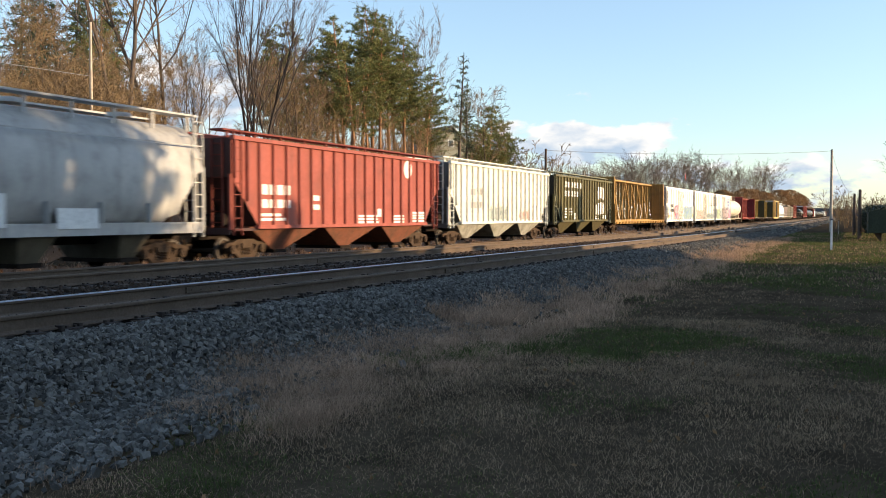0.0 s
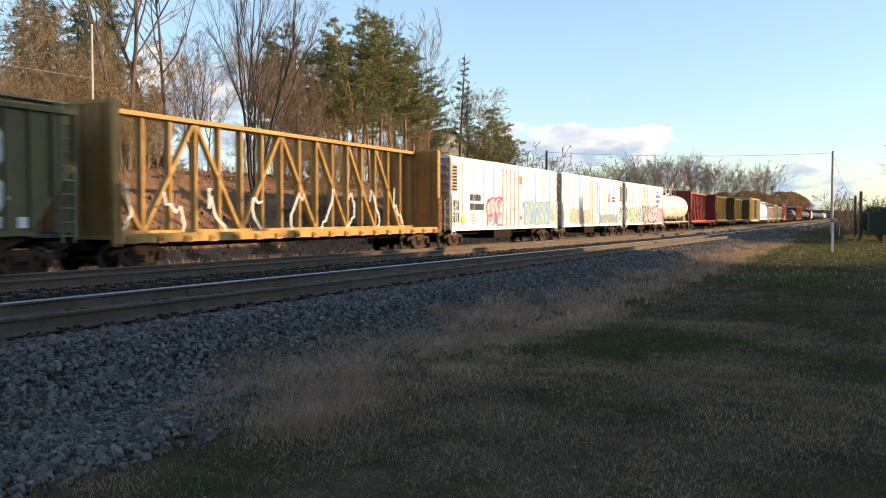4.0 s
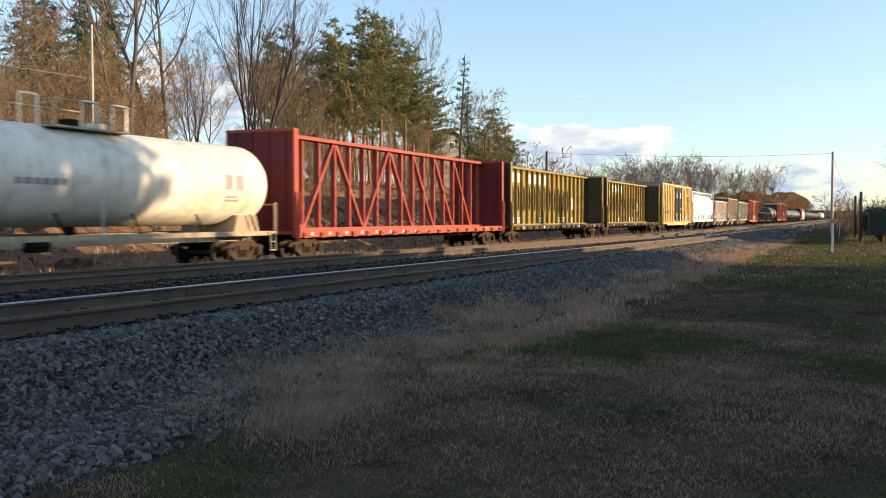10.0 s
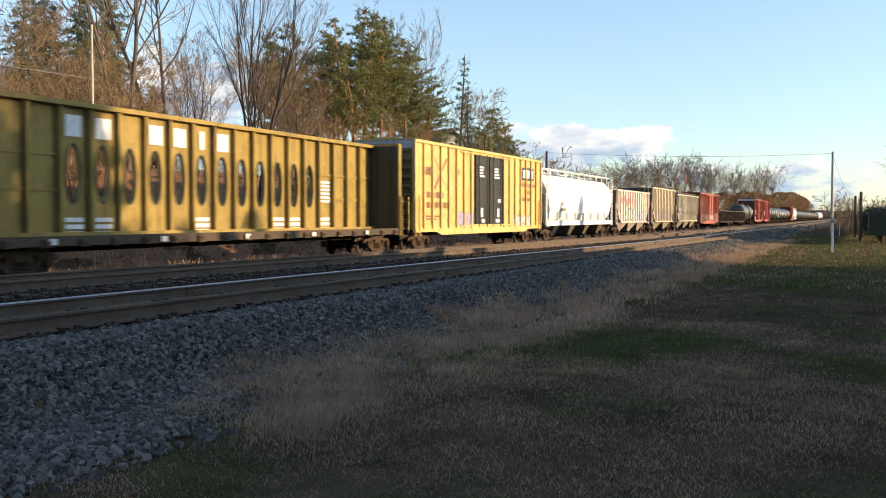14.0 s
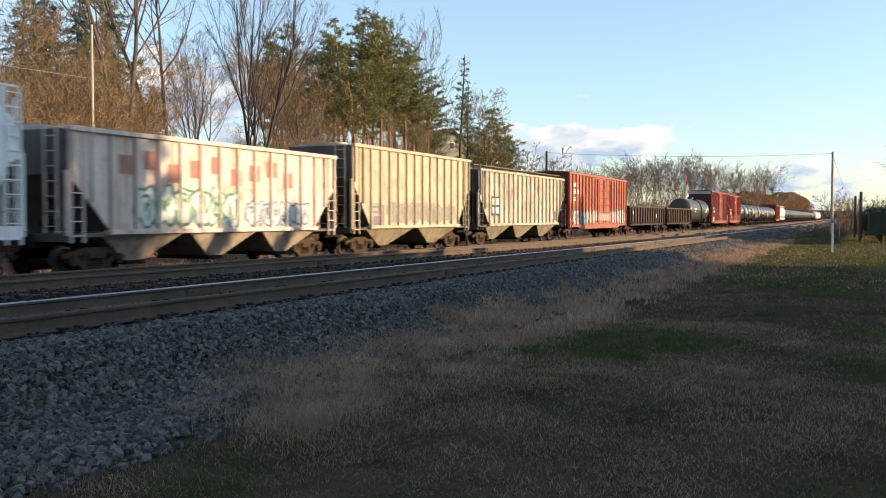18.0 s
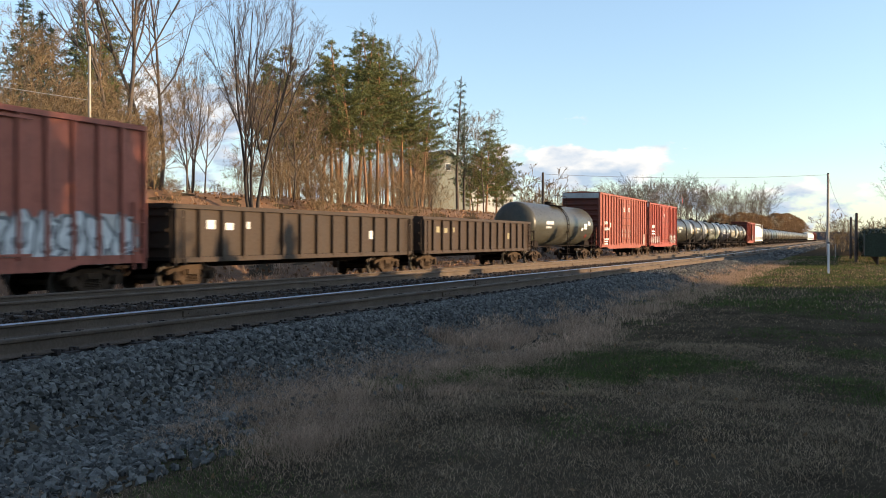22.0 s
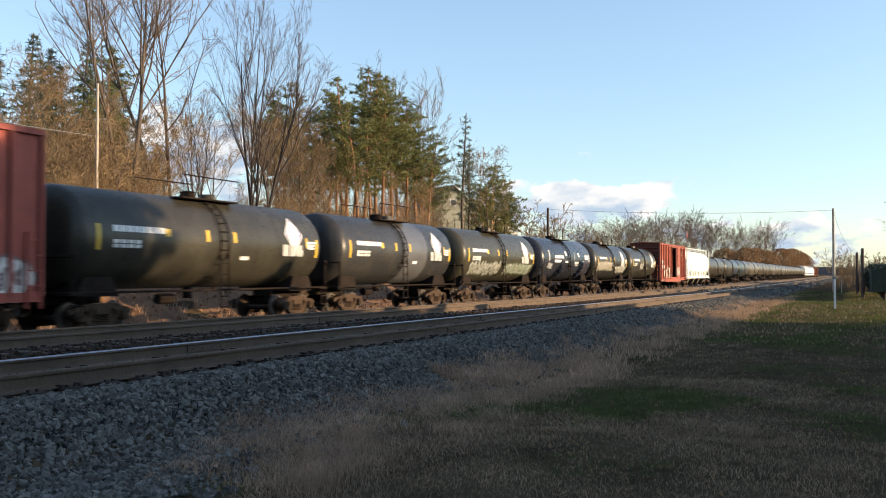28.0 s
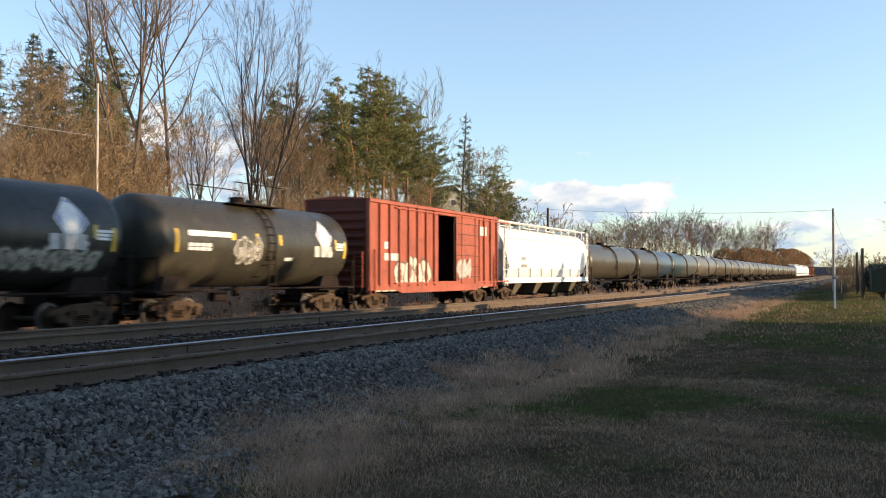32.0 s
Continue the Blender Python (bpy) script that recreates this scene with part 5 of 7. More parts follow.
plates(r12, "lettering", lines(-1.5, 4.4, 0.9, 4, 0.1, 0.16) + lines(0.9, 4.4, 0.9, 4, 0.1, 0.16) + [(-1.1, 1.9, 0.3, 0.5), (1.5, 1.9, 0.3, 0.5), (1.7, 2.6, 0.5, 0.2), (-0.9, 1.45, 0.4, 0.2), (1.4, 1.45, 0.6, 0.2)], -hw - 0.1, m_white)
graffiti(r12, a - 5.4, a - 2.2, 1.0, 1.8, -hw - 0.012, (0.85, 0.87, 0.84), (0.2, 0.22, 0.24), (0.6, 0.66, 0.68), 41, "white and grey sprayed tag")
graffiti(r12, -a + 5.4, -a + 7.6, 1.2, 2.0, -hw - 0.012, (0.5, 0.45, 0.6), (0.3, 0.3, 0.45), None, 42, "purple and blue sprayed tag")

r13, a, hw, zs, zt = hopper_car(13, (0.78, 0.78, 0.74), 4.92, 4, "clean_white_hopper_paint", "clean white covered hopper with smooth rounded sides", style="round", clean=0.08)
plates(r13, "lettering", word(-a + 3.2, 2.6, 3, 0.3, 0.25) + word(-a + 3.2, 2.2, 5, 0.3, 0.22) + [(a - 1.9, 1.7, 0.25, 0.25)], -1.6, material("faded_black", (0.3, 0.29, 0.28)))

r14, a, hw, zs, zt = hopper_car(14, (0.66, 0.56, 0.48), 4.15, 3, "pinkish_hopper_paint", "pinkish grey low hopper with rust streaks and graffiti", ribs=12, style="low", clean=0.6, stain=(0.34, 0.13, 0.075))
graffiti(r14, -a + 2.6, 0.6, 1.35, 2.6, -hw - 0.012, (0.80, 0.84, 0.78), (0.10, 0.26, 0.14), (0.42, 0.56, 0.56), 51, "white and green sprayed letters")
graffiti(r14, 1.0, a - 2.0, 1.35, 2.2, -hw - 0.012, (0.70, 0.74, 0.76), (0.16, 0.18, 0.26), (0.52, 0.60, 0.62), 52, "grey sprayed letters")
plates(r14, "rust_patch", [(-a + 2.2 + i * 1.05, 3.15 + 0.2 * math.sin(i * 2.1), 0.62, 0.55) for i in range(9)], -hw - 0.006, spray((0.50, 0.22, 0.16)), "faded red paint patch")
plates(r14, "green_patch", [(-1.6, 2.0, 0.7, 0.9)], -hw - 0.008, spray((0.12, 0.3, 0.1)))

r15, a, hw, zs, zt = hopper_car(15, (0.50, 0.42, 0.30), 4.78, 2, "beige_hopper_paint", "beige two-bay covered hopper with weathered paint", ribs=12, style="low", clean=0.35)
graffiti(r15, -a + 3.2, a - 2.0, 1.4, 2.3, -hw - 0.012, (0.42, 0.36, 0.28), (0.27, 0.25, 0.22), None, 55, "faint grey sprayed scrawl along the bottom")
plates(r15, "faded_patch", [(-a + 2.2, 1.75, 1.3, 0.9)], -hw - 0.01, spray((0.30, 0.20, 0.22)), "faded maroon patch with white block")
plates(r15, "lettering", lines(-a + 1.7, 2.2, 0.8, 3, 0.14, 0.22), -hw - 0.012, material("faded_black", (0.3, 0.29, 0.28)))

r16, a, hw, zs, zt = hopper_car(16, (0.47, 0.42, 0.33), 4.55, 3, "dusty_hopper_paint", "dusty beige three-bay covered hopper", ribs=17, clean=0.6, walk_mat=paint("dark_walk", (0.12, 0.10, 0.08)))
plates(r16, "lettering", [(-a + 2.3 + i * 0.6, 2.55 - 0.5 * j, 0.42, 0.36) for i in range(2) for j in range(2)] + [(a - 2.6, 1.7, 0.3, 0.3)], -hw - 0.018, m_white)
plates(r16, "black_patch", [(-a + 2.6, 2.3, 1.35, 1.1), (a - 2.0, 1.75, 0.45, 0.6)], -hw - 0.008, m_black, "black stencil panel")

r17, a, hw, z0, ht = box_car(17, (0.37, 0.115, 0.075), 4.92, "orange_red_boxcar_paint", "orange-red boxcar with white and teal graffiti", ribs=21, door=(1.0, 4.2, 2))
plates(r17, "lettering", word(-a + 1.1, 4.05, 3, 0.42, 0.3) + word(-a + 1.1, 3.55, 5, 0.42, 0.3) + lines(-a + 1.1, 3.1, 1.0, 2, 0.1, 0.18) + [(-a + 3.9, 3.7, 0.4, 0.4)], -hw - 0.012, m_white)
graffiti(r17, -a + 0.5, -a + 2.9, 1.0, 2.3, -hw - 0.012, (0.85, 0.8, 0.74), (0.3, 0.25, 0.24), None, 61, "white sprayed letters")
graffiti(r17, -a + 2.4, -a + 4.6, 0.95, 2.1, -hw - 0.02, (0.2, 0.5, 0.5), (0.07, 0.12, 0.15), (0.45, 0.66, 0.66), 62, "teal sprayed figure-like blot")
graffiti(r17, -a + 4.6, -1.2, 0.95, 2.3, -hw - 0.012, (0.85, 0.83, 0.76), (0.4, 0.36, 0.26), None, 63, "white and cream sprayed letters")
graffiti(r17, 3.2, a - 0.4, 0.95, 2.35, -hw - 0.012, (0.9, 0.9, 0.86), (0.2, 0.2, 0.2), (0.7, 0.66, 0.6), 64, "white bubble letters")
graffiti(r17, -1.0, 3.0, 1.3, 2.0, -hw - 0.12, (0.52, 0.42, 0.36), (0.5, 0.3, 0.25), None, 65, "faint white sprayed letters")
plates(r17, "white_drips", [(x, 1.15, 0.5, 0.4) for x in np.arange(-a + 1, a - 1, 1.3)], -hw - 0.008, spray((0.55, 0.5, 0.44)))

for k, c in ((18, (0.055, 0.036, 0.024)), (19, (0.062, 0.039, 0.026))):
    rr, a, hw, z0, ht = gondola(k, c, 2.62, "brown_gondola_paint_%d" % k, "rusty brown gondola with ribbed sides, empty")
    plates(rr, "lettering", [(-a + 2.0, 2.1, 0.42, 0.3), (-a + 3.0, 2.05, 0.42, 0.24), (-a + 4.0, 2.1, 0.36, 0.24), (a - 4.0, 1.8, 0.34, 0.36)], -hw - 0.005, m_white if k == 18 else spray((0.42, 0.36, 0.2)))

BLACK_TANK = "black tank car with dusty flank and small markings"
yl = ("reflector", m_yellow)
r20, a = tank_car(20, (0.062, 0.058, 0.045), "dusty_black_tank", BLACK_TANK, r=1.5, zc=2.62, dirt=0.55,
                  marks=[("lettering", m_white, tank_text(-5.2, 4, 6, 0.3, 9) + tank_text(-5.2, -8, 4, 0.3, 5) + [(4.6, 5.5, -2, 6), (4.6, 5.5, -10, -4), (5.9, 6.5, 2, 14), (3.9, 4.4, -14, -6)]),
                         ("warning_placard", spray((0.5, 0.04, 0.03)), [(5.6, 5.9, -38, -26)])])

r21, a, hw, z0, ht = box_car(21, (0.33, 0.10, 0.068), 5.42, "brick_red_boxcar_paint", "tall brick-red boxcar with grey-topped end", ribs=20, door=(0.3, 4.0, 2), end_top=(0.45, 0.47, 0.47))
plates(r21, "lettering", word(-a + 1.4, 2.95, 3, 0.36, 0.24, 0.4) + word(-a + 1.4, 2.45, 5, 0.36, 0.24, 0.4) + lines(-a + 1.4, 1.6, 1.7, 3, 0.1, 0.2) + lines(-1.3, 4.4, 0.8, 3, 0.1, 0.14) + lines(0.8, 4.4, 0.8, 3, 0.1, 0.14), -hw - 0.1, m_white)
plates(r21, "round_mark", [(-a + 4.0, 2.8, 0.4, 0.4)], -hw - 0.012, m_white)
plates(r21, "lettering", [(x, z, 0.28, 0.34) for x in (-1.5, -0.4, 1.0, 1.9) for z in (1.9, 2.3)] + [(a - 1.9, 1.55, 0.3, 1.0), (a - 1.4, 1.55, 0.3, 1.0)], -hw - 0.1, spray((0.55, 0.4, 0.34)))

r22, a, hw, z0, ht = box_car(22, (0.35, 0.082, 0.06), 5.3, "bright_red_boxcar_paint", "tall red boxcar with white graffiti along the bottom", ribs=18, door=(0.6, 3.8, 2), end_top=(0.45, 0.47, 0.47))
graffiti(r22, -a + 0.5, -2.2, 0.95, 2.0, -hw - 0.012, (0.85, 0.78, 0.72), (0.3, 0.18, 0.16), None, 71, "white sprayed letters")
graffiti(r22, a - 4.5, a - 0.3, 0.95, 2.1, -hw - 0.012, (0.88, 0.84, 0.78), (0.25, 0.16, 0.15), None, 72, "white bubble letters")
plates(r22, "lettering", word(-a + 1.2, 2.9, 3, 0.5, 0.28) + lines(-a + 1.2, 2.4, 1.6, 2, 0.14, 0.25) + lines(-0.2, 4.3, 0.8, 3, 0.1, 0.14), -hw - 0.1, m_white)


def emblem_tank(k, color, name, label, band=None):
    a = (GAPS[k] - GAPS[k - 1]) / 2 - 0.52
    marks = [("lettering", m_white, tank_text(-a + 1.5, 10, 8, 0.28, 7, 0.15) + tank_text(-a + 1.5, -4, 4, 0.3, 4) + tank_text(-a + 1.5, -9, 4, 0.3, 4) + [(a - 1.4, a - 0.9, 0, 3), (a - 1.4, a - 0.8, 4, 7), (a - 1.4, a - 0.9, -4, -1), (1.0, 1.5, -22, -17), (a - 2.2, a - 1.7, -14, -6)]),
             ("reflector", m_yellow, [(-a + 0.85, -a + 1.0, -14, 14), (-0.9, -0.75, 0, 14), (0.55, 0.7, 0, 14), (a - 1.5, a - 1.38, -2, 12), (a - 0.8, a - 0.66, -16, 10)] + tank_text(-a + 3.7, 8, 1, 0.3, 9))]
    rr, a = tank_car(k, color, name, label, r=1.5, zc=2.68, marks=marks, band=band)
    def shaped(off, halves):
        """A painted shape that hugs the shell: halves gives, from bottom to top, the height and the left and right edge."""
        bm = bmesh.new()
        rows = []
        for v, u0, u1 in halves:
            an = radians(15) + v / 1.5
            rows.append([bm.verts.new((a - 2.3 + u, -(1.5 + off) * math.cos(an), 2.68 + (1.5 + off) * math.sin(an))) for u in (u0, u1)])
        for p, q in zip(rows, rows[1:]):
            bm.faces.new((p[0], p[1], q[1], q[0]))
        return bm

    def diamond(k):
        """Corners: bottom, left, right, top of the rhombus."""
        (bx_, bv), (lx, lv), (rx, rv), (tx, tv) = [(u * k, v * k) for u, v in ((-0.03, -0.70), (-0.60, 0.05), (0.60, -0.02), (0.06, 0.76))]
        out = []
        for i in range(17):
            v = bv + (tv - bv) * i / 16
            left = bx_ + (lx - bx_) * (v - bv) / (lv - bv) if v < lv else lx + (tx - lx) * (v - lv) / (tv - lv)
            right = bx_ + (rx - bx_) * (v - bv) / (rv - bv) if v < rv else rx + (tx - rx) * (v - rv) / (tv - rv)
            out.append((v, left, right))
        return out

    part("emblem_border", shaped(0.014, diamond(1.0)), m_white, rr, "white border of a painted diamond")
    part("emblem_field", shaped(0.018, diamond(0.9)), spray((0.30, 0.30, 0.56)), rr, "dark blue diamond field")
    leaf = [(0.56 * math.sin(-1.57 + 3.14 * i / 14), -0.02 - 0.35 * math.cos(-1.57 + 3.14 * i / 14), -0.02 + 0.35 * math.cos(-1.57 + 3.14 * i / 14)) for i in range(15)]
    part("leaf_emblem", shaped(0.022, leaf), m_white, rr, "white leaf shape")
    plates(rr, "block_mark", [(a - 2.9 + i * 0.46, 2.5, 0.36, 0.42) for i in range(3)], -1.5 - 0.016, spray((0.62, 0.61, 0.58)), "faded block lettering")
    return rr, a


emblem_tank(23, (0.036, 0.033, 0.025), "olive_black_tank", "dusty black tank car with white leaf emblem")
emblem_tank(24, (0.033, 0.033, 0.034), "black_silver_tank", "black tank car with a silvery band and leaf emblem", band=(0.02, 0.42, (0.10, 0.10, 0.105)))
r25, a = emblem_tank(25, (0.045, 0.042, 0.028), "green_black_tank", "dusty dark tank car with leaf emblem and scuffs")
graffiti(r25, -a + 1.3, -0.3, 1.55, 2.35, -1.53, (0.46, 0.46, 0.40), (0.16, 0.17, 0.13), None, 84, "grey sprayed letters along the flank", (1.5, 2.68))
graffiti(r25, 0.5, a - 1.0, 1.6, 2.3, -1.53, (0.40, 0.42, 0.36), (0.14, 0.2, 0.1), None, 85, "grey and green sprayed letters along the flank", (1.5, 2.68))
r26, a = tank_car(26, (0.022, 0.025, 0.036), "glossy_blue_black_tank", "glossy blue-black tank car with white stencils", r=1.5, zc=2.68, rough=0.3, dirt=0.1, band=(0.45, 0.85, (0.045, 0.042, 0.055)),
                  marks=[("lettering", m_white, tank_text(-3.4, 6, 8, 0.26, 8, 0.12) + [(-3.5, -1.9, -5, -2), (-3.5, -1.9, -9, -6), (-0.9, 0.0, -6, -4), (-0.9, -0.1, -9, -7), (1.6, 2.6, -8, -6), (1.6, 2.5, -12, -10), (1.6, 2.4, -16, -14), (4.3, 5.2, 2, 14), (-0.9, -0.5, 10, 22), (2.4, 2.8, 8, 20), (3.6, 4.1, -6, -3)]),
                         ("reflector", m_white, [(-4.75, -4.6, -6, 22), (1.45, 1.55, 0, 20), (5.35, 5.5, -6, 16)])])
graffiti(r26, -5.0, -4.0, 2.0, 2.4, -1.52, (0.5, 0.5, 0.5), (0.3, 0.3, 0.3), None, 80, "small white scrawl", (1.5, 2.68))
r27, a = emblem_tank(27, (0.026, 0.025, 0.024), "soot_black_tank", "dusty black tank car with leaf emblem and graffiti")
graffiti(r27, -a + 0.9, 0.5, 1.9, 2.7, -1.53, (0.5, 0.46, 0.36), (0.3, 0.27, 0.22), None, 81, "pale sprayed letters on the tank", (1.5, 2.68))
graffiti(r27, a - 4.6, a - 1.2, 1.7, 2.35, -1.53, (0.62, 0.60, 0.50), (0.16, 0.15, 0.13), None, 83, "cream sprayed letters below the emblem", (1.5, 2.68))
r28, a = emblem_tank(28, (0.04, 0.037, 0.028), "olive_black_tank", "dusty black tank car with leaf emblem and scrawl")
graffiti(r28, -a + 4.0, -a + 5.4, 2.0, 2.9, -1.53, (0.10, 0.09, 0.07), (0.55, 0.53, 0.48), None, 82, "white looping scrawl", (1.5, 2.68))

r29, a, hw, z0, ht = box_car(29, (0.33, 0.085, 0.052), 4.86, "rust_red_boxcar_paint", "rust-red boxcar with an open door and white graffiti", ribs=17, door=(2.3, 5.4, 1), hole=(1.65, 5.0), clean=0.4)
graffiti(r29, -a + 2.6, -1.4, 0.9, 2.4, -hw - 0.012, (0.85, 0.76, 0.64), (0.16, 0.10, 0.08), None, 91, "cream sprayed letters with dark outline")
graffiti(r29, 1.8, 3.6, 1.4, 2.4, -hw - 0.12, (0.6, 0.55, 0.5), (0.4, 0.35, 0.3), None, 92, "white sprayed letters on the door")
plates(r29, "lettering", word(a - 2.6, 4.0, 3, 0.36, 0.5) + word(-a + 1.5, 2.9, 2, 0.36, 0.32) + word(-a + 1.5, 2.4, 5, 0.32, 0.32), -hw - 0.012, m_white)
plates(r29, "white_drips", [(x, 0.98, 0.6, 0.24) for x in np.arange(-a + 0.9, 1.5, 0.75)] + [(x, 0.98, 0.7, 0.2) for x in np.arange(2.0, a - 1.5, 1.0)], -hw - 0.008, spray((0.62, 0.52, 0.4)))

r30, a, hw, zs, zt = hopper_car(30, (0.78, 0.77, 0.72), 4.78, 4, "cream_white_hopper_paint", "cream white covered hopper with rounded sides", style="round", clean=0.12)
plates(r30, "lettering", word(-a + 3.0, 2.6, 3, 0.3, 0.22) + word(-a + 3.0, 2.15, 4, 0.3, 0.2), -1.6, material("faded_black", (0.3, 0.29, 0.28)))

# --- the long string of tank cars that follows, and what hauls up behind it ---
TAIL = [(588.5, (0.055, 0.047, 0.034), None, "brown dusty tank car, yellow stencil"), (606.9, (0.055, 0.05, 0.042), (0.3, 0.95, (0.035, 0.05, 0.075)), "tank car half brown and half slate blue"),
        (625.3, (0.075, 0.075, 0.068), (-0.95, -0.25, (0.025, 0.045, 0.048)), "grey tank car with dark green end section")]
u = 625.3
for i in range(12):
    u += 18.2
    TAIL.append((u, (0.085, 0.072, 0.052) if i % 3 else (0.12, 0.105, 0.085), None, "dusty brown tank car in a long string"))
prev = GAPS[30]
first = None
for i, (g, c, band, lab) in enumerate(TAIL):
    L = g - prev
    c_mid = (g + prev) / 2
    if i >= 5 and first is not None:
        root = copy_thing(first[i % 2], pose(c_mid, TRAIN_Y, TRAIN_Z))
        tagged(root, lab)
    else:
        root = empty("tank_car", pose(c_mid, TRAIN_Y, TRAIN_Z), lab, "tank car", "cars of the freight train")
        tank_car(None, c, "tail_tank_%d" % i, lab, r=1.46, zc=2.66, band=band, detail=i < 3, root=root, L=L, dirt=0.4)
        if i >= 3:
            first = (first or []) + [root]
            if len(first) == 1:
                first.append(root)
            else:
                first = [first[0], root]
    CARS.append((root, c_mid))
    prev = g
for i in range(9):
    root = copy_thing(r13 if i < 5 else (r22 if i % 2 else r3), pose(prev + 9.9, TRAIN_Y, TRAIN_Z))
    CARS.append((root, prev + 9.9))
    prev += 19.6
# ---------------- loose stones and grass ----------------
def cloud_mesh(name, verts, faces, mat):
    """A mesh from arrays: verts (n, k, 3) pieces of k points, faces (m, 3) shared by all pieces."""
    n, k = verts.shape[:2]
    me = bpy.data.meshes.new(name)
    idx = (faces[None] + (np.arange(n) * k)[:, None, None]).reshape(-1)
    me.vertices.add(n * k)
    me.vertices.foreach_set("co", verts.reshape(-1).astype(np.float32))
    nf = n * len(faces)
    me.loops.add(nf * 3)
    me.loops.foreach_set("vertex_index", idx.astype(np.int32))
    me.polygons.add(nf)
    me.polygons.foreach_set("loop_start", (np.arange(nf) * 3).astype(np.int32))
    me.update()
    me.validate()
    me.shade_flat()
    me.materials.append(mat)
    return me


# a blunt chip of stone: 8 points, 12 triangles
CHIP_V = np.array([(-1, -1, -1), (1, -1, -1), (1, 1, -1), (-1, 1, -1), (-1, -1, 1), (1, -1, 1), (1, 1, 1), (-1, 1, 1)]) * 0.62
CHIP_F = np.array([(0, 3, 2), (0, 2, 1), (4, 5, 6), (4, 6, 7), (0, 1, 5), (0, 5, 4), (1, 2, 6), (1, 6, 5), (2, 3, 7), (2, 7, 6), (3, 0, 4), (3, 4, 7)])
rg = np.random.default_rng(5)
gz = np.vectorize(ground_z)


def turned(v, rng):
    """Random turns for pieces (n, k, 3)."""
    n = len(v)
    q = rng.normal(size=(n, 4))
    q /= np.linalg.norm(q, axis=1, keepdims=True)
    w, x, y, z = q.T
    r = np.stack([1 - 2 * (y * y + z * z), 2 * (x * y - z * w), 2 * (x * z + y * w), 2 * (x * y + z * w), 1 - 2 * (x * x + z * z), 2 * (y * z - x * w),
                  2 * (x * z - y * w), 2 * (y * z + x * w), 1 - 2 * (x * x + y * y)], 1).reshape(n, 3, 3)
    return np.einsum("nij,nkj->nki", r, v)


def stones(n, x0, x1, y0, y1, size, rng, edge=None):
    x = x0 + (x1 - x0) * rng.random(n) ** 1.25
    y = rng.uniform(y0, y1, n)
    if edge:
        wob = np.array([edge - 1.1 * (1 - smooth_step(5.2, 9.5, a)) + 0.28 * noise.noise((a * 0.55, 0.3, 7)) + 0.16 * noise.noise((a * 2.1, 2.3, 7)) for a in x])
        keep = (y > wob) | (rng.random(n) < np.exp(-(wob - y) * 3.5) * 0.6)
        x, y = x[keep], y[keep]
        n = len(x)
    s = size * rng.uniform(0.55, 1.35, n)
    v = CHIP_V[None] * (1 + rng.uniform(-0.42, 0.42, (n, 8, 3)))
    v = v * rng.uniform(0.6, 1.3, (n, 1, 3))
    v = turned(v, rng) * s[:, None, None]
    yy = y + np.vectorize(bend)(x)
    z = gz(x, yy) + 0.005 + rng.uniform(0, 0.035, n)
    return v + np.stack([x, yy, z], 1)[:, None, :]


bed = bpy.data.objects["ballast_bed"]
near_stones = stones(300, 5.2, 8.5, 5.9, 6.9, 0.036, rg)
for v in near_stones:
    me = cloud_mesh("stone", (v - v.mean(0))[None], CHIP_F, m_stone)
    part("stone", me, None, bed, at=pose(*v.mean(0)))
v = np.concatenate([stones(64000, 3.4, 36, 4.6, 7.5, 0.033, rg, 6.1), stones(11000, 28, 100, 5.6, 7.6, 0.05, rg, 6.05), stones(5000, 80, 420, 5.6, 16.0, 0.14, rg, 5.6)])
tagged(part("ballast_stones", cloud_mesh("ballast_stones", v, CHIP_F, m_stone), None, bed, "loose grey crushed stones"), kind="stuff")
v = np.concatenate([stones(9000, 6, 60, 9.4, 12.4, 0.04, rg), stones(3000, 5, 45, 7.85, 9.1, 0.036, rg), stones(5000, 10, 70, 12.3, 19.6, 0.06, rg), stones(2000, 12, 70, 22.1, 25.2, 0.07, rg)])
tagged(part("rusty_stones", cloud_mesh("rusty_stones", v, CHIP_F, m_stone_brown), None, bed, "rust-stained stones between the tracks"), kind="stuff")


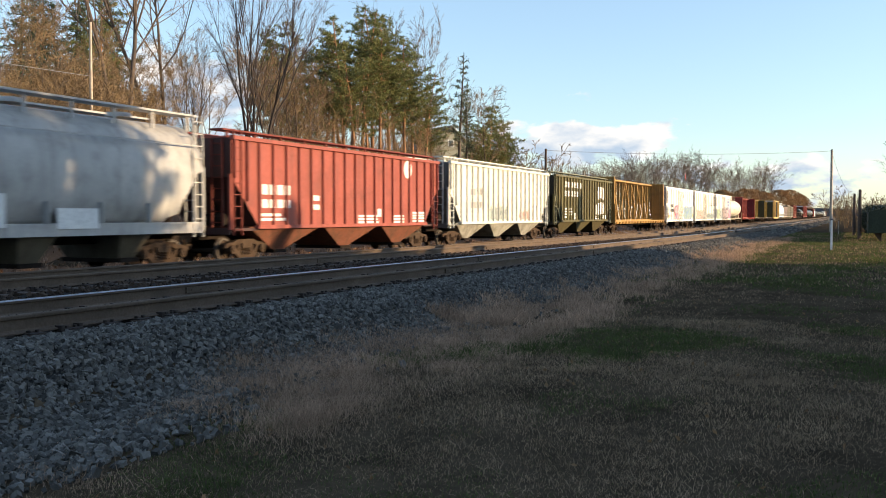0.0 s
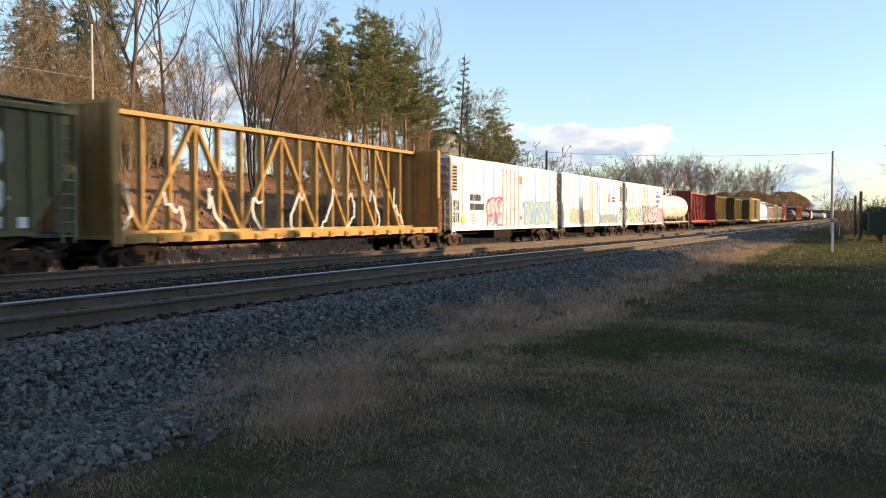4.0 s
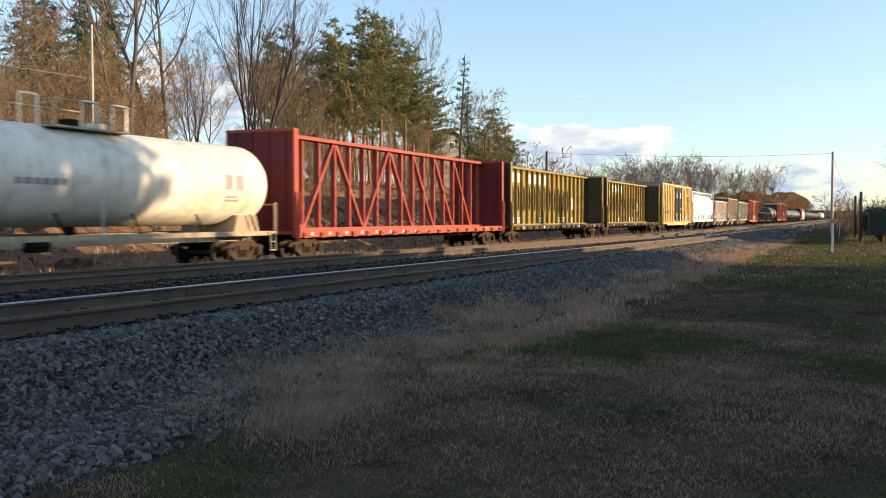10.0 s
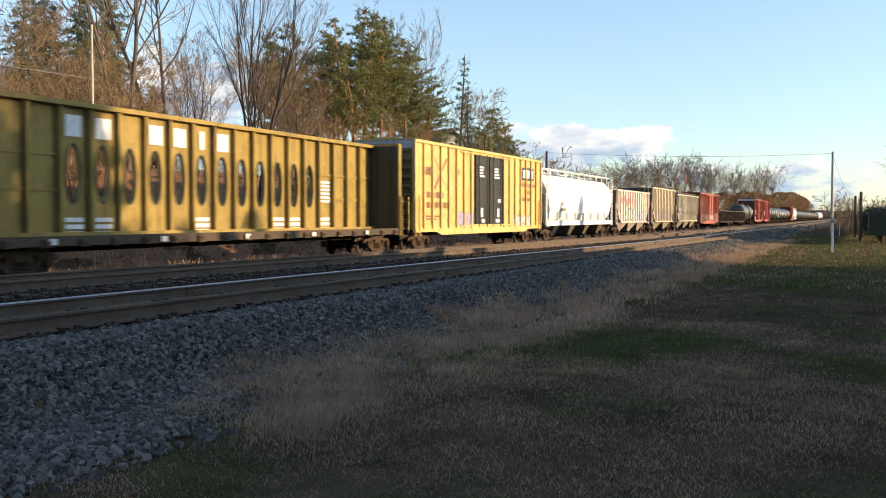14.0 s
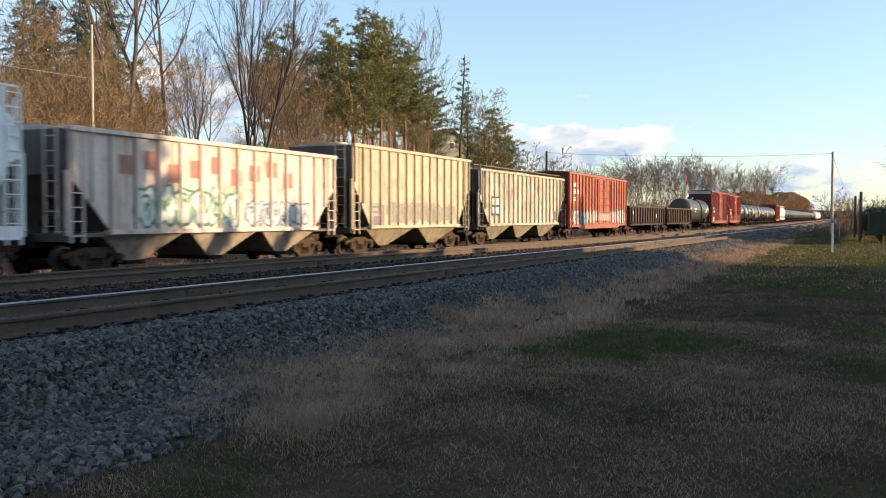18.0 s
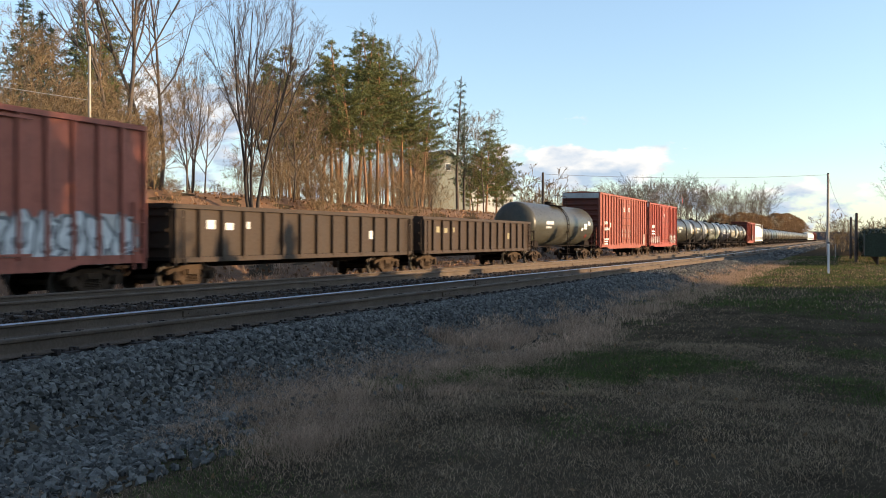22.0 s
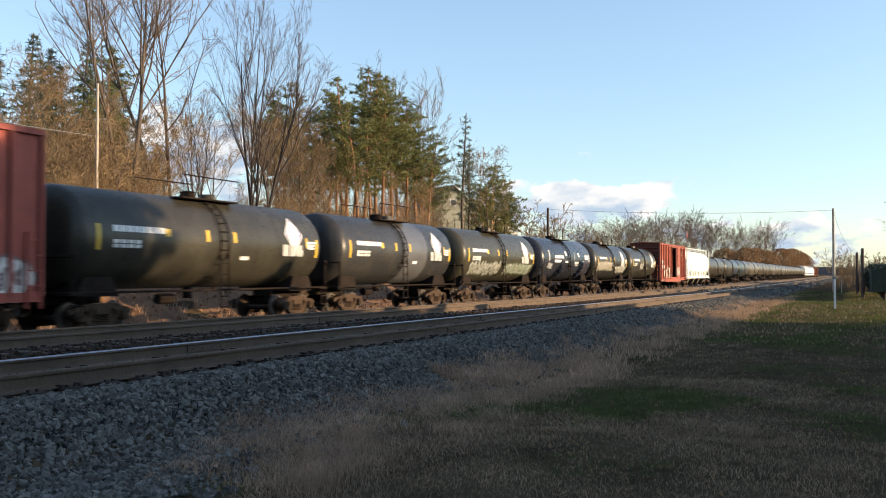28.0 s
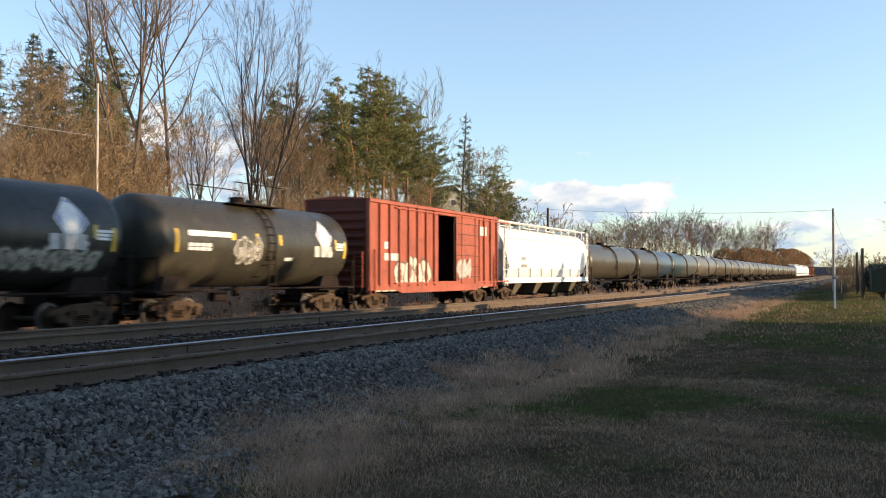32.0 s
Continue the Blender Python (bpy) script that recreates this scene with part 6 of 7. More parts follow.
def blades(n, x0, x1, y0, y1, h, width, rng, mask, spread=0.5, clump=0, near=1.7):
    x = x0 + (x1 - x0) * rng.random(n) ** near
    y = rng.uniform(y0, y1, n)
    if clump:
        c = rng.integers(0, max(1, n // clump), n)
        cx = x0 + (x1 - x0) * rng.random(n) ** 1.7
        cy = rng.uniform(y0, y1, n)
        x, y = cx[c] + rng.normal(0, 0.09, n), cy[c] + rng.normal(0, 0.09, n)
    f = np.array([mask(a, b) for a, b in zip(x, y)])
    keep = rng.random(n) < f
    x, y, f = x[keep], y[keep], f[keep]
    n = len(x)
    hh = h * rng.uniform(0.45, 1.3, n) * (0.6 + 0.5 * f)
    an = rng.uniform(0, 2 * np.pi, n)
    wd = width * rng.uniform(0.6, 1.3, n)
    lean = rng.normal(0, spread, (n, 2)) * hh[:, None]
    z = gz(x, y) - 0.01
    base = np.stack([x, y, z], 1)
    side = np.stack([np.cos(an) * wd, np.sin(an) * wd, np.zeros(n)], 1)
    mid = base + np.stack([lean[:, 0] * 0.35, lean[:, 1] * 0.35, hh * 0.6], 1)
    tip = base + np.stack([lean[:, 0], lean[:, 1], hh * (1 - 0.25 * np.minimum(1, np.abs(lean).sum(1) / hh))], 1)
    return np.stack([base - side, base + side, mid + side * 0.7, mid - side * 0.7, tip], 1)


BLADE_F = np.array([(0, 1, 2), (0, 2, 3), (3, 2, 4)])


def dryness(x, y):
    return 0.5 + 0.5 * noise.noise((x * 0.42, y * 0.6, 1.7)) + 0.35 * noise.noise((x * 1.4, y * 1.6, 4.2))


def tall_mask(x, y):
    """Dead grass in tufts along the foot of the ballast."""
    foot = 6.2 - 1.0 * (1 - smooth_step(5.6, 9.0, x))
    band = smooth_step(3.4, 4.7, y) * (1 - smooth_step(foot - 0.1, foot + 0.5, y)) * (0.12 + 0.88 * smooth_step(5.7, 6.7, x))
    n = 0.55 + 0.9 * noise.noise((x * 0.5, y * 0.95, 9)) + 0.4 * noise.noise((x * 1.5, y * 1.5, 2))
    return min(1, max(0, band * n * 1.6))


def green_mask(x, y):
    if y > 5.6:
        return 0
    n = 0.5 - 1.2 * noise.noise((x * 0.42, y * 0.6, 1.7)) + 0.35 * noise.noise((x * 1.9, y * 1.9, 8))
    k = smooth_step(-1.0, 3.0, 0.20 * x - y + 0.6)
    return min(1, max(0.03, (n - 0.6) * 2.2 + 0.42 * k)) * smooth_step(0.2, 1.3, 0.85 * x - y + 1.0)


def dry_mask(x, y):
    foot = 6.0 - 1.35 * (1 - smooth_step(5.4, 8.6, x))
    if y > foot:
        return 0.03
    return min(1, max(0.14, dryness(x, y) - 0.3 * smooth_step(-1.0, 3.5, 0.2 * x - y)))


lawn = [("dry_grass", m_blade_dry, np.concatenate([blades(230000, 4.2, 16, -0.6, 6.2, 0.055, 0.0027, rg, dry_mask, 0.9, 9, 1.5), blades(80000, 10, 34, -1.5, 6.2, 0.06, 0.0036, rg, dry_mask, 0.9, 10, 1.3),
                                                   blades(36000, 24, 100, -3.5, 6.2, 0.10, 0.013, rg, lambda x, y: 0.3 + 0.7 * dry_mask(x, y), 0.6, 0, 1.0)]), "short dry straw-coloured grass"),
        ("green_grass", m_blade_green, np.concatenate([blades(130000, 4.2, 16, -0.6, 5.8, 0.05, 0.003, rg, green_mask, 0.7, 12, 1.5), blades(90000, 10, 34, -1.5, 5.8, 0.06, 0.0045, rg, green_mask, 0.7, 12, 1.3),
                                                       blades(84000, 24, 100, -3.5, 5.8, 0.09, 0.012, rg, lambda x, y: 0.4 + 0.6 * green_mask(x, y), 0.6, 0, 1.0)]), "short green lawn grass"),
        ("dead_grass", m_blade_red, np.concatenate([blades(110000, 4.6, 18, 3.0, 6.6, 0.14, 0.0022, rg, tall_mask, 0.8, 34), blades(36000, 14, 75, 3.6, 6.6, 0.2, 0.006, rg, tall_mask, 0.6, 26, 1.3)]), "tall reddish-brown dead grass in tufts"),
        ("straw_tufts", m_blade_dry, blades(26000, 3.8, 30, 0.0, 6.4, 0.12, 0.0024, rg, lambda x, y: 0.55 * tall_mask(x, y) + 0.08, 1.1, 22), "pale straw tufts")]
for nm, mat, v, lab in lawn:
    tagged(part(nm, cloud_mesh(nm, v, BLADE_F, mat), None), lab, "grass", kind="stuff")

# fallen leaves on the lawn
n = 260
x, y = 4 + 24 * rg.random(n) ** 1.4, rg.uniform(-1, 5, n)
v = turned(np.array([(-1, -0.35, 0), (0.2, -0.6, 0.3), (1.1, 0.1, 0.1), (-0.3, 0.6, 0.35)])[None] * rg.uniform(0.016, 0.03, (n, 1, 1)), rg) + np.stack([x, y, gz(x, y) + 0.035], 1)[:, None]
tagged(part("fallen_leaves", cloud_mesh("fallen_leaves", v, np.array([(0, 1, 2), (0, 2, 3)]), m_dry_leaf), None), "scattered brown fallen leaves", "leaves", kind="stuff")

# the bank behind the line: leaf litter and brown weeds
ex = [-60 + 2.5 * i for i in range(110)]
ey = [25.0 + 0.8 * i for i in range(40)]
tagged(part("embankment", grid_mesh(ex, ey, lambda x, y: ground_z(x, y) + 0.02 + 0.12 * noise.noise((x * 0.5, y * 0.6, 5)) * smooth_step(25, 27, y) - 0.06 * (1 - smooth_step(25, 26, y))), m_leaf_litter, None, smooth=True),
       "bank covered with orange leaf litter behind the tracks", "embankment", kind="structure")
weeds = np.concatenate([blades(16000, 10, 150, 24.2, 31, 0.55, 0.012, rg, lambda x, y: 0.75, 0.5, 14), blades(12000, 10, 120, 29, 40, 0.5, 0.014, rg, lambda x, y: 0.6, 0.6, 10)])
tagged(part("dead_weeds", cloud_mesh("dead_weeds", weeds, BLADE_F, m_blade_red), None), "tangle of brown dead weeds on the bank", "weeds", kind="stuff")
n = 9000
x, y = rg.uniform(5, 130, n), rg.uniform(25.5, 42, n)
v = turned(np.array([(-1, -0.6, 0), (1, -0.5, 0.2), (0.8, 0.7, -0.1), (-0.7, 0.6, 0.2)])[None] * rg.uniform(0.05, 0.11, (n, 1, 1)), rg) + np.stack([x, y, gz(x, y) + 0.14], 1)[:, None]
tagged(part("leaf_litter", cloud_mesh("leaf_litter", v, np.array([(0, 1, 2), (0, 2, 3)]), m_leaf_litter), None), "orange-brown fallen leaves on the bank", "leaves", kind="stuff")
# ---------------- trees ----------------
class Wood:
    """Collects tapered limbs and needle blades as plain lists."""

    def __init__(self):
        self.v, self.f = [], []

    def limb(self, pts, radii, seg):
        rows = []
        for i, (p, r) in enumerate(zip(pts, radii)):
            d = (pts[min(i + 1, len(pts) - 1)] - pts[max(i - 1, 0)]).normalized()
            u = d.orthogonal().normalized()
            w = d.cross(u)
            row = []
            for k in range(seg):
                an = 2 * math.pi * k / seg
                row.append(len(self.v))
                self.v.append(p + (math.cos(an) * u + math.sin(an) * w) * r)
            rows.append(row)
        for a, b in zip(rows, rows[1:]):
            for k in range(seg):
                j = (k + 1) % seg
                self.f.append((a[k], a[j], b[j], b[k]))

    def blade(self, p, q, w, rnd):
        d = (q - p)
        s = d.cross(Vector((rnd.uniform(-1, 1), rnd.uniform(-1, 1), rnd.uniform(-1, 1)))).normalized() * w
        i = len(self.v)
        self.v += [p - s, p + s, q + s * 0.5, q - s * 0.5]
        self.f.append((i, i + 1, i + 2, i + 3))

    def mesh(self, name, mat, smooth=True):
        me = bpy.data.meshes.new(name)
        me.from_pydata([tuple(c) for c in self.v], [], self.f)
        me.materials.append(mat)
        if smooth:
            me.shade_smooth()
        return me


def wander(p, d, length, n, rnd, bendy=0.2, up=0.0):
    pts = [p.copy()]
    for i in range(n):
        d = (d + Vector((rnd.gauss(0, bendy), rnd.gauss(0, bendy), rnd.gauss(0, bendy * 0.6) + up))).normalized()
        pts.append(pts[-1] + d * length / n)
    return pts, d


def bare_tree(seed, h, stems=1, spread=0.5, twigs=1.0, trunk_r=0.16, up=0.06, low=0.28, fine=0.009, kid0=8):
    """A leafless tree: stems, limbs and branches in one mesh, the haze of twigs in another."""
    r = random.Random(seed)
    wood, haze = Wood(), Wood()

    def grow(p, d, length, rad, level):
        n = (6, 4, 3, 2, 1)[level]
        pts, end = wander(p, d, length, n, r, 0.07 + 0.05 * level, up)
        if level == 4:
            haze.blade(pts[0], pts[1], fine, r)
            return
        tip = 0.35 if level else 0.28
        radii = [max(fine, rad * (1 - (1 - tip) * i / n)) for i in range(n + 1)]
        (wood if level < 2 else haze).limb(pts, radii, (7, 5, 4, 3)[level])
        kids = (kid0, 6, 5, 4)[level] + r.randint(-1, 1)
        if level >= 1:
            kids = max(1, round(kids * twigs))
        for i in range(kids):
            t = r.uniform(low if level == 0 else 0.2, 1.0)
            k = min(n - 1, int(t * n))
            q = pts[k].lerp(pts[k + 1], t * n - k)
            ax = (pts[k + 1] - pts[k]).normalized()
            out = ax.orthogonal().normalized()
            out.rotate(Matrix.Rotation(r.uniform(0, 6.283), 3, ax))
            s = spread * r.uniform(0.6, 1.3)
            nd = (ax * (1 - 0.45 * s) + out * s).normalized()
            f = (0.62, 0.55, 0.5, 0.5)[level] * r.uniform(0.65, 1.15) * (1.1 - 0.4 * t)
            grow(q, nd, max(0.3, length * f), max(fine, radii[k] * 0.55), level + 1)

    for s in range(stems):
        a = 2 * math.pi * s / stems + r.uniform(-0.5, 0.5)
        off = 0.0 if stems == 1 else (0.22 if spread > 0.3 else 0.11)
        d = Vector((math.cos(a) * off * 0.9, math.sin(a) * off * 0.9, 1)).normalized()
        grow(Vector((math.cos(a) * off, math.sin(a) * off, -0.3)), d, h * r.uniform(0.72, 0.95), trunk_r * r.uniform(0.7, 1.0), 0)
    return wood, haze


def pine_tree(seed, h, crown_from=0.4, width=2.6, clumps=1.0, gap=0.15, spruce=False):
    r = random.Random(seed)
    wood, needles = Wood(), Wood()
    pts, _ = wander(Vector((0, 0, -0.3)), Vector((0, 0, 1)), h + 0.3, 8, r, 0.03)
    wood.limb(pts, [0.2 * h / 16 * (1 - 0.9 * i / 8) + 0.02 for i in range(9)], 7)
    z = h * crown_from
    while z < h * 0.985:
        t = (z - h * crown_from) / (h * (1 - crown_from))
        reach = width * ((1 - t) ** (0.9 if spruce else 0.6)) * (1.0 if spruce else (0.55 + 0.8 * min(1, t * 3)) * r.uniform(0.55, 1.1)) + 0.15
        k = min(7, int((z + 0.3) / (h + 0.3) * 8))
        c = pts[k].lerp(pts[k + 1], (z + 0.3) / (h + 0.3) * 8 - k)
        for b in range(r.randint(4, 6) if spruce else r.randint(3, 5)):
            if r.random() < gap:
                continue
            a = r.uniform(0, 6.283)
            d = Vector((math.cos(a), math.sin(a), -0.25 if spruce else r.uniform(-0.05, 0.35)))
            ln = reach * r.uniform(0.7, 1.1)
            bp, _ = wander(c, d, ln, 3, r, 0.10, -0.02 if spruce else 0.07)
            wood.limb(bp, [0.045 * (1 - 0.25 * i) * (0.5 + 0.5 * (1 - t)) for i in range(4)], 4)
            m = max(2, int(ln / 0.34 * clumps))
            for j in range(m):
                f = (j + 0.7) / m if spruce else 0.25 + 0.8 * (j + 0.5) / m
                kk = min(2, int(f * 3))
                q = bp[kk].lerp(bp[kk + 1], f * 3 - kk) + Vector((r.gauss(0, 0.16), r.gauss(0, 0.16), r.gauss(0, 0.10)))
                for _ in range(11):
                    w = Vector((r.gauss(0, 1), r.gauss(0, 1), r.gauss(0.25 if not spruce else -0.1, 0.7))).normalized()
                    needles.blade(q, q + w * r.uniform(0.2, 0.45), 0.034, r)
        z += h * (0.028 if spruce else 0.036) * r.uniform(0.8, 1.2)
    return wood, needles


def template(name, pair, mats, label, category="tree", group="", crown="foliage"):
    root = empty(name, pose(0, 0, -400), label, category, group)
    part("trunk", pair[0].mesh("trunk", mats[0]), None, root)
    part(crown, pair[1].mesh(crown, mats[1], False), None, root)
    return root


used_first = set()


def plant(tmpl, x, y, scale=1.0, turn=None, label="", rnd=random.Random(17), sink=0.0, tall=1.0):
    turn = rnd.uniform(0, 360) if turn is None else turn
    m = Matrix.Translation((x, y, ground_z(x, y) - sink)) @ pose(0, 0, 0, 0, 0, turn).to_3x3().to_4x4()
    if tmpl.name in used_first:
        ob = copy_thing(tmpl, m)
    else:
        used_first.add(tmpl.name)
        ob = tmpl
    ob.matrix_basis = m @ Matrix.Diagonal((scale, scale, scale * tall, 1))
    return tagged(ob, label) if label else ob


BARE = "bare deciduous tree with fine twigs, late autumn"
t_big = template("tree", bare_tree(1, 15, 2, 0.44, 1.05, 0.17, 0.06, 0.45, 0.007), (m_bark, m_twig_grey), "tall bare tree with two forked trunks")
t_multi = template("tree", bare_tree(2, 15.5, 4, 0.27, 0.95, 0.13, 0.10, 0.25, 0.006, 9), (m_dark_bark, m_twig_dark), "tall bare tree with several slender stems")
t_bare = [template("tree", bare_tree(s, 10, 1, 0.55, 1.1, 0.1, 0.05, 0.25, 0.010, 9), (m_bark, m_twig), BARE) for s in (3, 4, 5)]
t_slim = [template("tree", bare_tree(s, 11, 1, 0.34, 0.9, 0.09, 0.09, 0.3, 0.007, 9), (m_bark, m_twig_grey), "slender bare tree with upswept fine twigs") for s in (51, 52)]
t_bush = [template("shrub", bare_tree(s, 5.5, 4, 0.65, 0.62, 0.05, 0.03, 0.1, 0.012, 5), (m_twig, m_twig), "dense leafless brown shrub on the bank", "shrub", "thicket") for s in (6, 7, 8)]
t_scrub = [template("shrub", bare_tree(s, 5.5, 4, 0.65, 0.5, 0.06, 0.03, 0.1, 0.025, 5), (m_twig, m_twig), "low leafless scrub down the line", "shrub", "thicket") for s in (24, 25)]
t_sap = [template("sapling", bare_tree(s, 9, 1, 0.35, 0.6, 0.08, 0.08, 0.3, 0.011, 7), (m_pine_bark, m_twig), "slender orange-lit sapling in the grove", "tree", "grove") for s in (9, 10)]
t_pine = [template("pine_tree", pine_tree(s, 18, 0.36, 4.2, 1.6, 0.12), (m_pine_bark, m_needle), "tall green pine with orange bark", "tree", "pines") for s in (11, 12, 13)]
t_low_pine = template("pine_tree", pine_tree(21, 11, 0.22, 3.8, 1.4, 0.22), (m_pine_bark, m_needle), "low broad pine with dark green tufts", "tree", "pines")
t_thin = template("pine_tree", pine_tree(14, 18, 0.22, 1.5, 1.3, 0.3), (m_bark, material("grey_green_needles", (0.10, 0.12, 0.065), 0.8, 0, 0.3, 0.8, island=0.3)), "thin tall conifer with sparse dark branches", "tree")
t_spruce = [template("spruce_tree", pine_tree(s, 16, 0.12, 3.5, 1.1, 0.04, True), (m_bark, m_needle_dark), "dark green conical spruce", "tree", "spruces") for s in (15, 16)]
t_far = [template("tree", bare_tree(s, 17, 1, 0.42, 0.7, 0.12, 0.07, 0.3, 0.014, 14), (m_far_twig, m_far_twig), "distant bare tree in a grey-brown tree line") for s in (18, 19, 20)]


def on_bearing(px, Y):
    """Where the line of sight at that bearing meets the distance Y from the camera's base line."""
    th = radians(HEADING) - math.atan((px - 784) / 1686.0)
    return Y / math.tan(th)


rp = random.Random(23)
# the two tall bare trees and the many-stemmed one
plant(t_big, on_bearing(222, 35), 35, 1.05, 20)
plant(t_big, on_bearing(285, 37), 37, 0.98, 115)
plant(t_multi, on_bearing(455, 31.5), 31.5, 0.9, 40)
plant(t_multi, on_bearing(345, 40), 40, 0.5, 200)
for px, Y, s in ((30, 30, 0.75), (80, 33, 0.85), (110, 31, 0.7), (135, 36, 0.9), (185, 32, 0.8), (205, 38, 0.95), (245, 33, 0.75), (262, 36, 0.8), (338, 36, 0.8), (368, 38, 0.7),
                 (490, 37, 0.8), (525, 35, 0.75), (548, 39, 0.82), (575, 37, 0.75), (745, 46, 1.1),
                 (770, 46, 1.15), (845, 44, 1.2), (862, 40, 1.15), (470, 40, 1.0), (515, 41, 0.95), (560, 43, 1.0), (15, 38, 1.0), (-20, 34, 0.9), (60, 40, 1.05), (160, 42, 1.0)):
    plant(rp.choice(t_bare), on_bearing(px, Y), Y, s * (0.72 if px < 300 else 1.0), tall=1.05)
# thicket along the bank
for i in range(42):
    px = rp.uniform(-60, 290) if i < 30 else rp.uniform(480, 760)
    Y = rp.uniform(29.5, 41)
    plant(rp.choice(t_bush), on_bearing(px, Y), Y, rp.uniform(0.65, 1.0) * (1.0 if px < 300 else 0.5))
for i in range(14):
    px, Y = rp.uniform(300, 480), rp.uniform(33, 44)
    plant(rp.choice(t_bush), on_bearing(px, Y), Y, rp.uniform(0.16, 0.28))
# the pine grove and its saplings
def tall_to(px, Y, top):
    """Height above the ground of a tree on that bearing whose tip stands at that height of the view."""
    x = on_bearing(px, Y)
    depth = math.hypot(x, Y) * math.cos(math.atan((px - 784) / 1686.0))
    return EYE_Z + (385 - top) / 1686.0 * depth - ground_z(x, Y)


for px, Y, top in ((592, 41, 75), (612, 39, 35), (622, 43, 14), (640, 40, 30), (660, 41, 42), (674, 38, 66), (690, 40, 48), (703, 43, 42), (718, 39, 78), (735, 42, 95), (752, 40, 135), (766, 43, 155),
                   (632, 37, 80), (655, 37, 105), (605, 44, 60), (505, 44, 55), (535, 46, 48), (488, 45, 75), (520, 43, 85), (550, 42, 90), (575, 44, 70)):
    plant(rp.choice(t_pine), on_bearing(px, Y), Y, tall_to(px, Y, top) / 18.0)
for i in range(30):
    px, Y = rp.uniform(430, 790), rp.uniform(32, 41)
    plant(rp.choice(t_bush), on_bearing(px, Y), Y, rp.uniform(0.4, 0.75))
for i in range(20):
    px, Y = rp.uniform(480, 775), rp.uniform(42, 49)
    plant(rp.choice(t_bare), on_bearing(px, Y), Y, rp.uniform(0.45, 0.72))
for i in range(16):
    px, Y = rp.uniform(585, 765), rp.uniform(33, 42)
    plant(rp.choice(t_sap), on_bearing(px, Y), Y, rp.uniform(0.45, 0.75))
plant(t_thin, on_bearing(816, 40), 40, tall_to(816, 40, 98) / 18.0)
plant(t_thin, on_bearing(828, 42), 42, tall_to(828, 42, 150) / 18.0, 90)
for px, Y, top in ((866, 41, 192), (884, 44, 215), (896, 43, 245), (850, 45, 230), (838, 44, 262)):
    plant(t_low_pine, on_bearing(px, Y), Y, tall_to(px, Y, top) / 11.0)
# slender bare trees beside and behind the grove
for px, Y, top in ((752, 47, 70), (770, 48, 95), (500, 44, 90), (728, 48, 75)):
    plant(rp.choice(t_slim), on_bearing(px, Y), Y, tall_to(px, Y, top) / 10.0)
# spruces at the far left
for px, Y, top in ((38, 50, -44), (82, 54, -22), (132, 52, -36), (182, 54, -8), (60, 60, -6), (108, 58, 5), (160, 57, 20), (-30, 52, -40), (215, 50, 60), (245, 48, 110), (268, 50, 150), (190, 46, 120), (140, 46, 130), (90, 46, 120), (40, 46, 110), (225, 45, 170), (283, 47, 205)):
    plant(rp.choice(t_spruce), on_bearing(px, Y), Y, tall_to(px, Y, top) / 16.0)
plant(t_pine[0], on_bearing(175, 48), 48, 0.72)
# far tree line behind the end of the grove
for i in range(90):
    px = 925 + 445 * ((i + rp.random()) / 90)
    Y = rp.uniform(52, 72)
    X = on_bearing(px, Y)
    want = (385 - (293 + 10 * math.sin(px * 0.02) + rp.uniform(-8, 16) + (22 if px < 1010 else 0))) / 1686 * X * 1.0 + 1.7
    plant(rp.choice(t_far), X, Y, want / 17.0, tall=0.84)
# low brown scrub and oaks that still hold rust-coloured leaves, down the line
def leafy(seed, h, w):
    r = random.Random(seed)
    wood, leaves = bare_tree(seed, h * 0.8, 1, 0.7, 0.4, 0.2, 0.02, 0.2, 0.03)
    leaves = Wood()
    for i in range(6500):
        u, a = r.random(), r.uniform(0, 6.283)
        zz = r.uniform(-1, 1)
        q = (1 - zz * zz) ** 0.5 * (0.55 + 0.45 * r.random())
        bump = 1 + 0.25 * math.sin(3 * a + seed) * math.cos(4 * zz)
        p = Vector((math.cos(a) * q * w * bump, math.sin(a) * q * w * bump, h * 0.55 + zz * h * 0.45))
        d = Vector((r.gauss(0, 1), r.gauss(0, 1), r.gauss(0, 1))).normalized()
        leaves.blade(p, p + d * 0.3, 0.13, r)
    return wood, leaves


t_oak = [template("oak_tree", leafy(s, 11, 5.5), (m_bark, m_dry_leaf), "round oak still holding rust-brown leaves", "tree", "oaks down the line") for s in (31, 32)]
for px, Y, s in ((1318, 30, 0.85), (1335, 34, 0.95), (1352, 30, 0.9), (1380, 27, 1.05), (1398, 28, 1.2), (1416, 29, 1.2), (1300, 36, 0.75), (1280, 38, 0.8), (1425, 34, 1.2)):
    plant(rp.choice(t_oak), min(620, on_bearing(px, Y)), Y, s)
for i in range(30):
    px, Y = rp.uniform(930, 1300), rp.uniform(33, 50)
    plant(rp.choice(t_scrub), min(500, on_bearing(px, Y)), Y, rp.uniform(0.7, 1.3))
for i in range(26):
    X, px = rp.uniform(420, 700), rp.uniform(1440, 1600)
    plant(rp.choice(t_far), X, X * math.tan(radians(HEADING) - math.atan((px - 784) / 1686.0)), rp.uniform(0.35, 0.6))
for i in range(30):
    X, px = rp.uniform(130, 380), rp.uniform(1478, 1600)
    plant(rp.choice(t_scrub), X, X * math.tan(radians(HEADING) - math.atan((px - 784) / 1686.0)), rp.uniform(0.4, 0.9))
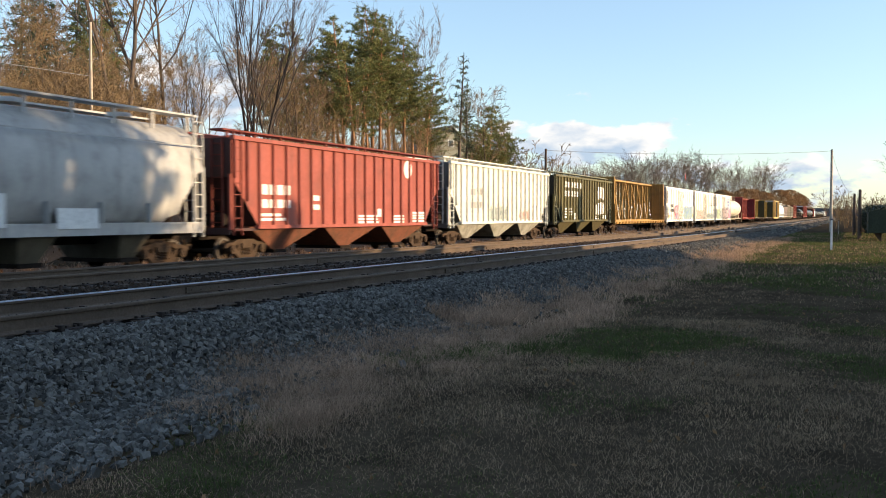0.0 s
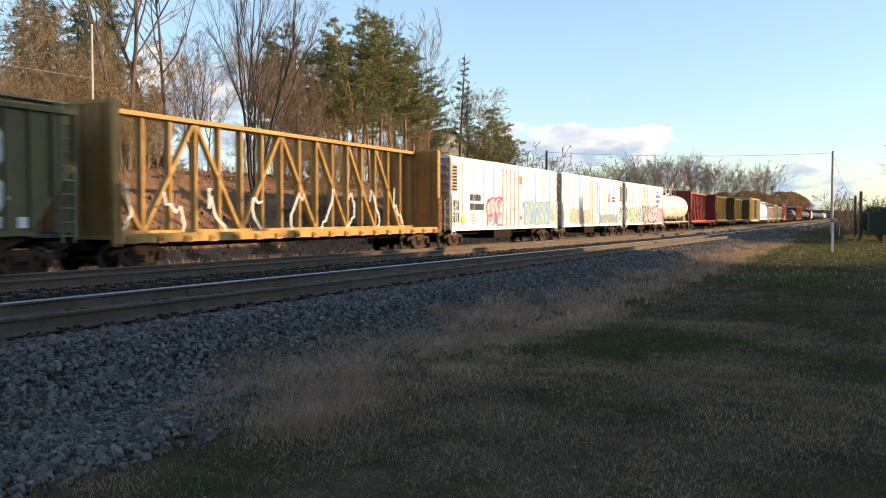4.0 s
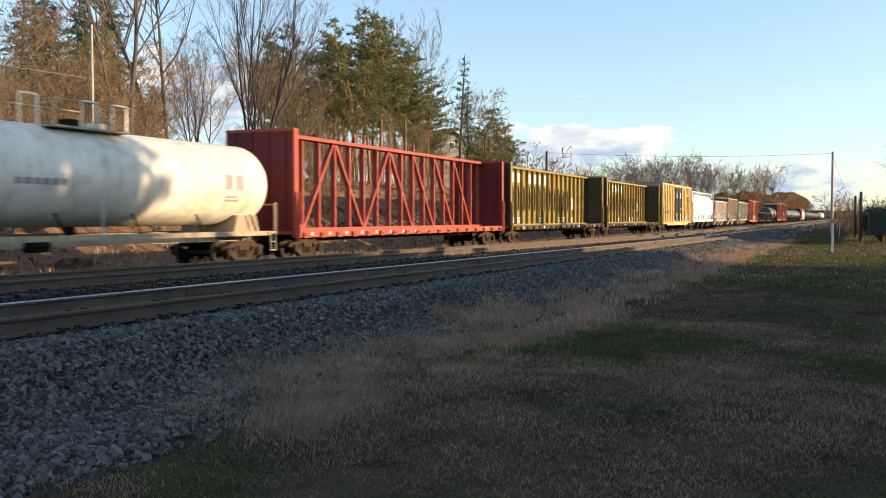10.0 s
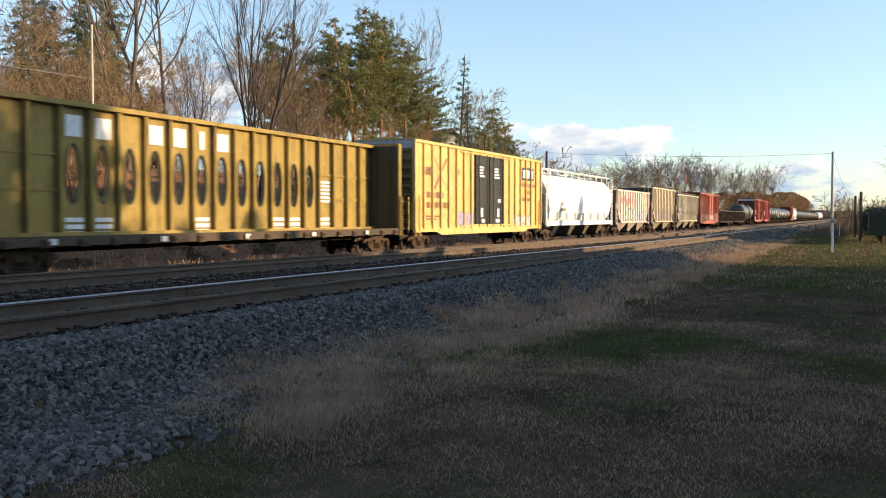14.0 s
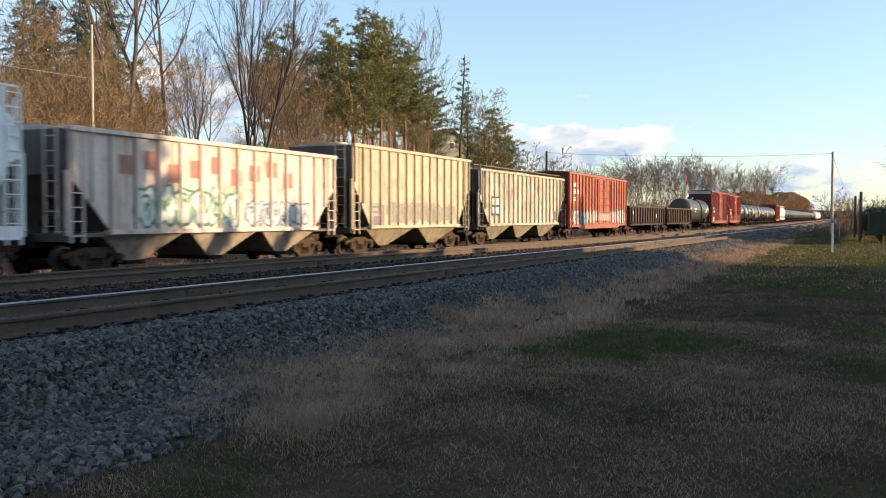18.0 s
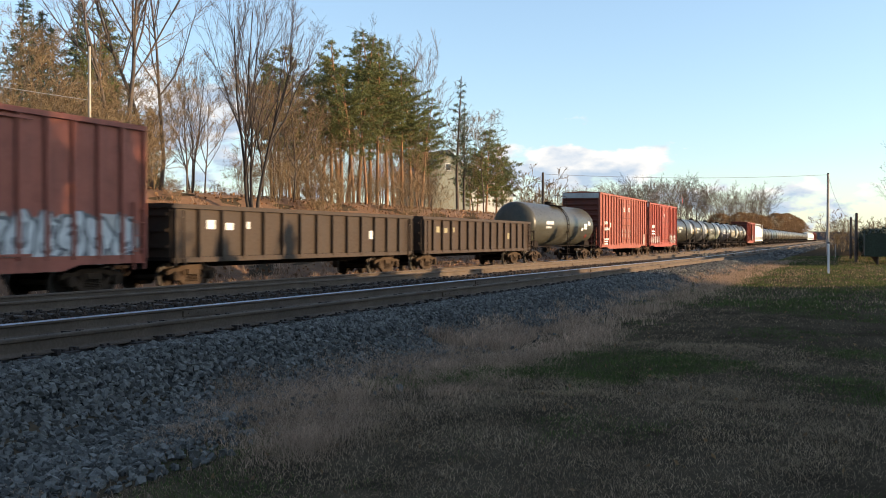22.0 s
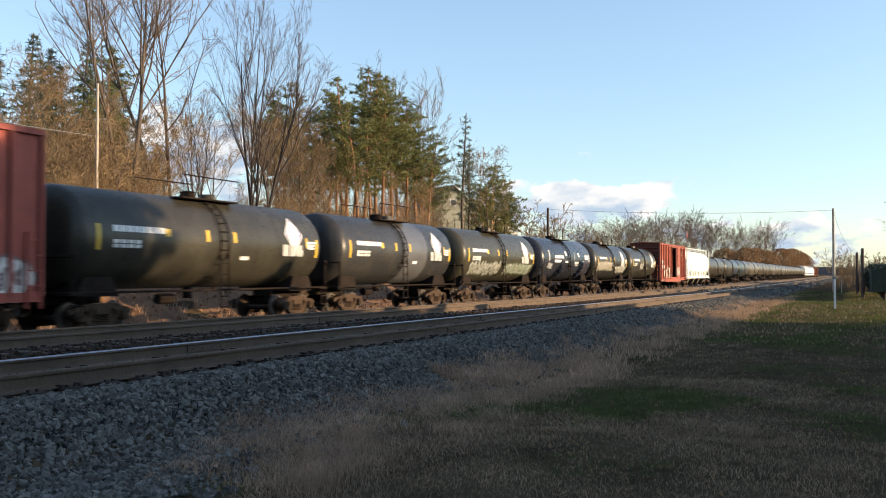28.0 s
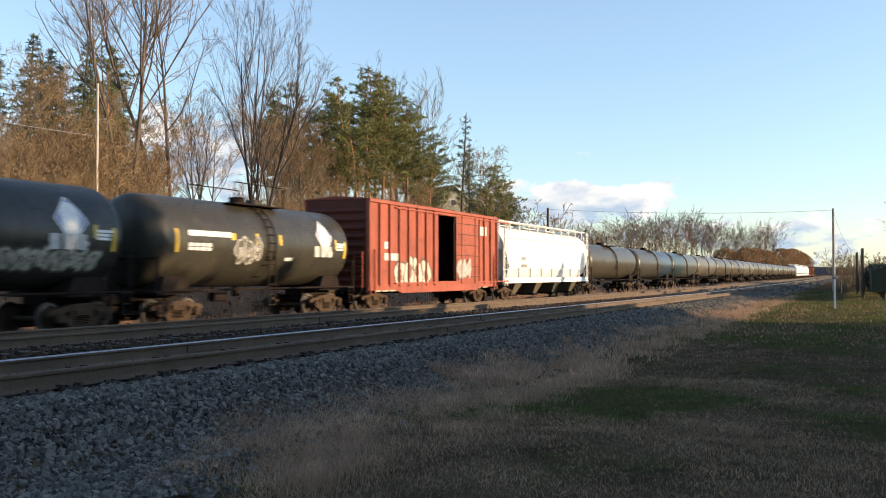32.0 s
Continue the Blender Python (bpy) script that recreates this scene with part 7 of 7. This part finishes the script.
# bare trees beyond the hedge
for X, Y, s in ((150, -6.5, 0.75), (165, -9, 0.9), (190, -8, 0.85)):
    plant(rp.choice(t_far), X, Y, s)

# ---------------- trees and hedges out of view behind the camera, on the sunny side of the lawn, added to cast the shade ---
def fir_core(h, r):
    rr = random.Random(77)
    rings = []
    for i in range(13):
        f = i / 12
        k = r * (1 - f) ** 0.95 * (1.0 if i % 2 else 0.78) + 0.03
        rings.append([(k * rr.uniform(0.85, 1.15) * math.cos(j * 0.6283), k * rr.uniform(0.85, 1.15) * math.sin(j * 0.6283), 0.25 + (h - 0.3) * f) for j in range(10)])
    return loft(bmesh.new(), rings)


t_fir = template("fir_tree", pine_tree(41, 10, 0.03, 1.7, 0.6, 0.0, True), (m_bark, m_needle_dark), "slim dark fir at the lawn's edge, unseen, casts shade", "tree", "firs on the lawn")
# solid cone inside the fir, so that its shadow falls dense
part("inner_branches", fir_core(10, 1.35), m_needle_dark, t_fir)
for X, H in ((42.0, 9.7), (37.7, 9.2), (76.5, 9.9), (82.3, 10.9), (27.5, 8.6)):
    plant(t_fir, X, -25, H / 10.0)


def hedge(name, x0, x1, y, depth, top, seed, label, step=1.0, leaf=0.16, dens=60, bottom=0.0, mat=m_needle_dark):
    """A clipped evergreen hedge: a dark core and a coat of leaves."""
    r = random.Random(seed)
    root = empty(name, pose(0, 0, 0), label, "hedge")
    core = bmesh.new()
    n = max(2, int((x1 - x0) / step))
    rows = []
    for i in range(n + 1):
        x = x0 + (x1 - x0) * i / n
        zt = top(x) + r.uniform(-0.12, 0.12)
        g = ground_z(x, y)
        zb = g + (bottom(x) if callable(bottom) else bottom)
        d = depth * r.uniform(0.85, 1.1) / 2
        rows.append([(x, y - d, zb), (x, y - d, zt - 0.15), (x, y - d * 0.5, zt), (x, y + d * 0.5, zt), (x, y + d, zt - 0.15), (x, y + d, zb)])
    loft(core, rows)
    part("core", core, mat, root)
    w = Wood()
    for i in range(int((x1 - x0) * dens)):
        x = r.uniform(x0, x1)
        zt, zb = top(x), ground_z(x, y) + (bottom(x) if callable(bottom) else bottom)
        if r.random() < 0.4:
            p = Vector((x, y + r.uniform(-0.5, 0.5) * depth, zt + r.uniform(-0.1, 0.06)))
        else:
            p = Vector((x, y + r.choice((-0.5, 0.5)) * depth * r.uniform(0.9, 1.08), r.uniform(zb, zt)))
        d = Vector((r.gauss(0, 1), r.gauss(0, 1), r.gauss(0.4, 1))).normalized()
        w.blade(p, p + d * leaf * r.uniform(0.8, 1.8), leaf * 0.35, r)
    part("foliage", w.mesh("foliage", mat, False), None, root)
    return root


def hedge_top(x):
    """Tall along the lawn, lower from the open corner on; shaped to fit the shade's edge."""
    return 8.1 - 1.4 * smooth_step(33.2, 35.4, x) - 0.085 * max(0.0, x - 35) - 0.05 * max(0.0, x - 41) + 0.07 * math.sin(x * 1.9) + 0.05 * math.sin(x * 4.3)


# unseen hedges, added to block the sun; the second floats to let light under
hedge("shade_hedge", -40, 40.2, -25.0, 2.0, hedge_top, 3, "tall unseen hedge on the sunny side, added to shade the lawn", 1.2, 0.3, 30)
hedge("clipped_hedge", 40.2, 47.5, -25.0, 1.2, hedge_top, 4, "raised unseen hedge, added to bound the sunlit strip", 0.8, 0.2, 40, lambda x: 4.3 + (x - 40.2) * 0.14)
# unseen pines, bare trees, firs and oaks, added to dapple and shade the train
for X, Y, s in ((-2, -27, 0.78), (6, -30, 0.84), (13, -27.5, 0.8), (17.5, -29, 0.8), (22, -27, 0.78), (26.5, -29.5, 0.76), (31, -27.5, 0.72), (35, -29, 0.66)):
    plant(rp.choice(t_pine), X, Y, s)
for X, s in ((11, 1.3), (20, 1.25), (29, 1.15), (35, 0.95)):
    plant(rp.choice(t_bare), X, -26.5, s)
for X, Y, s in ((24.5, -30.6, 1.62), (28.8, -30.4, 1.55), (31.4, -31.0, 1.66), (33.6, -29.6, 1.5), (34.9, -31.2, 1.6), (20.5, -31, 1.6)):
    plant(t_fir, X, Y, s)
for i in range(16):
    plant(t_fir, -8 + i * 2.75 + rp.uniform(-0.5, 0.5), -28 + rp.uniform(-0.8, 0.8), rp.uniform(1.4, 1.68))
for i, X in enumerate((-12, -2, 8, 18, 28)):
    plant(t_oak[i % 2], X, -31 + rp.uniform(-1, 1), rp.uniform(1.1, 1.22), tall=1.05)
# unseen loose row of small firs further on, added for stripes of shade
for i in range(8):
    X = 95 + i * 24 + rp.uniform(-5, 5)
    plant(t_fir, X, -25 + rp.uniform(-2, 2), rp.uniform(0.5, 0.66), tall=1.0)
# ---------------- poles, posts, wires, houses, hedge down the line ----------------
def pole(x, y, h, r, label, mat=m_pole, arm=0.0, name="utility_pole"):
    root = empty(name, pose(x, y, ground_z(x, y)), label, "pole")
    part("shaft", tube(bmesh.new(), (0, 0, -0.3), (0, 0, h), r, r * 0.72, seg=10), mat, root, smooth=True)
    if arm:
        part("crossarm", boxes((-0.06, 0.06, -arm, arm, h - 0.5, h - 0.38)), mat, root)
        for s in (-0.9, -0.4, 0.4, 0.9):
            part("insulator", tube(bmesh.new(), (0, s * arm, h - 0.38), (0, s * arm, h - 0.22), 0.05, 0.03, seg=8), m_wire, root)
    part("cap", tube(bmesh.new(), (0, 0, h), (0, 0, h + 0.05), r * 0.75, r * 0.5, seg=10), m_under, root)
    return root


def cable(p, q, sag, r, label, n=18):
    p, q = Vector(p), Vector(q)
    strand = Wood()
    pts = [p.lerp(q, i / n) - Vector((0, 0, 4 * sag * (i / n) * (1 - i / n))) for i in range(n + 1)]
    strand.limb(pts, [r] * len(pts), 5)
    return tagged(part("overhead_cable", strand.mesh("overhead_cable", m_wire), None), label, "cable")


xl = on_bearing(166, 31.5)
pole(xl, 31.5, 10.3 - ground_z(xl, 31.5), 0.085, "pale weathered utility pole among bare trees")
x2 = on_bearing(967, 27.5)
pole(x2, 27.5, 8.0 - ground_z(x2, 27.5), 0.15, "dark wooden pole beside the far track", m_tie)
pole(107, 2.6, 8.5, 0.16, "tall pale wooden utility pole beside the lawn")
cable((x2, 27.5, 7.9), (107, 2.6, 8.35), 0.35, 0.018, "thin cable spanning the tracks between two poles")
cable((107, 2.6, 8.3), (86, 0.3, 3.3), 0.9, 0.016, "slack cable from the tall pole to a short post")
cable((xl, 31.5, 7.9), (xl - 30, 30.0, 8.0), 0.3, 0.014, "thin pale cable from the pole among the trees")
pole(86, 0.3, 3.4, 0.13, "short dark wooden post", m_tie, name="wooden_post")
pole(74, -0.1, 3.5, 0.14, "short dark wooden post with square top", m_tie, name="wooden_post")
pole(92, 1.6, 1.2, 0.06, "thin leaning marker post", m_pole, name="marker_post")

root = empty("marker_post", pose(50, 1.18, ground_z(50, 1.18)), "slim white plastic marker post standing in the grass", "post")
part("shaft", boxes((-0.05, 0.05, -0.05, 0.05, -0.2, 1.45)), m_white_post, root)
part("cap", prism(bmesh.new(), [(-0.06, 1.45), (0.06, 1.45), (0.04, 1.53), (-0.04, 1.53)], -0.06, 0.06), material("dark_cap", (0.08, 0.08, 0.09), 0.6), root, "dark cap")

# hedge of clipped evergreens with bare stems, seen at the edge of the lawn
hedge("evergreen_hedge", 66, 130, -1.35, 1.6, lambda x: 2.15 + 0.12 * math.sin(x * 1.3), 9, "dark green clipped hedge on short stems", 0.9, 0.14, 90, 0.55, material("dark_hedge_leaves", (0.026, 0.036, 0.018), 0.8, 0, 0.3, 0.8, island=0.3))
stem = mesh_of("stem", tube(bmesh.new(), (0, 0, -0.1), (0, 0, 0.7), 0.06, seg=6), m_bark)
hr = bpy.data.objects["evergreen_hedge"]
for i in range(30):
    part("stem", stem, None, hr, at=pose(66.5 + i * 2.1, -1.35, ground_z(66.5 + i * 2.1, -1.35)))

# windsock-like red flag on its mast
xf = on_bearing(1213, 35)
mast = pole(xf, 35, 11.2 - ground_z(xf, 35), 0.07, "thin mast with a red flag behind the line", m_pole, name="flag_mast")
flag = empty("flag", pose(xf, 35, 11.0), "small red flag on a thin mast", "flag")
for i in range(4):
    bm = bmesh.new()
    w = 0.55
    for sgn in (1,):
        pts = [(i * 0.32, -0.10 * i - w / 2), ((i + 1) * 0.32, -0.10 * (i + 1) - 0.25 - w / 2), ((i + 1) * 0.32, -0.10 * (i + 1) - 0.25 + w / 2), (i * 0.32, -0.10 * i + w / 2)]
        prism(bm, [(a, b - 0.25 * i) for a, b in pts], -0.02, 0.02)
    part("cloth", bm, material("red_cloth", (0.55, 0.04, 0.03), 0.8, 0, 0.15, 3.0), flag)


def house(x, y, turn, w, d, wall_h, roof_h, siding, roofing, label, base=0.0, name="house"):
    root = empty(name, pose(x, y, ground_z(x, y) + base, 0, 0, turn), label, "house")
    part("wall", boxes((-w / 2, w / 2, -d / 2, d / 2, -4.0, wall_h)), siding, root)
    part("gable", prism(bmesh.new(), [(-d / 2, wall_h), (d / 2, wall_h), (0, wall_h + roof_h)], -w / 2, w / 2, "x"), siding, root)
    for s in (-1, 1):
        slab = [(s * (d / 2 + 0.45), wall_h - 0.35), (s * (d / 2 + 0.45), wall_h - 0.15), (0, wall_h + roof_h + 0.2), (0, wall_h + roof_h)]
        part("roof", prism(bmesh.new(), slab, -w / 2 - 0.45, w / 2 + 0.45, "x"), roofing, root, "dark shingled roof")
        part("fascia", prism(bmesh.new(), [(a, b + 0.005) for a, b in slab], s * (w / 2 + 0.45) - 0.05, s * (w / 2 + 0.45) + 0.06, "x"), m_white_post, root)
    for i in range(3):
        for z in (0.9, 3.5):
            if z + 1.2 > wall_h:
                continue
            xx = -w / 2 + (i + 0.5) * w / 3
            win = part("window", boxes((xx - 0.5, xx + 0.5, -d / 2 - 0.05, -d / 2, z, z + 1.25)), m_white_post, root)
            part("pane", boxes((xx - 0.42, xx + 0.42, -d / 2 - 0.065, -d / 2 - 0.05, z + 0.08, z + 1.17)), material("window_glass", (0.03, 0.04, 0.05), 0.08, 0, 0.1), win)
    win = part("window", boxes((-w / 2 - 0.05, -w / 2, -0.5, 0.5, wall_h + 0.2, wall_h + 1.3)), m_white_post, root)
    part("pane", boxes((-w / 2 - 0.065, -w / 2 - 0.05, -0.42, 0.42, wall_h + 0.28, wall_h + 1.22)), material("window_glass", (0.03, 0.04, 0.05), 0.08), win)
    part("chimney", boxes((1.0, 1.6, 0.5, 1.1, wall_h + 1, wall_h + roof_h + 0.9)), material("chimney_brick", (0.25, 0.12, 0.09), 0.9), root)
    return root


m_siding = material("white_siding", (0.72, 0.68, 0.58), 0.7, 0, 0.08, 2.0)
m_siding_grey = material("green_grey_siding", (0.20, 0.20, 0.155), 0.8, 0, 0.1, 2.0)
m_shingle = material("dark_shingles", (0.10, 0.105, 0.085), 0.9, 0, 0.3, 4.0, bump=0.6)
house(on_bearing(862, 62), 62, 40, 9, 8, 5.2, 3.4, m_siding, m_shingle, "white two-storey house with dark gabled roof behind trees", 2.8)
house(on_bearing(772, 60), 60, 55, 9, 8, 4.6, 3.2, m_siding_grey, m_shingle, "grey-green house with dark roof behind the grove", 3.6)
house(150, -9, 5, 14, 9, 2.6, 2.4, material("reddish_wall", (0.3, 0.12, 0.09), 0.8), m_shingle, "low house with reddish walls beyond the hedge")
house(on_bearing(60, 62), 62, 30, 10, 8, 4.0, 3.0, material("blue_grey_siding", (0.3, 0.36, 0.42), 0.8), m_shingle, "blue-grey house half hidden by shrubs on the bank", -1.0)

# far ridge on the horizon
bm = bmesh.new()
rows = []
for i in range(90):
    an = radians(-35 + i * 1.0)
    h = 14 + 6 * noise.noise((i * 0.22, 0, 0)) + 3 * noise.noise((i * 0.9, 1, 0))
    rows.append([(1900 * math.cos(an), 1900 * math.sin(an), -3), (1900 * math.cos(an), 1900 * math.sin(an), h), (2150 * math.cos(an), 2150 * math.sin(an), h * 0.9), (2150 * math.cos(an), 2150 * math.sin(an), -3)])
tagged(part("backdrop", loft(bm, rows), material("far_woods", (0.09, 0.085, 0.10), 0.95, 0, 0.3, 0.02), None), "low far ridge of bare woods on the horizon", "ridge", kind="structure")
def motions():
    times = [0, 4, 8, 12, 16, 20, 24, 28, 32]
    for root, u in CARS:
        rows = []
        for t in times:
            s = u - run(t)
            rows.append((t, pose(s, TRAIN_Y + bend(s), TRAIN_Z, 0, 0, heading(s))))
        walk(root, rows)
    # the wheelsets of one truck are keyed to roll with the train; all others carry the same turning
    keyed = {}
    for wheel, x in SPIN:
        if x not in keyed:
            turn = [(i / FPS, pose(x * AXLE, 0, WHEEL_R, 0, -math.degrees(run(i / FPS) / WHEEL_R), 0)) for i in range(32 * FPS + 1)]
            walk(wheel, turn)
            keyed[x] = wheel.animation_data
        else:
            wheel.rotation_mode = "QUATERNION"
            data = wheel.animation_data_create()
            data.action = keyed[x].action
            data.action_slot = keyed[x].action_slot


motions()
